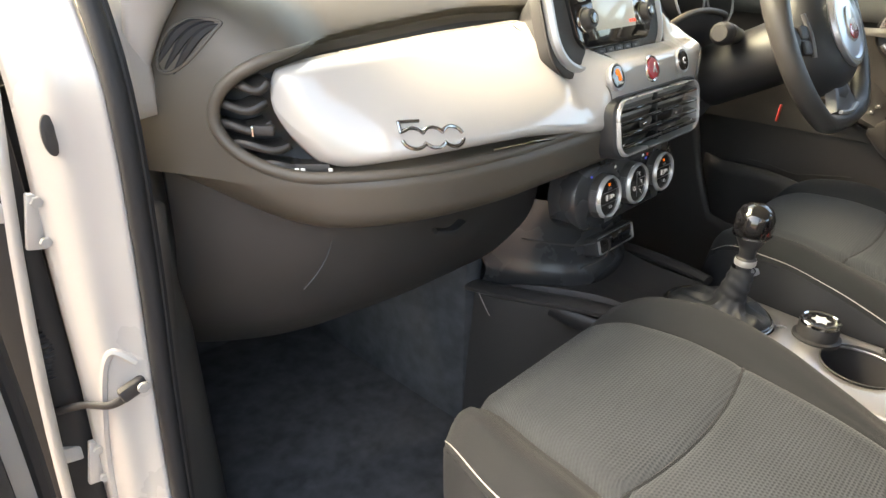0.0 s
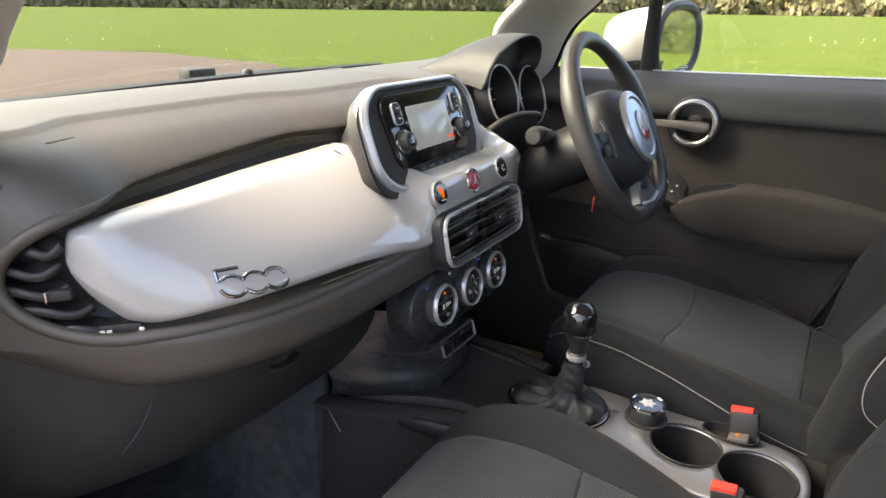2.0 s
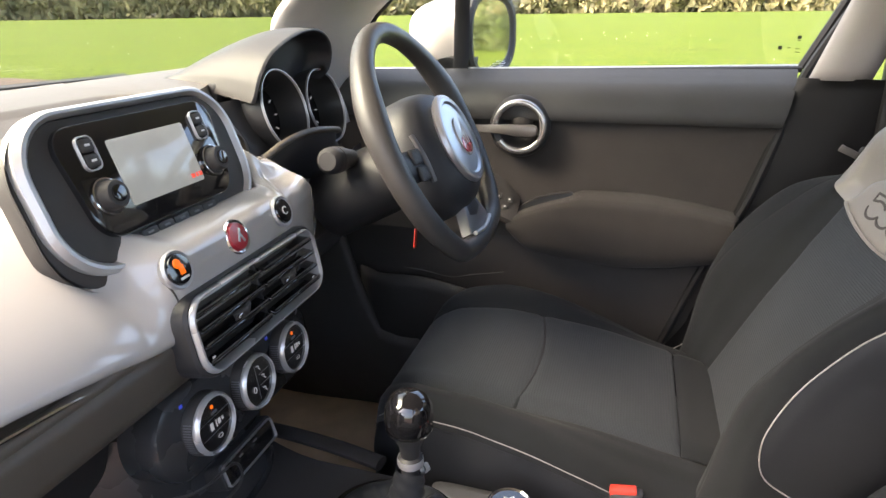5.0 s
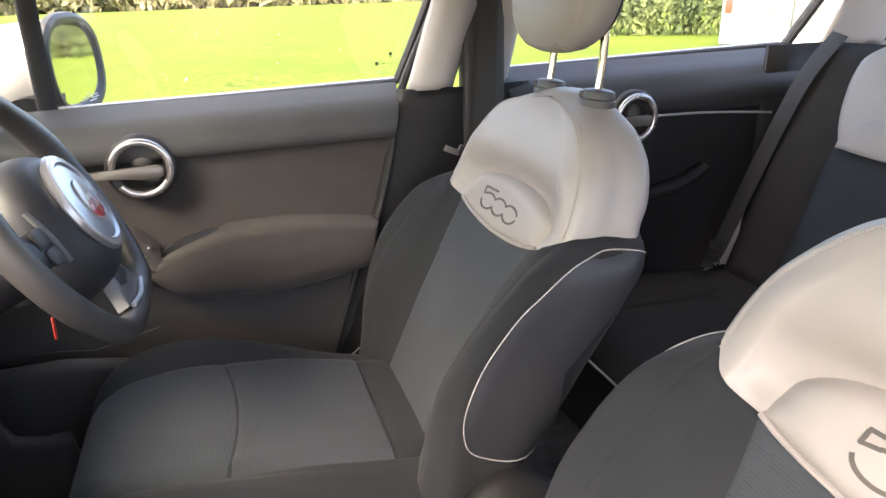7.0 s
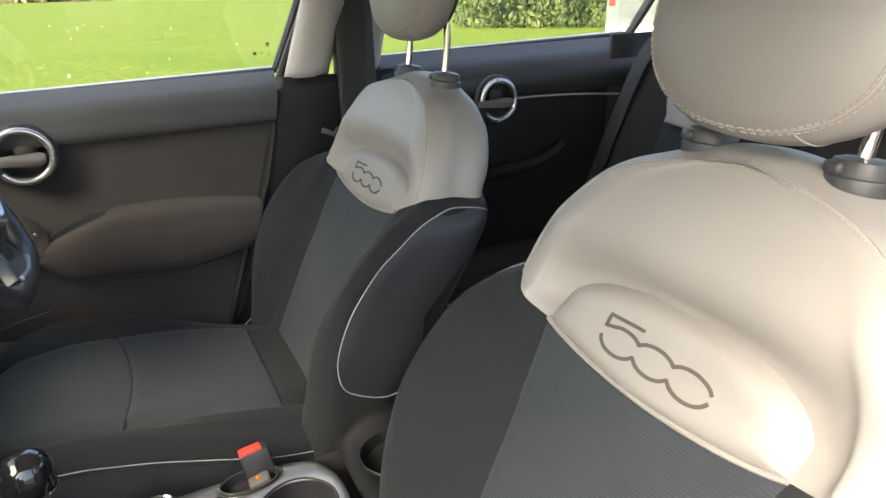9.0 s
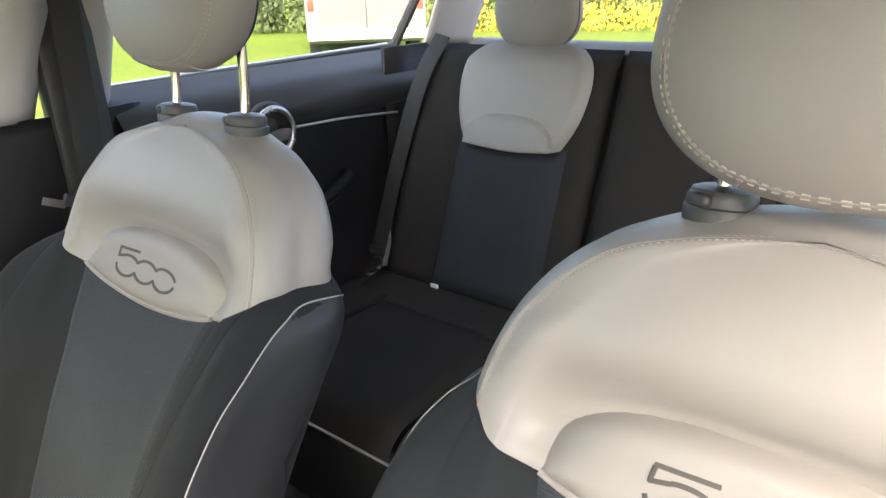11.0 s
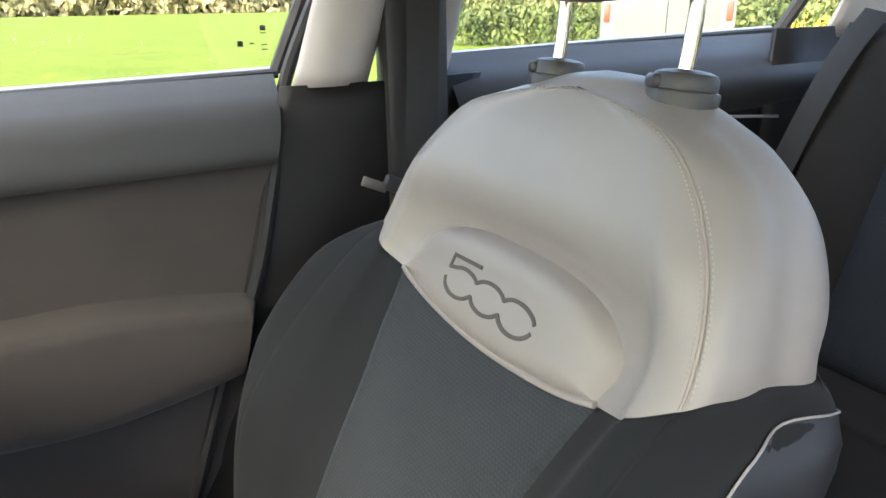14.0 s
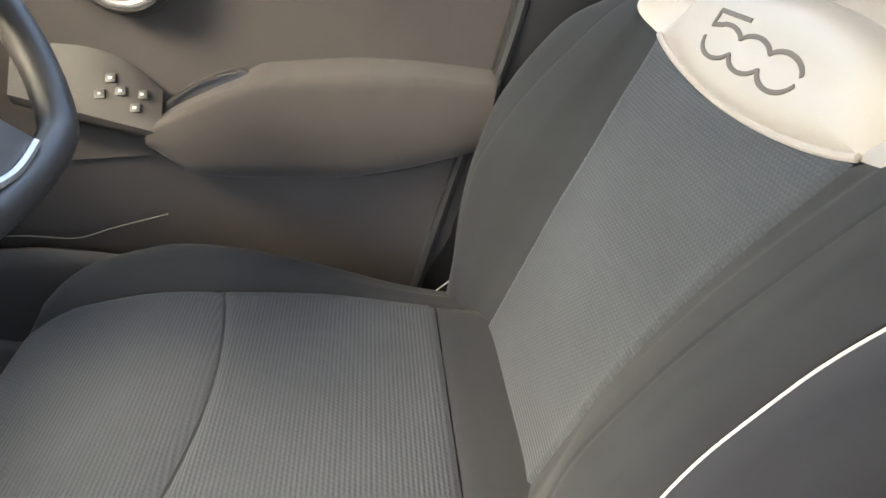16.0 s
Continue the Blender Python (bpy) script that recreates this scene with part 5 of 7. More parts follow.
for k in range(5):
    part("radio_button", block(SCR @ Matrix.Translation((-0.050 + 0.025 * k, -0.0565, 0.006)), 0.0235, 0.0095, 0.006, 0.002), BLACK, unit)
    part("button_sign", block(SCR @ Matrix.Translation((-0.050 + 0.025 * k, -0.0565, 0.0091)), 0.008, 0.0022, 0.0005, 0.0001), GREY_TRIM, unit)

# three round buttons on the white panel
for x, kind in ((-0.109, "seat"), (-0.006, "emblem"), (0.096, "tyre")):
    m = axes((x, -0.006, 0.934), (0, -0.94, 0.34))
    b = thing("dash_button", (x, 0.01, 0.93), {"seat": "round black button with an orange light in the white panel", "emblem": "round red badge button in the white panel", "tyre": "round black button with a white sign in the white panel"}[kind], "button", "buttons on the dashboard")
    part("button_rim", lathe([(0.018, -0.006), (0.0205, 0.001), (0.019, 0.004), (0.0165, 0.003)], m, 32), SATIN if kind != "emblem" else CHROME, b, "silver rim")
    part("button_cap", lathe([(0.0165, 0.002), (0.015, 0.005), (0.0, 0.006)], m, 32), RED_DARK if kind == "emblem" else GLOSS, b)
    if kind == "seat":
        part("button_light", join(lathe([(0.0052, 0.0), (0.0048, 0.001), (0.0, 0.0012)], m @ Matrix.Translation((-0.002, 0.006, 0.0054)), 16), block(m @ Matrix.Translation((0.001, -0.001, 0.0060)), 0.007, 0.010, 0.0015, 0.0005)), ORANGE, b, "orange lit sign")
        part("button_sign", block(m @ Matrix.Translation((0.001, -0.0095, 0.0060)), 0.012, 0.0024, 0.001, 0.0003), GLYPH, b)
    elif kind == "tyre":
        part("button_sign", tube([m @ Vector((0.0048 * math.cos(a), 0.0048 * math.sin(a), 0.0065)) for a in np.linspace(0.6, 5.6, 14)], 0.0006, 0, 5), GLYPH, b)
    else:
        part("button_sign", block(m @ Matrix.Translation((0, 0.001, 0.006)) @ Matrix.Rotation(radians(60), 4, "Z"), 0.016, 0.003, 0.0015, 0.0005), SATIN, b)
        part("button_sign", block(m @ Matrix.Translation((0.003, -0.002, 0.006)) @ Matrix.Rotation(radians(115), 4, "Z"), 0.014, 0.0028, 0.0015, 0.0005), SATIN, b)

# centre vents
VM = axes((0.010, -0.031, 0.862), (0, -0.985, 0.17))
cv = thing("centre_air_vent", (0.01, 0.0, 0.86), "twin centre air vent in a silver frame", "air vent")
part("vent_frame", hoop(round_rect(0.268, 0.086, 0.026, 8), VM, 0.0085, 0.05, 0.003), BRIGHT, cv, "satin silver frame")
part("vent_shell", hoop(round_rect(0.278, 0.094, 0.030, 8), VM @ Matrix.Translation((0, 0, -0.005)), 0.008, 0.07, 0.003), BLACK, cv, "black surround")
part("vent_cavity", slab(round_rect(0.258, 0.078, 0.020, 8), VM @ Matrix.Translation((0, 0, -0.030)), 0.01), BLACK, cv)
for side in (-1, 1):
    for j in range(4):
        part("vent_slat", block(VM @ Matrix.Translation((side * 0.063, -0.027 + 0.018 * j, -0.010)) @ Matrix.Rotation(radians(18), 4, "X"), 0.120, 0.0045, 0.018, 0.001, 1), GLOSS, cv)
    tab = part("vent_tab", tube([VM @ Vector((side * 0.052 - 0.012, -0.002, -0.006)), VM @ Vector((side * 0.052, 0.0, 0.002)), VM @ Vector((side * 0.052 + 0.014, 0.002, -0.004))], 0.004, 10, 8, flat=(0.0055, 0.0035)), HARD, cv, "slim adjusting pin")
    part("tab_edge", block(VM @ Matrix.Translation((side * 0.052 - 0.010, -0.001, 0.001)) @ Matrix.Rotation(0.25, 4, "Z"), 0.009, 0.004, 0.004, 0.0012), CHROME, tab, "chrome tip")
    for y in (0.026, -0.026):
        part("vent_mark", block(VM @ Matrix.Translation((side * 0.112, y, -0.006)), 0.005, 0.004, 0.0008, 0.0002), GLYPH, cv)
    for j in range(4):
        part("slat_edge", block(VM @ Matrix.Translation((side * 0.063, -0.0255 + 0.018 * j, -0.0012)), 0.118, 0.0012, 0.0006, 0, 1), LEVER, cv, "fine bright slat edge")
part("vent_divider", block(VM @ Matrix.Translation((0, 0, -0.016)), 0.004, 0.076, 0.012, 0.001, 1), BLACK, cv)

# climate control
cc = thing("climate_control", (0, 0.0, 0.75), "black heater panel with three silver-ringed dials", "heater control")
CM = axes((-0.005, 0.004, 0.745), (0, -0.99, 0.12))
part("dial_panel", slab(round_rect(0.322, 0.106, 0.050, 10), CM, 0.05, 0.010), PIANO, cc, "gloss black panel")
for i, x in enumerate((-0.0895, 0.0, 0.0895)):
    m = CM @ Matrix.Translation((x, 0, 0.0))
    dl = part("dial", lathe([(0.036, 0.0), (0.0350, 0.013), (0.0335, 0.0145)], m, 48), HARD, cc, "silver-ringed dial")
    part("dial_ring", lathe([(0.0348, 0.0135), (0.0345, 0.017), (0.0325, 0.0195), (0.0315, 0.0205), (0.0303, 0.0195), (0.0298, 0.015)], m, 48), BRIGHT, dl, "satin silver ring")
    part("dial_face", lathe([(0.0300, 0.016), (0.0, 0.0168)], m, 40), DIAL, dl, "black dial face")
    for k in range(13):
        part("dial_grip", block(m @ Matrix.Rotation(radians(152 + 4.7 * k), 4, "Z") @ Matrix.Translation((0.0352, 0, 0.0075)), 0.0016, 0.0014, 0.010, 0, 1), GREY_TRIM, dl)
    if i != 1:
        part("dial_light", lathe([(0.0026, 0.0), (0.002, 0.001), (0.0, 0.0012)], m @ Matrix.Translation((0.0, 0.0205, 0.0166)), 12), ORANGE, dl, "orange lit dot")
        part("dial_sign", block(m @ Matrix.Translation((0.001, 0.0135, 0.0172)), 0.010, 0.0035, 0.0005, 0.0001), GREY_TRIM, dl)
        for dx, w, h in ((-0.0075, 0.0050, 0.0090), (0.0005, 0.0016, 0.0085), (0.0055, 0.0048, 0.0065), (0.0115, 0.0030, 0.0040)):
            part("dial_digit", block(m @ Matrix.Translation((dx, 0.0, 0.0174)), w, h, 0.0005, 0.0001), GLYPH, dl)
        part("dial_sign", tube([m @ Vector((0.002 + 0.004 * math.cos(a), -0.0165 + 0.0022 * math.sin(a), 0.0176)) for a in np.linspace(0, 6.28, 12)], 0.0004, 0, 4), GLYPH, dl)
        for dy, w in ((-0.009, 0.050), (0.009, 0.050)):
            part("dial_line", block(m @ Matrix.Translation((0.0, dy, 0.0172)), w, 0.0006, 0.0006, 0), GREY_TRIM, dl)
    else:
        for dx, dy in ((0.002, 0.017), (0.009, 0.002), (0.007, -0.014)):
            part("dial_sign", tube([m @ Vector((dx - 0.003, dy + 0.003, 0.0176)), m @ Vector((dx + 0.002, dy + 0.002, 0.0176)), m @ Vector((dx + 0.001, dy - 0.001, 0.0176)), m @ Vector((dx + 0.004, dy - 0.004, 0.0176))], 0.0006, 0, 4), GLYPH, dl)
        part("dial_sign", tube([m @ Vector((-0.012 + 0.003 * math.cos(a), -0.006 + 0.0035 * math.sin(a), 0.0176)) for a in np.linspace(0, 6.28, 12)], 0.0006, 0, 4), GLYPH, dl)
        for dy, w in ((0.008, 0.022), (-0.006, 0.022)):
            part("dial_line", block(m @ Matrix.Translation((0.012, dy, 0.0172)), w, 0.0006, 0.0006, 0), GREY_TRIM, dl)
        part("dial_line", block(m @ Matrix.Translation((-0.004, 0.0, 0.0172)), 0.0006, 0.044, 0.0006, 0), GREY_TRIM, dl)
for x, y, mt in ((-0.045, 0.037, GLYPH), (0.045, 0.037, GLYPH), (0.055, 0.030, BLUE), (-0.115, 0.036, BLUE), (0.060, 0.036, RED)):
    part("panel_mark", block(CM @ Matrix.Translation((x, y, 0.0005)), 0.005, 0.004, 0.001, 0.0003), mt, cc)

# lower centre stack
stack = thing("lower_console", (0, 0.05, 0.6), "black lower centre stack with a socket strip", "console")


def stack_skin(u, v):
    t = 2 * u - 1
    x = t * (0.145 + 0.02 * math.sin(math.pi * v))
    y = 0.012 + 0.16 * abs(t) ** 3 + curve_at(v, (0, 0.35, 0.5, 0.7, 1.0), (0.05, 0.005, 0.02, 0.02, 0.01))
    return (x, y, 0.50 + 0.215 * v)


part("stack_shell", grid(stack_skin, 30, 24), PIANO, stack)
UM = axes((-0.003, 0.0115, 0.638), (0, -0.96, 0.28))
part("socket_frame", hoop(round_rect(0.112, 0.030, 0.005, 4), UM, 0.0022, 0.005, 0.0008), SATIN, stack, "silver frame")
part("socket_block", slab(round_rect(0.120, 0.037, 0.008, 4), UM @ Matrix.Translation((0, 0, -0.0045)), 0.03, 0.003), BLACK, stack)
part("socket_plate", slab(round_rect(0.106, 0.025, 0.004, 4), UM @ Matrix.Translation((0, 0, -0.002)), 0.01, 0.001), GLOSS, stack)
for dx in (-0.02, 0.012):
    part("socket", block(UM @ Matrix.Translation((dx, 0, -0.002)), 0.018, 0.010, 0.002, 0.0006), GLOSS, stack)
    part("socket_mark", block(UM @ Matrix.Translation((dx, 0.008, -0.001)), 0.008, 0.0025, 0.0012, 0.0003), GREY_TRIM, stack)
part("drawer_edge", tube([(-0.165, 0.10, 0.66), (-0.11, 0.022, 0.655), (-0.05, 0.006, 0.655), (-0.045, 0.006, 0.62), (-0.10, 0.02, 0.61)], 0.002, 24, 5), HARD, stack)

# steering wheel
WC = Vector((0.378, -0.126, 0.973))
WM = axes(WC, (0, -0.889, 0.457), (0, 0.457, 0.889))
wheel = thing("steering_wheel", WC, "black leather steering wheel with flattened lower rim", "steering wheel")
rim = []
for k in range(72):
    a = 2 * math.pi * k / 72
    x, y = 0.189 * math.cos(a), 0.189 * math.sin(a)
    if y < -0.158:
        y = -0.158 + (y + 0.158) * 0.35
    rim.append(WM @ Vector((x, y, 0)))
thick = [0.0172 + 0.0034 * math.exp(-((((k * 5 + 180) % 360) - 180 - 24) / 16) ** 2) + 0.0034 * math.exp(-((k * 5 - 156) / 16) ** 2) + 0.0010 * math.cos(radians(10 * k)) for k in range(72)]
part("rim", tube(rim, thick, 0, 16, closed=True), WHEEL, wheel, "leather rim")


def airbag(u, v):
    a = 2 * math.pi * u
    f = v * math.pi / 2
    r = math.sin(f) ** 0.7
    return WM @ Vector((0.104 * r * math.copysign(abs(math.cos(a)) ** 0.8, math.cos(a)), -0.016 + 0.102 * r * math.copysign(abs(math.sin(a)) ** 0.85, math.sin(a)), -0.045 + 0.088 * math.cos(f) ** 0.55))


part("airbag_cover", grid(airbag, 40, 14, loop=True), VINYL, wheel, "padded black centre")
bm_ = WM @ Matrix.Translation((0.0, -0.009, 0.038)) @ Matrix.Diagonal((1.30, 1.32, 1.0, 1.0))
bd = part("hub_badge", lathe([(0.052, -0.006), (0.056, 0.0), (0.054, 0.006), (0.046, 0.008), (0.043, 0.005)], bm_, 40), BADGE, wheel, "silver badge")
part("badge_line", lathe([(0.0535, 0.0062), (0.0520, 0.0078), (0.0500, 0.0078)], bm_, 44), PAINT, bd, "thin white ring")
part("badge_disc", lathe([(0.043, 0.005), (0.030, 0.007), (0.0, 0.009)], bm_, 32), BADGE, bd, "silver disc")
part("badge_shield", slab([(0.019 * math.cos(a), 0.024 * math.sin(a)) for a in np.linspace(0, 6.0, 24)], bm_ @ Matrix.Translation((0, 0.0, 0.0105)), 0.003, 0.001), PAINT, bd, "pale shield")
part("badge_enamel", slab([(0.017 * math.cos(a), 0.011 * math.sin(a)) for a in np.linspace(0, 6.0, 20)], bm_ @ Matrix.Translation((0, -0.010, 0.0118)), 0.002, 0.0005), ENAMEL, bd, "dark red enamel")
for dx in (-0.007, 0.0, 0.007):
    part("badge_bar", block(bm_ @ Matrix.Translation((dx, -0.002, 0.0125)), 0.0022, 0.016, 0.0008, 0.0002), SATIN, bd)
for side in (-1, 1):
    sp = part("spoke", tube([WM @ Vector((side * 0.06, -0.02, 0.005)), WM @ Vector((side * 0.12, -0.012, 0.0)), WM @ Vector((side * 0.18, -0.004, 0.0))], 0.02, 14, 10, flat=(0.024, 0.010), up=tuple(WM.to_3x3() @ Vector((0, 1, 0)))), VINYL, wheel, "spoke with switches")
    for dy in (-0.026, 0.0):
        part("spoke_switch", block(WM @ Matrix.Translation((side * 0.124, dy, 0.010)) @ Matrix.Rotation(side * 0.1, 4, "Z"), 0.032, 0.024, 0.008, 0.004), HARD, sp)
    part("spoke_trim", tube([WM @ Vector((side * 0.100, -0.045, 0.010)), WM @ Vector((side * 0.104, -0.010, 0.014)), WM @ Vector((side * 0.102, 0.030, 0.010))], 0.004, 12, 8), GREY_TRIM, sp, "dark silver edge")
part("lower_spoke", slab([(0.030, 0.045), (0.040, 0.0), (0.058, -0.032), (0.030, -0.040), (-0.030, -0.040), (-0.058, -0.032), (-0.040, 0.0), (-0.030, 0.045)], WM @ Matrix.Translation((0, -0.115, 0.010)), 0.018, 0.004), GREY_TRIM, wheel, "dark silver lower spoke")
part("spoke_slot", slab([(0.022, 0.012), (0.030, -0.012), (0.0, -0.020), (-0.030, -0.012), (-0.022, 0.012)], WM @ Matrix.Translation((0, -0.112, 0.0105)), 0.01, 0.001), BLACK, wheel)
part("lower_trim", tube([WM @ Vector((-0.05, -0.150, 0.012)), WM @ Vector((0, -0.156, 0.013)), WM @ Vector((0.05, -0.150, 0.012))], 0.004, 12, 6), SATIN, wheel)
col = thing("steering_column", (0.378, 0.0, 0.93), "black steering column shroud with control stalks", "steering column")
part("shroud", grid(lambda u, v: WM @ Vector(((0.066 + 0.006 * v) * math.cos(2 * math.pi * u), -0.014 + 0.060 * math.sin(2 * math.pi * u), -0.045 - 0.17 * v)), 28, 8, loop=True, cap=True), BLACK, col)
st = part("stalk", tube([(0.335, 0.0, 0.953), (0.295, 0.005, 0.958), (0.258, 0.005, 0.963)], [0.013, 0.014, 0.016, 0.019, 0.0205, 0.0212, 0.0212, 0.020, 0.014], 8, 14), BLACK, col, "indicator stalk")
part("stalk_band", tube([(0.284, 0.005, 0.9597), (0.2815, 0.005, 0.960)], 0.0216, 0, 14), HARD, st)
part("stalk", tube([WM @ Vector((0.07, 0.02, -0.06)), WM @ Vector((0.165, 0.03, -0.05))], 0.012, 8, 12), BLACK, col, "wiper stalk")
solo("key_tag", block(Matrix.Translation((0.345, -0.100, 0.822)) @ Matrix.Rotation(radians(15), 4, "Y"), 0.011, 0.003, 0.032, 0.002), RED, "small red tag hanging under the column", "tag")

# instrument cluster
ins = thing("instrument_cluster", (0.39, 0.2, 1.0), "instrument binnacle with two deep round dials under a hood", "instruments")


LIP = smooth_path([(0.250, 0.118, 1.046), (0.252, 0.112, 1.060), (0.259, 0.107, 1.083), (0.284, 0.102, 1.112), (0.328, 0.098, 1.132), (0.375, 0.096, 1.144), (0.422, 0.096, 1.147), (0.464, 0.098, 1.140), (0.494, 0.102, 1.122), (0.504, 0.106, 1.098), (0.494, 0.110, 1.074), (0.468, 0.114, 1.062)], 60)


def hood(u, v):
    # a visor whose arched lip stands over the dials and sinks into the dashboard behind
    p = LIP[int(round(u * 60))]
    h = curve_at(v, (0, 0.25, 0.60, 0.85, 1.0), (1.0, 0.93, 0.64, 0.28, 0.0))
    w = 1 - 0.10 * v
    return (0.394 + 0.024 * v + (p.x - 0.394) * w, p.y + (0.300 - p.y) * v, 1.046 + 0.030 * v + (p.z - 1.046) * h)


def hood_lining(u, v):
    # the dark bowl under the visor, from the rounded lip to its back wall
    p = LIP[int(round(u * 60))]
    c = Vector((0.388, 0.150, 1.058))
    k = curve_at(v, (0, 0.12, 0.3, 1.0), (0.0, 0.05, 0.12, 1.0))
    y = curve_at(v, (0, 0.06, 0.14, 0.3, 0.45, 1.0), (0.0, -0.0045, -0.003, 0.022, 0.038, 0.042))
    return Vector((p.x + (c.x - p.x) * k, p.y + y, p.z + (c.z - p.z) * k))


part("hood", grid(hood, 60, 18), HARD, ins, "soft dark hood")
part("hood_lining", grid(hood_lining, 60, 24), VINYL, ins, "dark lining under the hood")
part("cluster_plate", box(0.265, 0.53, 0.185, 0.20, 0.93, 1.072, 0.004), BLACK, ins)
for x, r, z in ((0.327, 0.064, 1.026), (0.472, 0.065, 1.014)):
    m = axes((x, 0.108, z), (0, -0.96, 0.26))
    g = part("gauge_tube", lathe([(r * 0.80, -0.045), (r * 0.9, -0.02), (r * 0.97, 0.0), (r, 0.004), (r * 1.03, 0.0), (r * 1.03, -0.05)], m, 40), BLACK, ins, "deep dark gauge rim")
    part("gauge_rim", lathe([(r * 0.965, 0.002), (r * 0.985, 0.0055), (r * 1.005, 0.0055), (r * 1.02, 0.002)], m, 40), SATIN, g, "thin silver rim")
    part("gauge_face", lathe([(r * 0.80, -0.044), (0.0, -0.044)], m, 32), DIAL, g, "black gauge face")
    for k in range(9):
        a = radians(220 - 32 * k)
        part("gauge_mark", block(m @ Matrix.Rotation(a, 4, "Z") @ Matrix.Translation((r * 0.66, 0, -0.043)), 0.007, 0.0022, 0.0008, 0), GLYPH, g)
part("binnacle_cheek", grid(lambda u, v: (0.20 + 0.10 * u, 0.09 + 0.06 * v, 0.93 + 0.12 * v), 6, 6), BLACK, ins)
solo("trim_white_end", grid(lambda u, v: (0.508 + 0.060 * v + (0.094 - 0.084 * v) * u, 0.120 + 0.012 * (1 - u) + 0.01 * v * v, 0.953 + 0.082 * v + 0.012 * u * (1 - v)), 10, 10), WHITE, "small white end panel of the fascia", "trim", kind="structure", thick=0.006, face=(0, -1, 0))
COWL = smooth_path([(0.165, 0.095, 0.955), (0.205, 0.078, 0.974), (0.255, 0.071, 0.989), (0.325, 0.069, 0.993), (0.400, 0.070, 0.985), (0.460, 0.080, 0.974), (0.515, 0.110, 0.962)], 40)
part("cowl_lip", tube(COWL, 0.0055, 0, 10), SOFT, ins, "rounded lip under the dials")
part("cowl", grid(lambda u, v: COWL[int(round(u * 40))] + Vector((0, 0.085 * v, -0.030 * math.sin(1.5 * v))), 40, 6), BLACK, ins, "dark hollow under the dials")
part("cowl_skirt", grid(lambda u, v: COWL[int(round(u * 40))] + Vector((0, 0.004 + 0.035 * v * v, -0.085 * v)), 40, 6), BLACK, ins, "dark skirt behind the steering column")

# ---- centre console ----
con = thing("centre_console", (0, -0.3, 0.25), "black centre console with a silver top plate", "centre console")


def tunnel(u, v):
    """Side walls and shoulders of the console, from the dash to the rear."""
    y = 0.70 - 1.34 * v
    w = 0.095 + 0.07 * step(-0.05, 0.19, y)
    top = curve_at(-y, (-0.7, -0.19, -0.08, 0.05, 0.3, 0.64), (0.45, 0.535, 0.560, 0.566, 0.556, 0.556))
    sunk = 0.11 * step(-0.30, -0.33, y)
    pts = ((-w - 0.02, 0.22), (-w - 0.01, 0.40), (-w, top - 0.02), (-w + 0.012, top), (-w + 0.018, top - sunk), (0.0, top - 0.012 - sunk), (w - 0.018, top - sunk), (w - 0.012, top), (w, top - 0.02), (w + 0.01, 0.40), (w + 0.02, 0.22))
    i = u * (len(pts) - 1)
    k = min(int(i), len(pts) - 2)
    t = i - k
    x, z = pts[k][0] + (pts[k + 1][0] - pts[k][0]) * t, pts[k][1] + (pts[k + 1][1] - pts[k][1]) * t
    return (x, y, z)


part("tunnel_shell", grid(tunnel, 40, 44), HARD, con)
part("stack_cheek", box(-0.19, -0.135, 0.20, 0.80, 0.16, 0.80, 0.02), CARPET, con, "dark footwell cheek")
part("side_rail", tube([(-0.172, 0.40, 0.50), (-0.168, 0.185, 0.536), (-0.160, 0.09, 0.552), (-0.132, -0.03, 0.566), (-0.110, -0.12, 0.566)], 0.018, 30, 10, flat=(0.010, 0.018)), HARD, con, "rounded console rail")
part("side_rail", tube([(0.168, 0.185, 0.530), (0.158, 0.09, 0.545), (0.13, -0.03, 0.558), (0.108, -0.12, 0.560)], 0.018, 24, 10, flat=(0.009, 0.014)), HARD, con, "rounded console rail")
part("panel_joint", tube([(-0.178, 0.187, 0.543), (-0.182, 0.165, 0.518), (-0.183, 0.147, 0.496)], 0.0009, 10, 5), SEAM, con, "pale joint line")
part("cubby", tube([(-0.150, 0.04, 0.545), (-0.140, 0.0, 0.535), (-0.125, -0.06, 0.53)], 0.016, 12, 8, flat=(0.016, 0.006)), BLACK, con, "dark side cubby")


def cut_plate(z, outline, holes):
    """A curved plate with smooth edges and oval holes."""
    bm = bmesh.new()
    loops = [[(p.x, p.y) for p in smooth_path([(x, y, 0) for x, y in outline], 90, closed=True)]]
    for hx, hy, ra, rb in holes:
        loops.append([(hx + ra * math.cos(2 * math.pi * k / 48), hy + rb * math.sin(2 * math.pi * k / 48)) for k in range(48)])
    inside = lambda x, y: all(((x - hx) / ra) ** 2 + ((y - hy) / rb) ** 2 > 0.999 for hx, hy, ra, rb in holes)
    edges = []
    for loop in loops:
        vs = [bm.verts.new((x, y, 0)) for x, y in loop]
        edges += [bm.edges.new((vs[k], vs[(k + 1) % len(vs)])) for k in range(len(vs))]
    bmesh.ops.triangle_fill(bm, edges=edges, use_beauty=True, use_dissolve=False)
    bmesh.ops.delete(bm, geom=[f for f in bm.faces if not inside(f.calc_center_median().x, f.calc_center_median().y)], context="FACES_ONLY")
    for _ in range(2):
        bmesh.ops.subdivide_edges(bm, edges=[e for e in bm.edges if e.calc_length() > 0.02 and not e.is_boundary], cuts=1)
        bmesh.ops.triangulate(bm, faces=bm.faces[:])
    for v in bm.verts:
        v.co.z = z(v.co.x, v.co.y)
    return bm


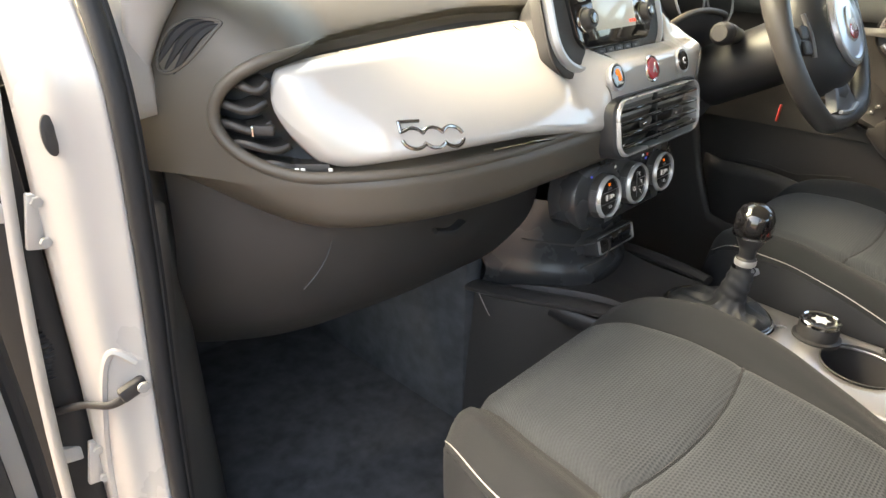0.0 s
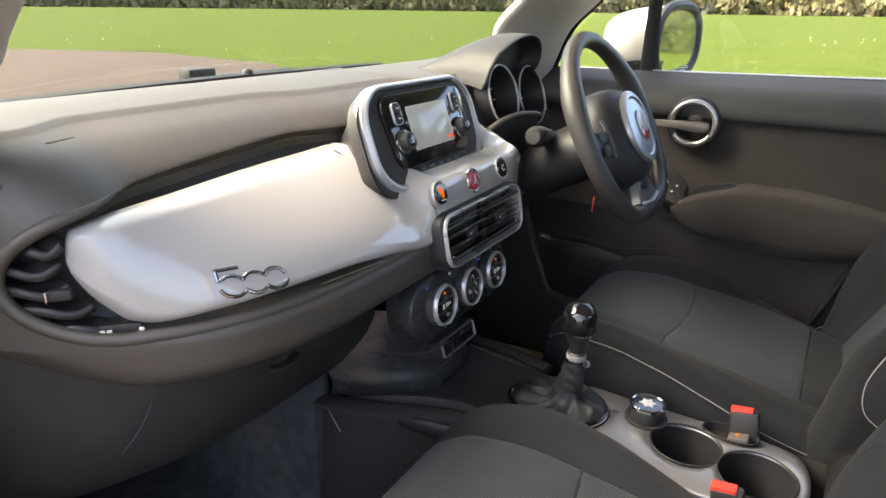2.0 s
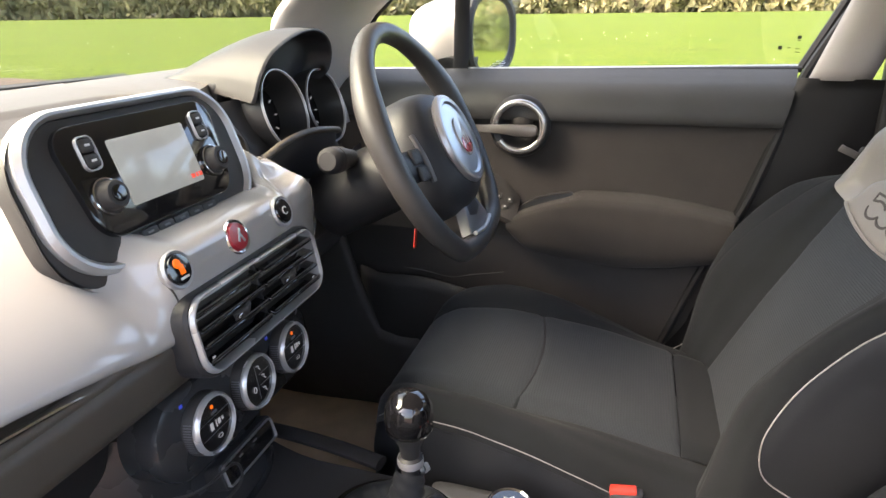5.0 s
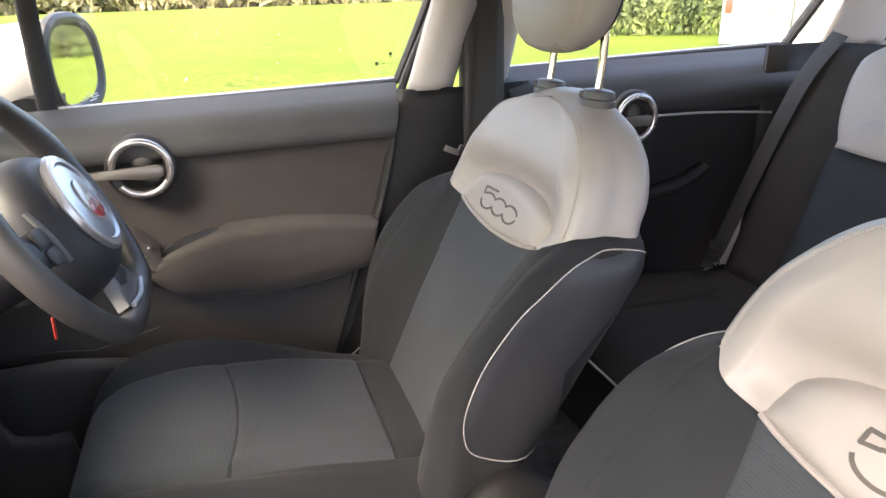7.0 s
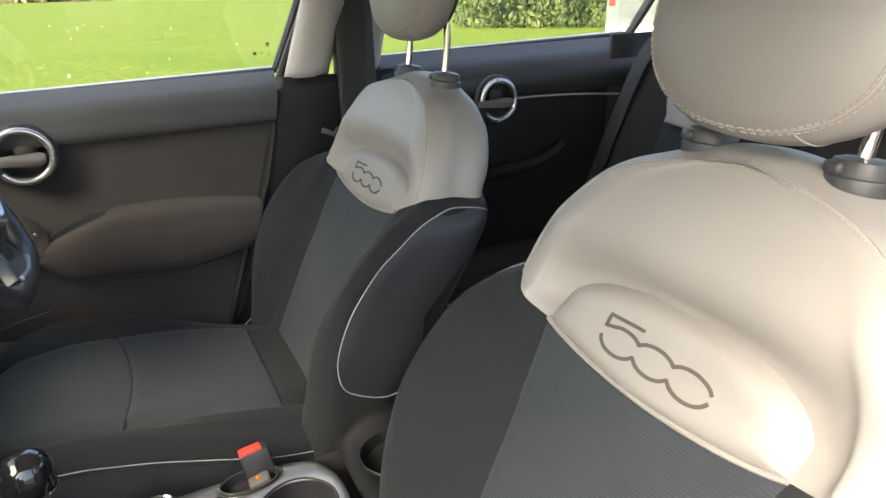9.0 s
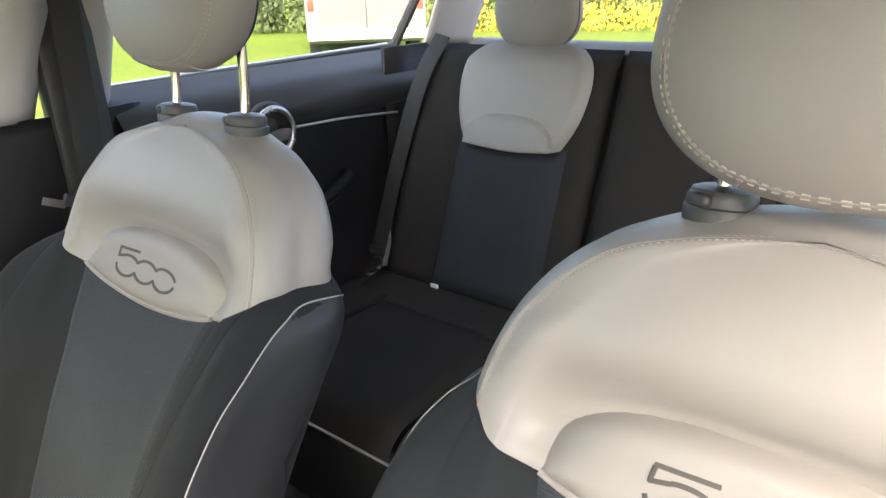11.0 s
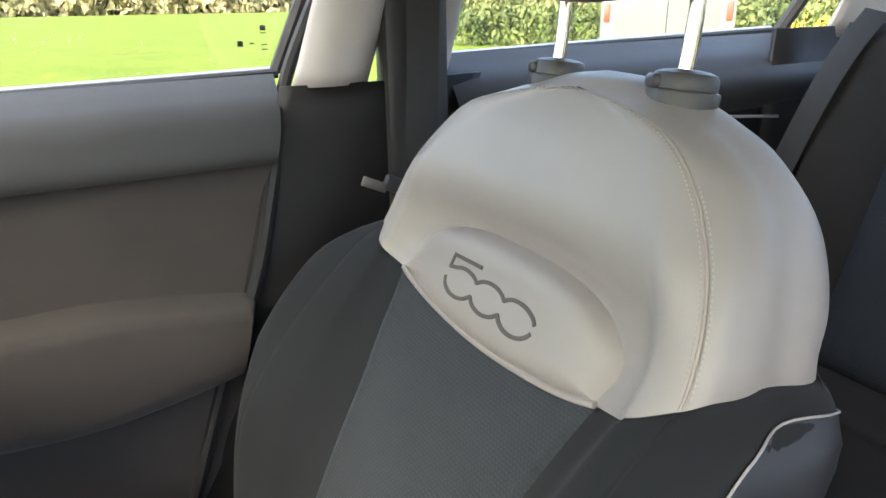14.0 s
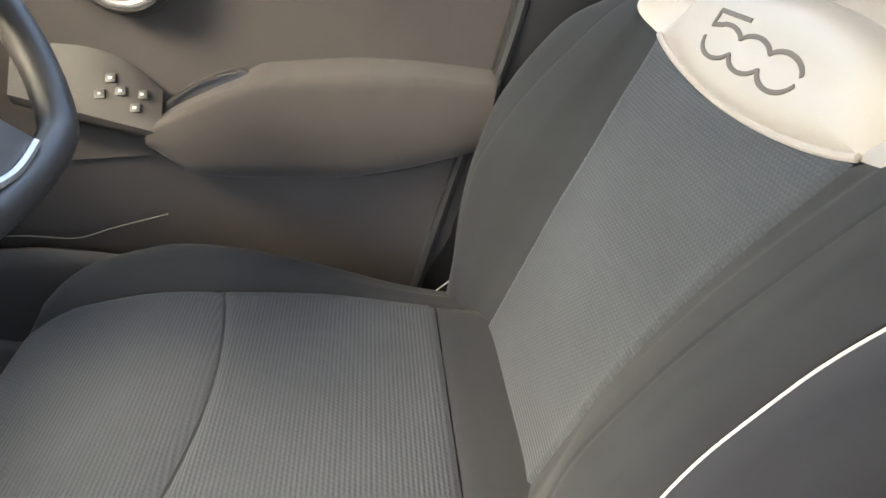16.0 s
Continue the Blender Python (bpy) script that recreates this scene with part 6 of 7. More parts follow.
HOLES = [(-0.002, -0.180, 0.068, 0.082), (0.002, -0.390, 0.052, 0.053), (-0.018, -0.494, 0.056, 0.054), (0.068, -0.445, 0.023, 0.042)]
outline = [(-0.002 + 0.074 * math.cos(radians(a)), -0.180 + 0.088 * math.sin(radians(a))) for a in (200, 225, 250, 270, 290, 315, 340)] + [(0.096, -0.215), (0.100, -0.30), (0.099, -0.45), (0.080, -0.53), (0.03, -0.558), (-0.045, -0.560), (-0.086, -0.53), (-0.092, -0.30), (-0.090, -0.215)]
part("top_plate", cut_plate(lambda x, y: 0.569 - 1.5 * x * x + 0.01 * step(-0.3, -0.1, y), outline, HOLES[1:]), PLATE, con, "satin grey top plate", thick=0.004)
for hx, hy, ra, rb in HOLES[1:]:
    deep = 0.075 if ra > 0.04 else 0.02
    part("cup_well", grid(lambda u, v: (hx + (ra * 1.01) * (1 - 0.12 * v) * math.cos(2 * math.pi * u), hy + rb * 1.01 * (1 - 0.12 * v) * math.sin(2 * math.pi * u), 0.568 - deep * min(1, v * 1.25)) if v < 0.9 else (hx, hy, 0.568 - deep), 36, 5, loop=True), RUBBER, con, "black cup well")
    part("cup_rim", tube([(hx + ra * math.cos(2 * math.pi * k / 48), hy + rb * math.sin(2 * math.pi * k / 48), 0.5685) for k in range(48)], 0.0015, 0, 6, closed=True), BLACK, con)
part("brake_switch", block(Matrix.Translation((0.062, -0.458, 0.566)) @ Matrix.Rotation(radians(-12), 4, "X"), 0.021, 0.030, 0.012, 0.003), LEVER, con, "silver parking brake switch")
part("brake_light", block(Matrix.Translation((0.062, -0.455, 0.5735)), 0.006, 0.004, 0.001, 0.0003), ORANGE, con)
m = Matrix.Translation((0.035, -0.320, 0.566))
mk = part("mode_knob", lathe([(0.034, 0.0), (0.034, 0.006), (0.029, 0.008), (0.0285, 0.028), (0.026, 0.031), (0.0, 0.031)], m, 40), BLACK, con, "black rotary mode knob")
part("knob_ring", lathe([(0.0288, 0.0285), (0.0285, 0.0325), (0.0262, 0.0340), (0.0235, 0.0325)], m, 36), CHROME, mk, "chrome ring")
part("knob_face", lathe([(0.0238, 0.0322), (0.0, 0.0326)], m, 32), GLOSS, mk)
part("knob_sign", slab([((0.0135 if k % 2 else 0.0085) * math.cos(math.pi * k / 6 + 0.3), (0.0135 if k % 2 else 0.0085) * math.sin(math.pi * k / 6 + 0.3)) for k in range(12)], m @ Matrix.Translation((0, 0, 0.0334)), 0.001, 0.0003), GLYPH, mk, "pale star-shaped sign")
part("rear_tray", grid(lambda u, v: ((2 * u - 1) * 0.095, -0.58 - 0.16 * v, 0.565 + 0.045 * math.sin(math.pi * v) * abs(2 * u - 1) ** 2), 12, 8), REAR_TRIM, con, thick=0.01)
part("rear_well", lathe([(0.046, 0.0), (0.052, 0.012), (0.050, 0.014), (0.044, 0.0), (0.040, -0.07), (0.0, -0.07)], Matrix.Translation((0.0, -0.645, 0.575)), 36), REAR_TRIM, con, "round rear cup well")

gear = thing("gear_lever", (-0.005, -0.19, 0.57), "gear lever with glossy black ball knob and leather gaiter", "gear lever")


def gaiter(u, v):
    # a low slack bag, then a creased sleeve up the lever
    a = 2 * math.pi * u
    vs = (0, 0.10, 0.32, 0.50, 0.62, 0.80, 1)
    k = curve_at(v, vs, (1.0, 0.98, 0.76, 0.46, 0.30, 0.245, 0.215))
    z = 0.570 + curve_at(v, vs, (0.0, 0.008, 0.017, 0.020, 0.034, 0.060, 0.092))
    slack = math.sin(math.pi * min(1, v * 1.25)) ** 2
    fold = 1 + slack * (0.07 * math.sin(3 * a + 5 * v) + 0.05 * math.sin(7 * a - 9 * v + 1.0)) + 0.10 * step(0.55, 0.7, v) * math.sin(2 * a + 30 * v) * math.sin(26 * v)
    z += slack * 0.0045 * math.sin(5 * a + 3 + 6 * v) + slack * 0.003 * math.sin(11 * a - 8 * v)
    return (-0.002 - 0.008 * v + 0.066 * k * fold * math.cos(a), -0.180 - 0.028 * v + 0.080 * k * fold * math.sin(a), z)


part("gaiter", grid(gaiter, 72, 44, loop=True), VINYL, gear, "creased black leather gaiter")
part("gaiter_edge", tube([(-0.002 + 0.0705 * math.cos(2 * math.pi * k / 48), -0.180 + 0.0850 * math.sin(2 * math.pi * k / 48), 0.5715) for k in range(48)], 0.0015, 0, 6, closed=True), RING, gear, "fine bright edge")
part("gaiter_ring", tube([(-0.002 + 0.067 * math.cos(2 * math.pi * k / 48), -0.180 + 0.081 * math.sin(2 * math.pi * k / 48), 0.573) for k in range(48)], 0.004, 0, 8, closed=True), GLOSS, gear)
m = Matrix.Translation((-0.010, -0.208, -0.005))
part("lever", lathe([(0.011, 0.645), (0.011, 0.672), (0.0150, 0.674), (0.0150, 0.684), (0.0115, 0.687), (0.0125, 0.700), (0.019, 0.714), (0.0255, 0.7235)], m, 28), BLACK, gear, "black neck")
part("lever_collar", lathe([(0.0152, 0.674), (0.0158, 0.676), (0.0158, 0.682), (0.0152, 0.684)], m, 24), SATIN, gear, "silver collar")
part("reverse_catch", lathe([(0.0, 0.006), (0.005, 0.005), (0.0062, 0.0), (0.0062, -0.008)], axes((0.004, -0.221, 0.655), (0.7, -0.7, 0.2)), 16), SATIN, gear, "small silver stud")
part("lever_collar", lathe([(0.0256, 0.7225), (0.0275, 0.7240), (0.0275, 0.7265)], m, 32), CHROME, gear, "chrome band")
part("knob", lathe([(0.0262, 0.725), (0.0285, 0.738), (0.0272, 0.754), (0.021, 0.766), (0.011, 0.772), (0.0, 0.773)], m, 36), GLOSS, gear, "gloss black ball")

for cx, cy, cz, lean in ((0.092, -0.458, 0.602, 8), (-0.104, -0.463, 0.594, -8)):
    b = thing("belt_buckle", (cx, cy, 0.5), "black seat belt buckle with a red release button", "belt buckle", "belt buckles")
    m = Matrix.Translation((cx, cy, cz)) @ Matrix.Rotation(radians(lean), 4, "Y") @ Matrix.Rotation(radians(-8), 4, "X")
    part("buckle_body", block(m @ Matrix.Translation((0, 0, -0.040)), 0.022, 0.043, 0.080, 0.006), BLACK, b)
    part("release_button", block(m @ Matrix.Translation((0, 0.004, -0.001)), 0.016, 0.033, 0.010, 0.002), RED, b, "red release button")

solo("floor_mat_paper", grid(lambda u, v: (0.42 + 0.30 * u + 0.02 * v, 0.02 + 0.45 * v, 0.226 + 0.004 * math.sin(9 * u) * math.sin(7 * v)), 14, 14), PAPER, "crumpled brown paper mat in the driver's footwell", "floor mat", thick=0.002)
solo("paper_mark", block(Matrix.Translation((0.50, 0.12, 0.233)) @ Matrix.Rotation(radians(60), 4, "Z"), 0.05, 0.012, 0.002, 0.0006), BLACK, "small black print lying on the paper mat", "print")


# ---- rear bench ----
def bench_back(x, z, out=0.0):
    """Front of the rear backrest."""
    y = -1.515 - 0.36 * (z - 0.57) - 0.02 * step(1.07, 1.12, z)
    return Vector((x, y + out, z))


rear = thing("rear_bench", (0, -1.5, 0.3), "black cloth rear bench with pale leather head panels", "rear seat")


def back_block(x0, x1, name, mat, label):
    def f(u, v):
        z = 0.555 + 0.545 * v
        e = min(1, min(u, 1 - u) / 0.07, (1 - v) / 0.06 + 0.05)
        return bench_back(x0 + (x1 - x0) * u, z, 0.0 - 0.028 * (1 - e) ** 2)
    return part(name, grid(f, 24, 24), mat, rear, label, thick=0.08, face=(0, 1, 0.3))


back_block(0.143, 0.66, "rear_backrest", REAR_CLOTH, "plain black cloth")
back_block(-0.205, 0.133, "centre_backrest", REAR_CLOTH, "plain dark cloth centre section")
back_block(-0.66, -0.215, "rear_backrest", REAR_CLOTH, "plain black cloth")


part("bench_board", grid(lambda u, v: bench_back(-0.66 + 1.32 * u, 0.54 + 0.55 * v, -0.05), 8, 8), BLACK, rear, "black board between the backrests", thick=0.02, face=(0, 1, 0))


def rear_head(cx):
    hw = 0.166

    def top(u, v):
        t = 2 * u - 1
        z = 0.898 + v * (1.110 - 0.898)
        w = curve_at(z, (0.898, 0.935, 0.98, 1.03, 1.07, 1.095, 1.110), (0.124, 0.145, 0.160, 0.166, 0.160, 0.138, 0.105))
        e = min(1, (1 - abs(t)) / 0.14, (1 - v) / 0.12, 0.3 + v / 0.05)
        return bench_back(cx + t * w, z, 0.002 + 0.026 * (1 - (1 - e) ** 2))

    def pad(u, v):
        t = 2 * u - 1
        lo = 0.886 + 0.012 * t * t
        hi = 0.900 + 0.070 * max(0.0, 1 - abs(t) ** 3.2) ** 0.6
        z = lo + v * (hi - lo)
        e = min(1, (1 - abs(t)) / 0.12, v / 0.12, (1 - v) / 0.2)
        return bench_back(cx + t * 0.118, z, 0.016 + 0.026 * (1 - (1 - e) ** 2))

    def insert(u, v):
        t = 2 * u - 1
        z = 0.56 + v * (0.891 + 0.012 * t * t - 0.56)
        return bench_back(cx + t * 0.140, z, 0.016 + puff(u, v, 0.014, 0.08))
    part("leather_panel", grid(top, 30, 20), LEATHER, rear, "pale leather head panel")
    part("leather_pad", grid(pad, 24, 12), LEATHER, rear, "raised leather pad")
    part("cloth_insert", grid(insert, 24, 24), REAR_MESH, rear, "dark grey cloth insert")
    cy, cz = -1.735, 1.178

    def hp(u, v, g=0.0):
        a, f = 2 * math.pi * u, v * math.pi
        r = math.sin(f) ** 0.6
        d = math.copysign(abs(math.cos(f)) ** 0.8, math.cos(f))
        c, s = math.cos(a), math.sin(a)
        return Vector((cx + (0.105 + g) * r * math.copysign(abs(c) ** 0.8, c), cy + 0.04 * d, cz + (0.082 + g) * r * math.copysign(abs(s) ** 0.8, s)))
    h = part("headrest", grid(lambda u, v: hp(u, 0.001 + v * 0.45), 40, 12, loop=True), LEATHER, rear, "pale leather headrest")
    part("headrest_back", grid(lambda u, v: hp(u, 0.45 + v * 0.549), 40, 12, loop=True), LEATHER_SIDE, h)
    part("headrest_seam", tube([hp(k / 48, 0.45, 0.0004) for k in range(48)], 0.0016, 0, 5, closed=True), SHADE_JOINT, h)
    for sx in (-0.05, 0.05):
        part("post", tube([(cx + sx, -1.735, 1.08), (cx + sx, -1.735, 1.13)], 0.006, 0, 10), CHROME, rear)


rear_head(0.347)
rear_head(-0.395)


def bench_cushion(x0, x1):
    def f(u, v):
        y = -1.42 + 0.40 * v
        z = curve_at(y, (-1.42, -1.36, -1.2, -1.08, -1.03, -1.02), (0.538, 0.552, 0.556, 0.556, 0.53, 0.50))
        e = min(1, min(u, 1 - u) / 0.08, v / 0.08)
        return (x0 + (x1 - x0) * u, y, z - 0.016 * (1 - e) ** 2)
    part("bench_cushion", grid(f, 24, 24), REAR_CLOTH if x1 - x0 < 0.4 else REAR_MESH, rear, "dark cloth bench cushion")


bench_cushion(0.205, 0.56)
bench_cushion(-0.21, 0.195)
bench_cushion(-0.56, -0.22)
for x0, x1 in ((0.56, 0.70), (-0.70, -0.56)):
    part("bench_side", grid(lambda u, v: (x0 + (x1 - x0) * u, -1.50 + 0.50 * v, 0.535 + 0.02 * math.sin(math.pi * v)), 8, 12), REAR_CLOTH, rear, thick=0.05, face=(0, 0, 1))
part("bench_shelf", grid(lambda u, v: (-0.66 + 1.32 * u, -1.53 + 0.125 * v, 0.560 - 0.022 * v), 20, 6), REAR_CLOTH, rear, "flat strip along the backrest", thick=0.04, face=(0, 0, 1))
part("bench_front", grid(lambda u, v: (-0.68 + 1.36 * u, -1.02 - 0.06 * v, 0.50 - 0.28 * v), 20, 8), VINYL, rear, thick=0.02, face=(0, 1, 0))
part("piping", tube([(-0.6, -1.016, 0.500), (0.1, -1.014, 0.502), (0.6, -1.016, 0.500)], 0.0028, 30, 6), PIPING, rear, "pale edge piping")
for x in (0.203, 0.477, -0.25, -0.52):
    part("anchor_tag", block(Matrix.Translation((x, -1.505, 0.560)), 0.022, 0.004, 0.010, 0.001), GLYPH, rear, "small white anchor tag")
for x in (0.160, 0.120):
    b = thing("rear_belt_buckle", (x, -1.40, 0.5), "red-buttoned rear seat belt buckle in the bench", "belt buckle", "rear belt buckles")
    m = Matrix.Translation((x, -1.416, 0.555)) @ Matrix.Rotation(radians(20), 4, "X")
    part("buckle_body", block(m @ Matrix.Translation((0, 0, -0.02)), 0.024, 0.040, 0.030, 0.004), BLACK, b)
    part("release_button", block(m @ Matrix.Translation((0, 0.012, 0.0)), 0.026, 0.018, 0.034, 0.003), RED, b, "red release button")
part("buckle_pocket", box(0.095, 0.19, -1.45, -1.42, 0.535, 0.570, 0.006), BLACK, rear)

rb = thing("rear_seat_belt", (0.63, -1.55, 0.55), "black webbing belt down the side of the rear seat", "seat belt")
part("webbing", tube([(0.60, -1.72, 1.12), (0.625, -1.66, 1.02), (0.66, -1.60, 0.82), (0.672, -1.52, 0.60), (0.66, -1.47, 0.56)], 0.02, 30, 8, flat=(0.0012, 0.024), up=(0, 1, 0.3)), WEBBING, rb)
part("tongue", block(Matrix.Translation((0.655, -1.50, 0.615)), 0.050, 0.010, 0.022, 0.004), BLACK, rb)
part("tongue_plate", hoop(round_rect(0.026, 0.040, 0.006, 4), axes((0.650, -1.492, 0.582), (-0.3, 0.9, 0.2)), 0.006, 0.003, 0.001), CHROME, rb, "steel tongue plate")
rb2 = thing("centre_seat_belt", (-0.2, -1.6, 0.6), "black belt across the rear backrest from the roof side", "seat belt")
part("webbing", tube([(-0.190, -1.740, 1.112), (-0.172, -1.695, 1.085), (-0.160, -1.672, 1.045), (-0.148, -1.656, 0.998), (-0.125, -1.620, 0.897), (-0.078, -1.556, 0.715), (-0.052, -1.530, 0.645)], 0.02, 40, 8, flat=(0.0012, 0.023), up=(0, 1, 0.3)), WEBBING, rb2)
m = axes((-0.048, -1.522, 0.630), (-0.10, 0.93, 0.36), (-0.25, -0.3, 0.9))
part("tongue", block(m, 0.058, 0.014, 0.010, 0.004), BLACK, rb2, "black plastic tongue grip")
part("tongue_plate", hoop(round_rect(0.024, 0.038, 0.006, 4), m @ Matrix.Translation((0.002, -0.026, 0.004)), 0.008, 0.003, 0.001), CHROME, rb2, "steel tongue plate")
part("buckle_stub", block(m @ Matrix.Translation((0.006, -0.052, -0.002)), 0.028, 0.024, 0.014, 0.004), BLACK, rb2, "black buckle end")
part("belt_guide", box(-0.225, -0.155, -1.75, -1.70, 1.085, 1.125, 0.01), TRIM, rb2, "pale belt guide")

# ---- open passenger door and its jamb ----
jamb = thing("door_jamb", (-0.77, 0.26, 0.25), "white painted door pillar with black seal and hinge bolts", "door pillar", kind="")


def jamb_skin(u, v):
    z = 0.20 + 1.02 * v
    lean = 0.034 * (1 - step(0.35, 0.98, z))
    x = -0.733 - 0.8 * lean - (0.064 - 0.012 * (1 - step(0.45, 0.85, z))) * u
    y = 0.215 + 0.085 * u ** 1.5 + 0.006 * math.sin(math.pi * u * 2.2) + 0.004 * math.sin(z * 17) * u + 0.45 * max(0, z - 0.98)
    return (x, y, z)


part("jamb_panel", grid(jamb_skin, 16, 40), PAINT, jamb, "white painted steel", thick=0.01)


def jamb_at(u, z, out=0.0):
    p = Vector(jamb_skin(u, (z - 0.20) / 1.02))
    return p + Vector((0, -out, 0))


part("door_seal", tube([jamb_at(0.0, z, 0.006) + Vector((0.012, 0, 0)) for z in (0.22, 0.4, 0.6, 0.8, 1.0, 1.2)], 0.0115, 30, 10), RUBBER, jamb, "black rubber seal")
part("seal_lip", tube([jamb_at(0.0, z, 0.010) + Vector((0.024, 0.004, 0)) for z in (0.22, 0.4, 0.6, 0.8, 1.0, 1.2)], 0.006, 30, 8), RUBBER, jamb, "thin seal lip")
solo("trim_jamb_side", grid(lambda u, v: (-0.728 + (0.080 + 0.035 * (1 - v)) * u - 0.026 * (1 - v), 0.262 + 0.03 * u + 0.06 * u ** 3, 0.20 + 0.745 * v), 12, 20), SIDE_TRIM, "dark grey trim between the door seal and the dashboard end", "side trim", kind="structure", thick=0.01)
solo("trim_pillar_foot", grid(lambda u, v: (-0.700 + 0.030 * u, 0.245 + 0.012 * u + 0.13 * max(0, v - 0.25), 0.930 + 0.30 * v), 6, 14), TRIM, "pale grey foot of the windscreen pillar trim", "pillar trim", kind="structure", thick=0.01)
# black sheet put in for the shade of the open hinge gap
solo("wall_hinge_shade", grid(lambda u, v: (-0.800 - 0.075 * u, 0.33 + 0.03 * u, 0.2 + 0.85 * v), 4, 8), RUBBER, "black sheet standing for the shade between the wing and the door", "side panel", kind="structure", thick=0.01)
part("rib", tube([jamb_at(u, z, -0.002) for u, z in ((0.90, 0.25), (0.86, 0.45), (0.72, 0.60), (0.52, 0.66), (0.15, 0.645))], 0.006, 24, 8), PAINT, jamb, "pressed rib")
part("grommet", lathe([(0.020, 0.0), (0.020, 0.003), (0.014, 0.005), (0.0, 0.004)], axes(jamb_at(0.72, 0.925, 0.004), (0.1, -1, 0)) @ Matrix.Diagonal((0.42, 1.1, 1, 1)), 24), HARD, jamb, "dark oval plug")
part("check_strap", tube([jamb_at(0.28, 0.617, 0.012), jamb_at(0.55, 0.603, 0.018), jamb_at(0.8, 0.588, 0.022), jamb_at(1.1, 0.575, 0.028), jamb_at(1.5, 0.553, 0.036)], 0.004, 20, 8, flat=(0.0055, 0.0028)), BLACK, jamb, "black door check strap")
br = part("strap_bracket", block(Matrix.Translation(jamb_at(0.34, 0.614, 0.012)) @ Matrix.Rotation(radians(-16), 4, "Y"), 0.034, 0.012, 0.020, 0.004), HARD, jamb, "dark strap bracket")
part("strap_bolt", lathe([(0.0075, 0.0), (0.007, 0.003), (0.0, 0.004)], axes(jamb_at(0.20, 0.619, 0.018), (0, -1, 0)), 16), SATIN, br, "pale bolt")
for z in (0.82, 0.47):
    h = part("hinge", block(Matrix.Translation(jamb_at(1.02, z, 0.004)) @ Matrix.Rotation(radians(12), 4, "Y"), 0.022, 0.010, 0.066, 0.002), PAINT, jamb, "white painted hinge plate")
    part("hinge_arm", block(Matrix.Translation(jamb_at(1.30, z + 0.008, 0.010)) @ Matrix.Rotation(radians(14), 4, "Y"), 0.050, 0.022, 0.024, 0.003), PAINT, h)
    part("hinge_pin", tube([jamb_at(1.52, z - 0.026, 0.016), jamb_at(1.52, z + 0.034, 0.016)], 0.008, 0, 12), PAINT, h)
    for dz in (-0.022, 0.026):
        part("hinge_bolt", lathe([(0.0068, 0.0), (0.0062, 0.005), (0.0, 0.0055)], axes(jamb_at(0.99, z + dz, 0.010), (0, -1, 0)), 6), PAINT, h)
wire = [jamb_at(1.35 + 0.02 * math.sin(k * 1.2), 0.60 + 0.012 * k, 0.004) for k in range(9)]
part("cable_gaiter", tube(wire, [0.011 + 0.003 * (k % 2) for k in range(33)], 32, 10), RUBBER, jamb, "ribbed black cable gaiter")
solo("trim_door_sill", box(-0.86, -0.74, -0.95, 0.30, 0.16, 0.34, 0.02), PAINT, "white painted door sill", "door sill", kind="structure")
solo("wall_wing", grid(lambda u, v: (-0.86 + 0.05 * v * v + 0.10 * u * u, 0.31 + 1.33 * u, 0.25 + (0.72 - 0.26 * u) * v), 8, 8), PAINT, "white front wing", "car wing", kind="structure", thick=0.01)

odoor = thing("open_front_door", (-0.86, 0.25, 0.25), "open white passenger door with black inner trim", "car door")
OD = Matrix.Translation((-0.862, 0.245, 0.0)) @ Matrix.Rotation(radians(-68), 4, "Z")


def od(bm):
    bm.transform(OD)
    return bm


part("door_shell", od(box(-0.065, 0.0, -1.02, -0.02, 0.27, 1.03, 0.02)), PAINT, odoor, "white painted shell")
part("door_trim", od(box(0.0, 0.055, -0.97, -0.07, 0.30, 1.03, 0.03)), HARD, odoor, "black inner trim")
part("edge_seal", od(tube([(-0.004, -0.03, 0.30), (-0.004, -0.022, 0.6), (-0.004, -0.03, 1.0)], 0.010, 20, 8)), RUBBER, odoor)
part("mirror_sail", od(box(-0.045, 0.03, -0.22, -0.06, 1.02, 1.16, 0.02)), HARD, odoor)
part("window_frame", od(tube([(-0.02, -0.06, 1.03), (0.05, -0.35, 1.33), (0.09, -0.60, 1.43), (0.09, -0.95, 1.40), (0.0, -1.0, 1.03)], 0.016, 40, 8)), RUBBER, odoor, "black window frame")

# ---- door mirror outside ----
mir = thing("door_mirror", (0.93, -0.05, 1.05), "white door mirror housing with a dark rear shell", "door mirror")


MIR = Matrix.Translation((0.973, -0.083, 1.120)) @ Matrix.Rotation(radians(-12), 4, "Z")


def mirror_shell(u, v):
    a = 2 * math.pi * u
    f = v * math.pi / 2
    r = math.cos(f) ** 0.55
    return MIR @ Vector((0.126 * r * math.copysign(abs(math.cos(a)) ** 0.75, math.cos(a)), 0.19 * math.sin(f), 0.090 * r * math.copysign(abs(math.sin(a)) ** 0.75, math.sin(a))))


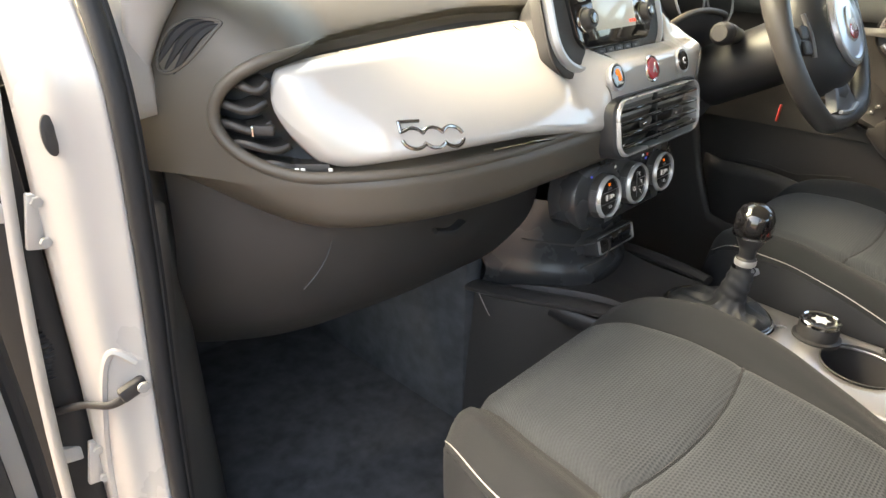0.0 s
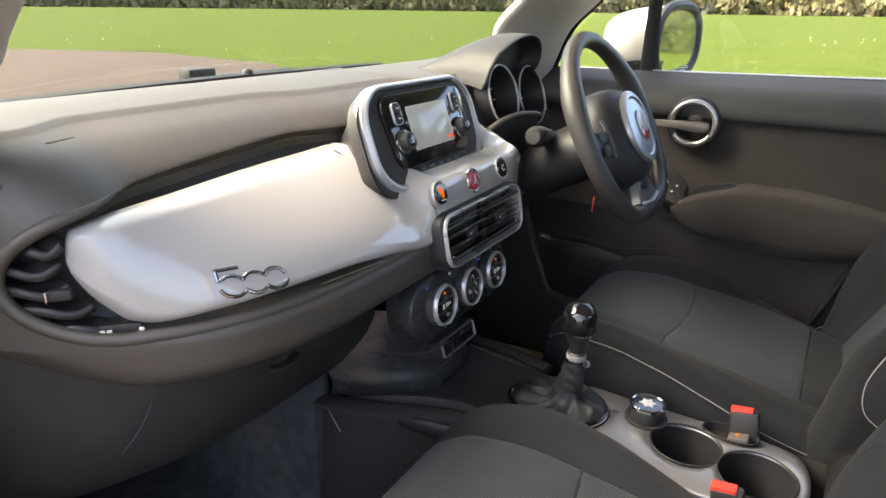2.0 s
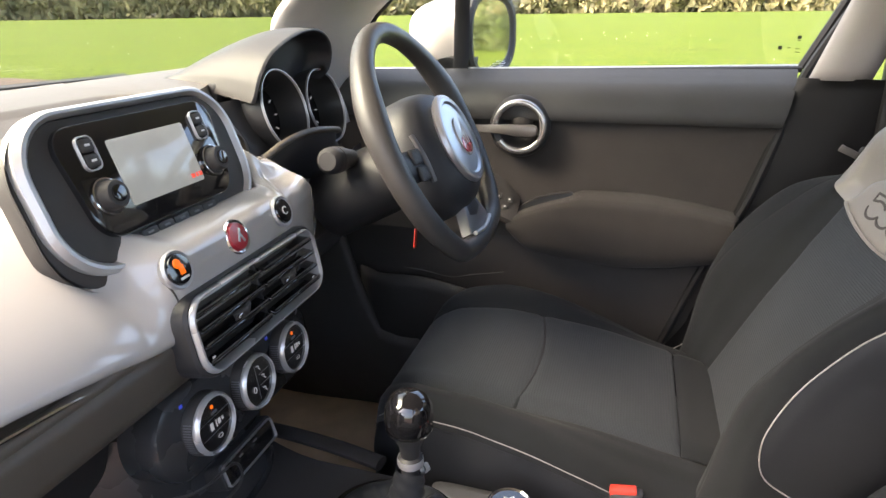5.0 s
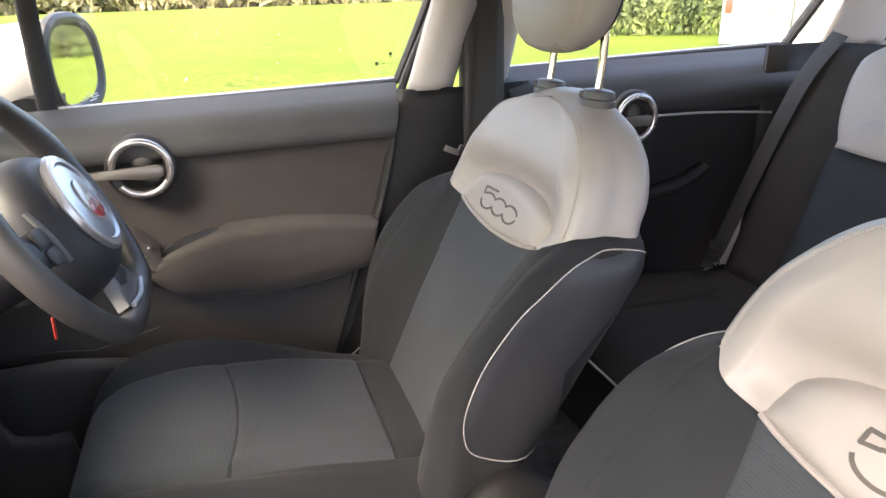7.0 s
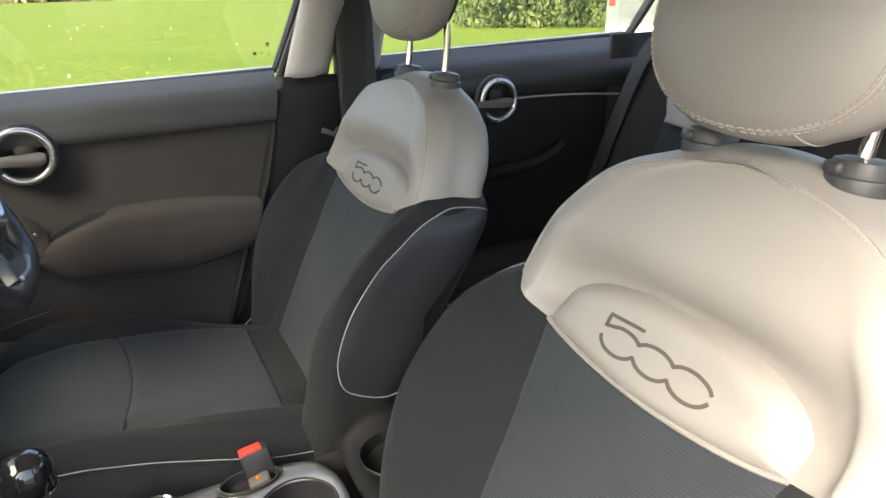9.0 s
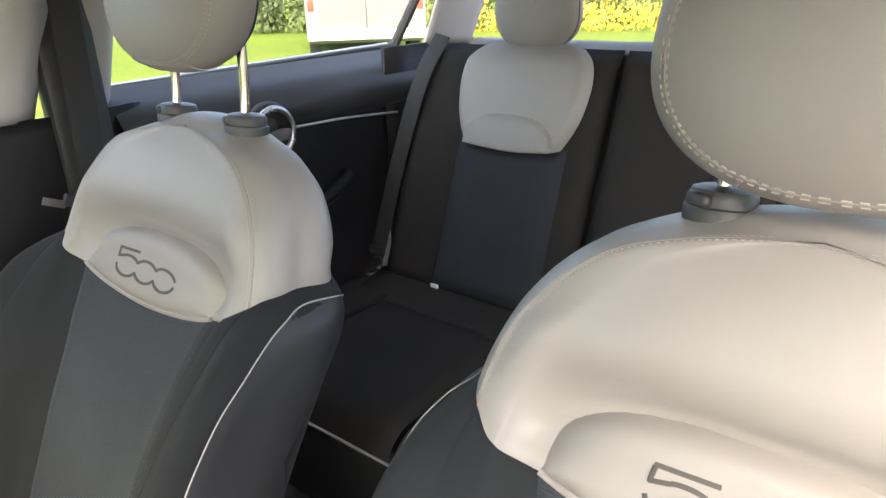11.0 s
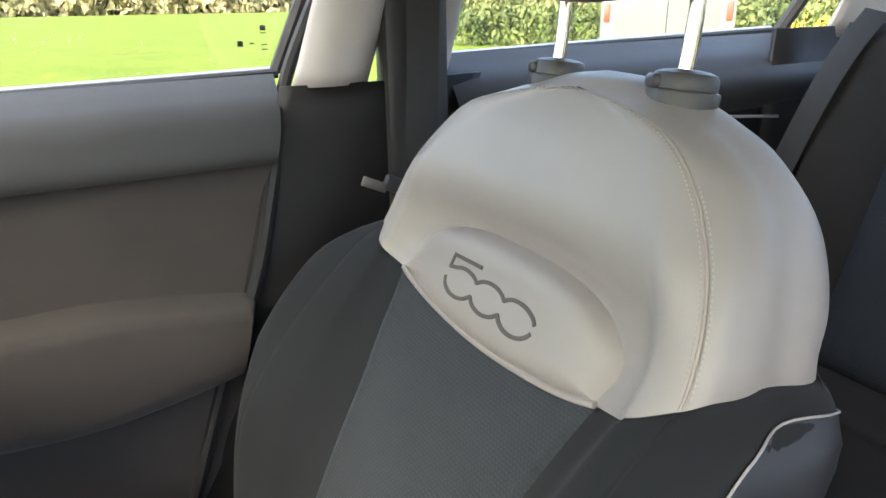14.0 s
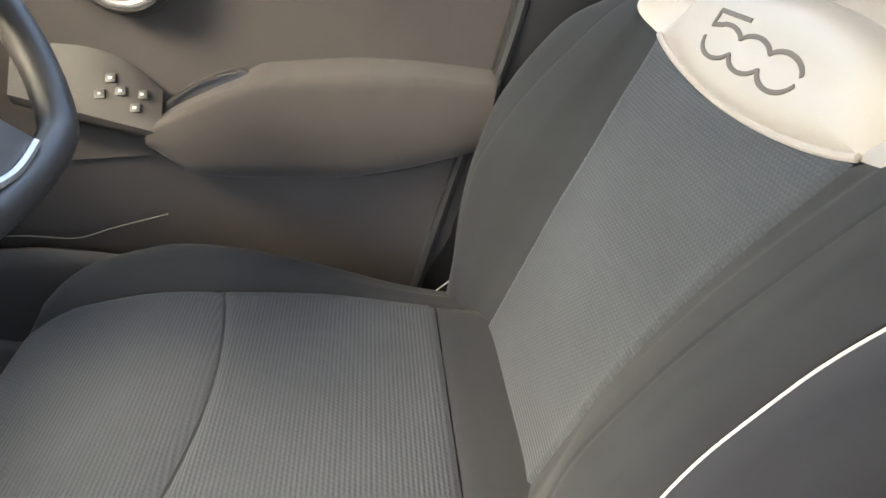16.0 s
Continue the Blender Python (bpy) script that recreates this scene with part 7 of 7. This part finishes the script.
part("housing", grid(mirror_shell, 40, 12, loop=True), PAINT, mir, "white painted housing")
part("bezel", tube([mirror_shell(k / 48, 0.0) + Vector((0, -0.004, 0)) for k in range(48)], 0.013, 0, 8, closed=True), HARD, mir, "dark bezel")
for k, w in enumerate((0.020, 0.045, 0.060)):
    part("bezel_mark", block(MIR @ Matrix.Translation((0.062 - 0.004 * k, -0.0115, -0.066 - 0.005 * k)), w, 0.001, 0.0022, 0.0003), GLYPH, mir, "fine pale printed line")
bm = bmesh.new()
vs = [bm.verts.new(MIR.translation + Matrix.Rotation(radians(-4), 3, "Z") @ (mirror_shell(k / 48, 0.0) - MIR.translation) * 0.91) for k in range(48)]
bm.faces.new(vs)
part("mirror_glass", bm, MIRROR, mir, "mirror glass", smooth=False)
part("foot", tube([(0.84, -0.02, 1.055), (0.90, -0.03, 1.06), (0.95, -0.03, 1.075)], 0.03, 10, 10, flat=(0.02, 0.04)), BLACK, mir)

# ---- outside ----
def meadow_material():
    m = bpy.data.materials.new("mown_grass")
    m.use_nodes = True
    n, l = m.node_tree.nodes, m.node_tree.links
    b = n["Principled BSDF"]
    b.inputs["Roughness"].default_value = 0.95
    b.inputs["Specular IOR Level"].default_value = 0.1
    tc = n.new("ShaderNodeTexCoord")
    a, c = n.new("ShaderNodeTexNoise"), n.new("ShaderNodeTexNoise")
    a.inputs["Scale"].default_value, a.inputs["Detail"].default_value = 0.22, 9
    a.inputs["Roughness"].default_value = 0.68
    c.inputs["Scale"].default_value, c.inputs["Detail"].default_value = 6.0, 6
    add = n.new("ShaderNodeMath")
    add.operation = "ADD"
    ramp = n.new("ShaderNodeValToRGB")
    ramp.color_ramp.elements[0].position, ramp.color_ramp.elements[0].color = 0.75, (0.034, 0.061, 0.008, 1)
    ramp.color_ramp.elements[1].position, ramp.color_ramp.elements[1].color = 1.25, (0.122, 0.148, 0.021, 1)
    e = ramp.color_ramp.elements.new(1.0)
    e.color = (0.070, 0.103, 0.012, 1)
    half = n.new("ShaderNodeMath")
    half.operation = "MULTIPLY"
    half.inputs[1].default_value = 1.0
    for t in (a, c):
        l.new(tc.outputs["Object"], t.inputs["Vector"])
    l.new(a.outputs["Fac"], add.inputs[0]), l.new(c.outputs["Fac"], add.inputs[1])
    l.new(add.outputs[0], half.inputs[0])
    l.new(half.outputs[0], ramp.inputs[0])
    l.new(ramp.outputs[0], b.inputs["Base Color"])
    bp = n.new("ShaderNodeBump")
    bp.inputs["Strength"].default_value, bp.inputs["Distance"].default_value = 0.8, 0.08
    l.new(c.outputs["Fac"], bp.inputs["Height"]), l.new(bp.outputs[0], b.inputs["Normal"])
    return m


GRASS = meadow_material()
ROAD = material("red_paving", (0.085, 0.050, 0.038), 0.9, bump=0.6, bscale=80, var=0.2, vscale=1.5)
solo("ground", grid(lambda u, v: (-700 + 1400 * u, -700 + 1400 * v, 0.0), 40, 40), GRASS, "mown green meadow reaching to the hedge", "grass", kind="structure", smooth=False)
bm = bmesh.new()
bm.faces.new([bm.verts.new(p) for p in ((-30, -14, 0.012), (1.9, -14, 0.012), (2.2, 2, 0.012), (9.7, 10.2, 0.012), (10.4, 15.5, 0.012), (8.8, 19.4, 0.012), (-30, 24, 0.012))])
solo("pavement", bm, ROAD, "reddish brown tarmac drive round the car", "drive", kind="structure", smooth=False, thick=0.03)

LEAF = material("hedge_leaves", (0.05, 0.085, 0.02), 0.8, var=0.5, vscale=0.8, col2=(0.11, 0.13, 0.04))
HEDGE = material("hedge_twigs", (0.14, 0.145, 0.055), 0.85, var=0.45, vscale=0.12, col2=(0.26, 0.22, 0.11))
YELLOW = material("yellow_flowers", (0.5, 0.36, 0.03), 0.8, var=0.3, vscale=2)


def leafy(name, places, size, count, mat, label, category, seed, width, height):
    """Clumps of small leaves along places."""
    rnd = random.Random(seed)
    verts, faces = [], []
    for px, py in places:
        for _ in range(count):
            a = rnd.uniform(0, 2 * math.pi)
            r = width * math.sqrt(rnd.random())
            h = height * rnd.random() ** 0.8 * (1 - 0.4 * (r / width) ** 2) * rnd.uniform(0.6, 1.1)
            c = Vector((px + r * math.cos(a), py + r * math.sin(a), h))
            e = Euler((rnd.uniform(0, 6), rnd.uniform(0, 6), rnd.uniform(0, 6))).to_matrix()
            s = size * rnd.uniform(0.6, 1.4)
            k = len(verts)
            verts += [tuple(c + e @ Vector(q) * s) for q in ((-1, 0, 0), (0, -0.5, 0.1), (1, 0, 0), (0, 0.5, 0.1))]
            faces.append((k, k + 1, k + 2, k + 3))
    me = bpy.data.meshes.new(name)
    me.from_pydata(verts, [], faces)
    me.materials.append(mat)
    return tagged(new(name, me), label, category, kind="stuff")


far = [(300 * math.cos(a), 300 * math.sin(a)) for a in np.linspace(radians(-80), radians(100), 110)]
leafy("hedge", far, 1.7, 480, HEDGE, "tall rough hedge at the edge of the meadow", "hedge", 3, 7.0, 16.0)
leafy("flower_bush", [(6.5 + 0.9 * k, -22 + 0.8 * k) for k in range(14)], 0.10, 700, LEAF, "green garden shrubs behind the car", "shrub", 5, 1.0, 1.9)
leafy("yellow_flowers", [(5.6 + 0.55 * k, -18.6 + 0.3 * k) for k in range(9)], 0.055, 240, YELLOW, "yellow flowering border behind the car", "flowers", 6, 0.7, 0.9)
leafy("shrub", [(46 * math.cos(radians(-33 - k)), 46 * math.sin(radians(-33 - k))) for k in range(9)], 0.18, 500, LEAF, "dark green bushes across the meadow", "shrub", 7, 1.2, 1.0)
DAISY = material("daisy_white", (0.75, 0.75, 0.70), 0.8)
rnd = random.Random(9)
leafy("daisies", [(rnd.uniform(11, 40), rnd.uniform(-4, 45)) for _ in range(90)], 0.030, 1, DAISY, "scattered white daisies in the grass", "flowers", 8, 0.1, 0.10)
SILVER = material("silver_paint", (0.12, 0.13, 0.122), 0.35, coat=0.5, var=0.08, vscale=2)
SLATE = material("grey_green_paint", (0.16, 0.20, 0.18), 0.4, coat=0.4, var=0.08, vscale=2)
BLUE_GREY = material("blue_grey_paint", (0.20, 0.25, 0.31), 0.3, coat=0.8, var=0.05, vscale=2)
BRICK = material("red_brick", (0.30, 0.15, 0.10), 0.9, var=0.25, vscale=3)
TYRE = material("tyre_rubber", (0.02, 0.02, 0.02), 0.8)
DARK_GLASS = material("dark_glass", (0.02, 0.025, 0.025), 0.08, coat=1.0)


def parked(name, m, size, mat, label, category, van):
    """A parked vehicle seen from afar: its tail at m, which looks out of the tail."""
    v = thing(name, m.translation, label, category)
    w, h, l = size

    def put(bm):
        bm.transform(m)
        return bm
    if van:
        part("body", put(box(-w / 2, w / 2, -l, 0, 0.32, h, 0.10, 4)), mat, v, "pale grey bodywork")
        for s in (-1, 1):
            part("corner_panel", put(box(s * w / 2 - s * 0.22 if s > 0 else -w / 2 - 0.005, s * w / 2 + 0.005 if s > 0 else -w / 2 + 0.22, -0.10, 0.012, 0.40, h - 0.15, 0.02)), SLATE, v, "grey-green corner")
            part("tail_light", put(box(s * (w / 2 - 0.09) - 0.055, s * (w / 2 - 0.09) + 0.055, -0.02, 0.03, 0.85, 1.15, 0.02)), RED, v, "red tail light")
            part("light_lens", put(box(s * (w / 2 - 0.09) - 0.05, s * (w / 2 - 0.09) + 0.05, -0.02, 0.032, 1.15, 1.28, 0.02)), GLYPH, v, "pale light lens")
            part("rear_window", put(box(s * 0.38 - 0.30, s * 0.38 + 0.30, -0.02, 0.008, 1.25, 1.75, 0.03)), DARK_GLASS, v)
        part("door_joint", put(box(-0.008, 0.008, -0.02, 0.004, 0.45, h - 0.2, 0)), TYRE, v)
        part("bumper", put(box(-w / 2, w / 2, -0.12, 0.10, 0.38, 0.55, 0.04)), GLYPH, v, "pale bumper")
    else:
        def hull(u, t):
            a = math.pi * u
            y = -l + l * t
            hh = curve_at(t, (0, 0.1, 0.3, 0.5, 0.7, 0.8, 0.97, 1.0), (0.80, 0.95, 1.45, h, 1.42, 0.98, 0.86, 0.60))
            return m @ Vector((-w / 2 * math.copysign(abs(math.cos(a)) ** 0.35, math.cos(a)) * (1 - 0.10 * max(0, hh - 0.9)), y, 0.28 + (hh - 0.28) * math.sin(a) ** 0.4))
        part("body", grid(hull, 28, 30), mat, v)
        part("windscreen", put(tube([(-0.55, -l * 0.235, 1.06), (0.55, -l * 0.235, 1.06)], 0.1, 0, 8, flat=(0.02, 0.22), up=(0, 0.6, 1))), DARK_GLASS, v)
        part("bonnet_edge", put(tube([(-0.7, -0.15, 0.905), (0, -0.05, 0.925), (0.7, -0.15, 0.905)], 0.012, 16, 6)), SATIN, v)
    for s in (-1, 1):
        for y in (-0.8, -l + 0.85):
            mm = m @ axes((s * (w / 2 - 0.08), y, 0.31), (s, 0, 0))
            t = part("wheel", lathe([(0.0, 0.0), (0.19, 0.02), (0.21, 0.06), (0.31, 0.06), (0.31, -0.14)], mm, 24), TYRE, v)
            part("rim", lathe([(0.0, 0.03), (0.17, 0.05), (0.20, 0.062)], mm, 20), SATIN, t)
    return v


parked("parked_van", Matrix.Translation((7.75, -9.0, 0)) @ Matrix.Rotation(radians(48), 4, "Z"), (2.05, 2.2, 4.6), SILVER, "pale grey van with red tail lights parked on the grass", "van", True)
parked("parked_car", Matrix.Translation((-0.55, -7.0, 0)), (1.75, 1.5, 4.2), BLUE_GREY, "blue-grey car parked behind", "car", False)
house = thing("brick_house", (3.0, -60, 0), "far red brick house with a dark roof", "house")
part("wall", box(-6, 9, -66, -58, 0, 4.6, 0.02), BRICK, house)
part("roof", grid(lambda u, v: (-6.5 + 16 * u, -66.5 + 9 * v, 4.5 + 2.6 * (1 - abs(2 * v - 1))), 4, 6), TYRE, house)
for x in (-4, -0.5, 3, 6.5):
    w = part("window", box(x - 0.6, x + 0.6, -58.05, -57.96, 1.0, 2.3, 0.02), GLYPH, house, "white framed window")
    part("pane", box(x - 0.5, x + 0.5, -57.97, -57.94, 1.1, 2.2, 0.01), DARK_GLASS, w)
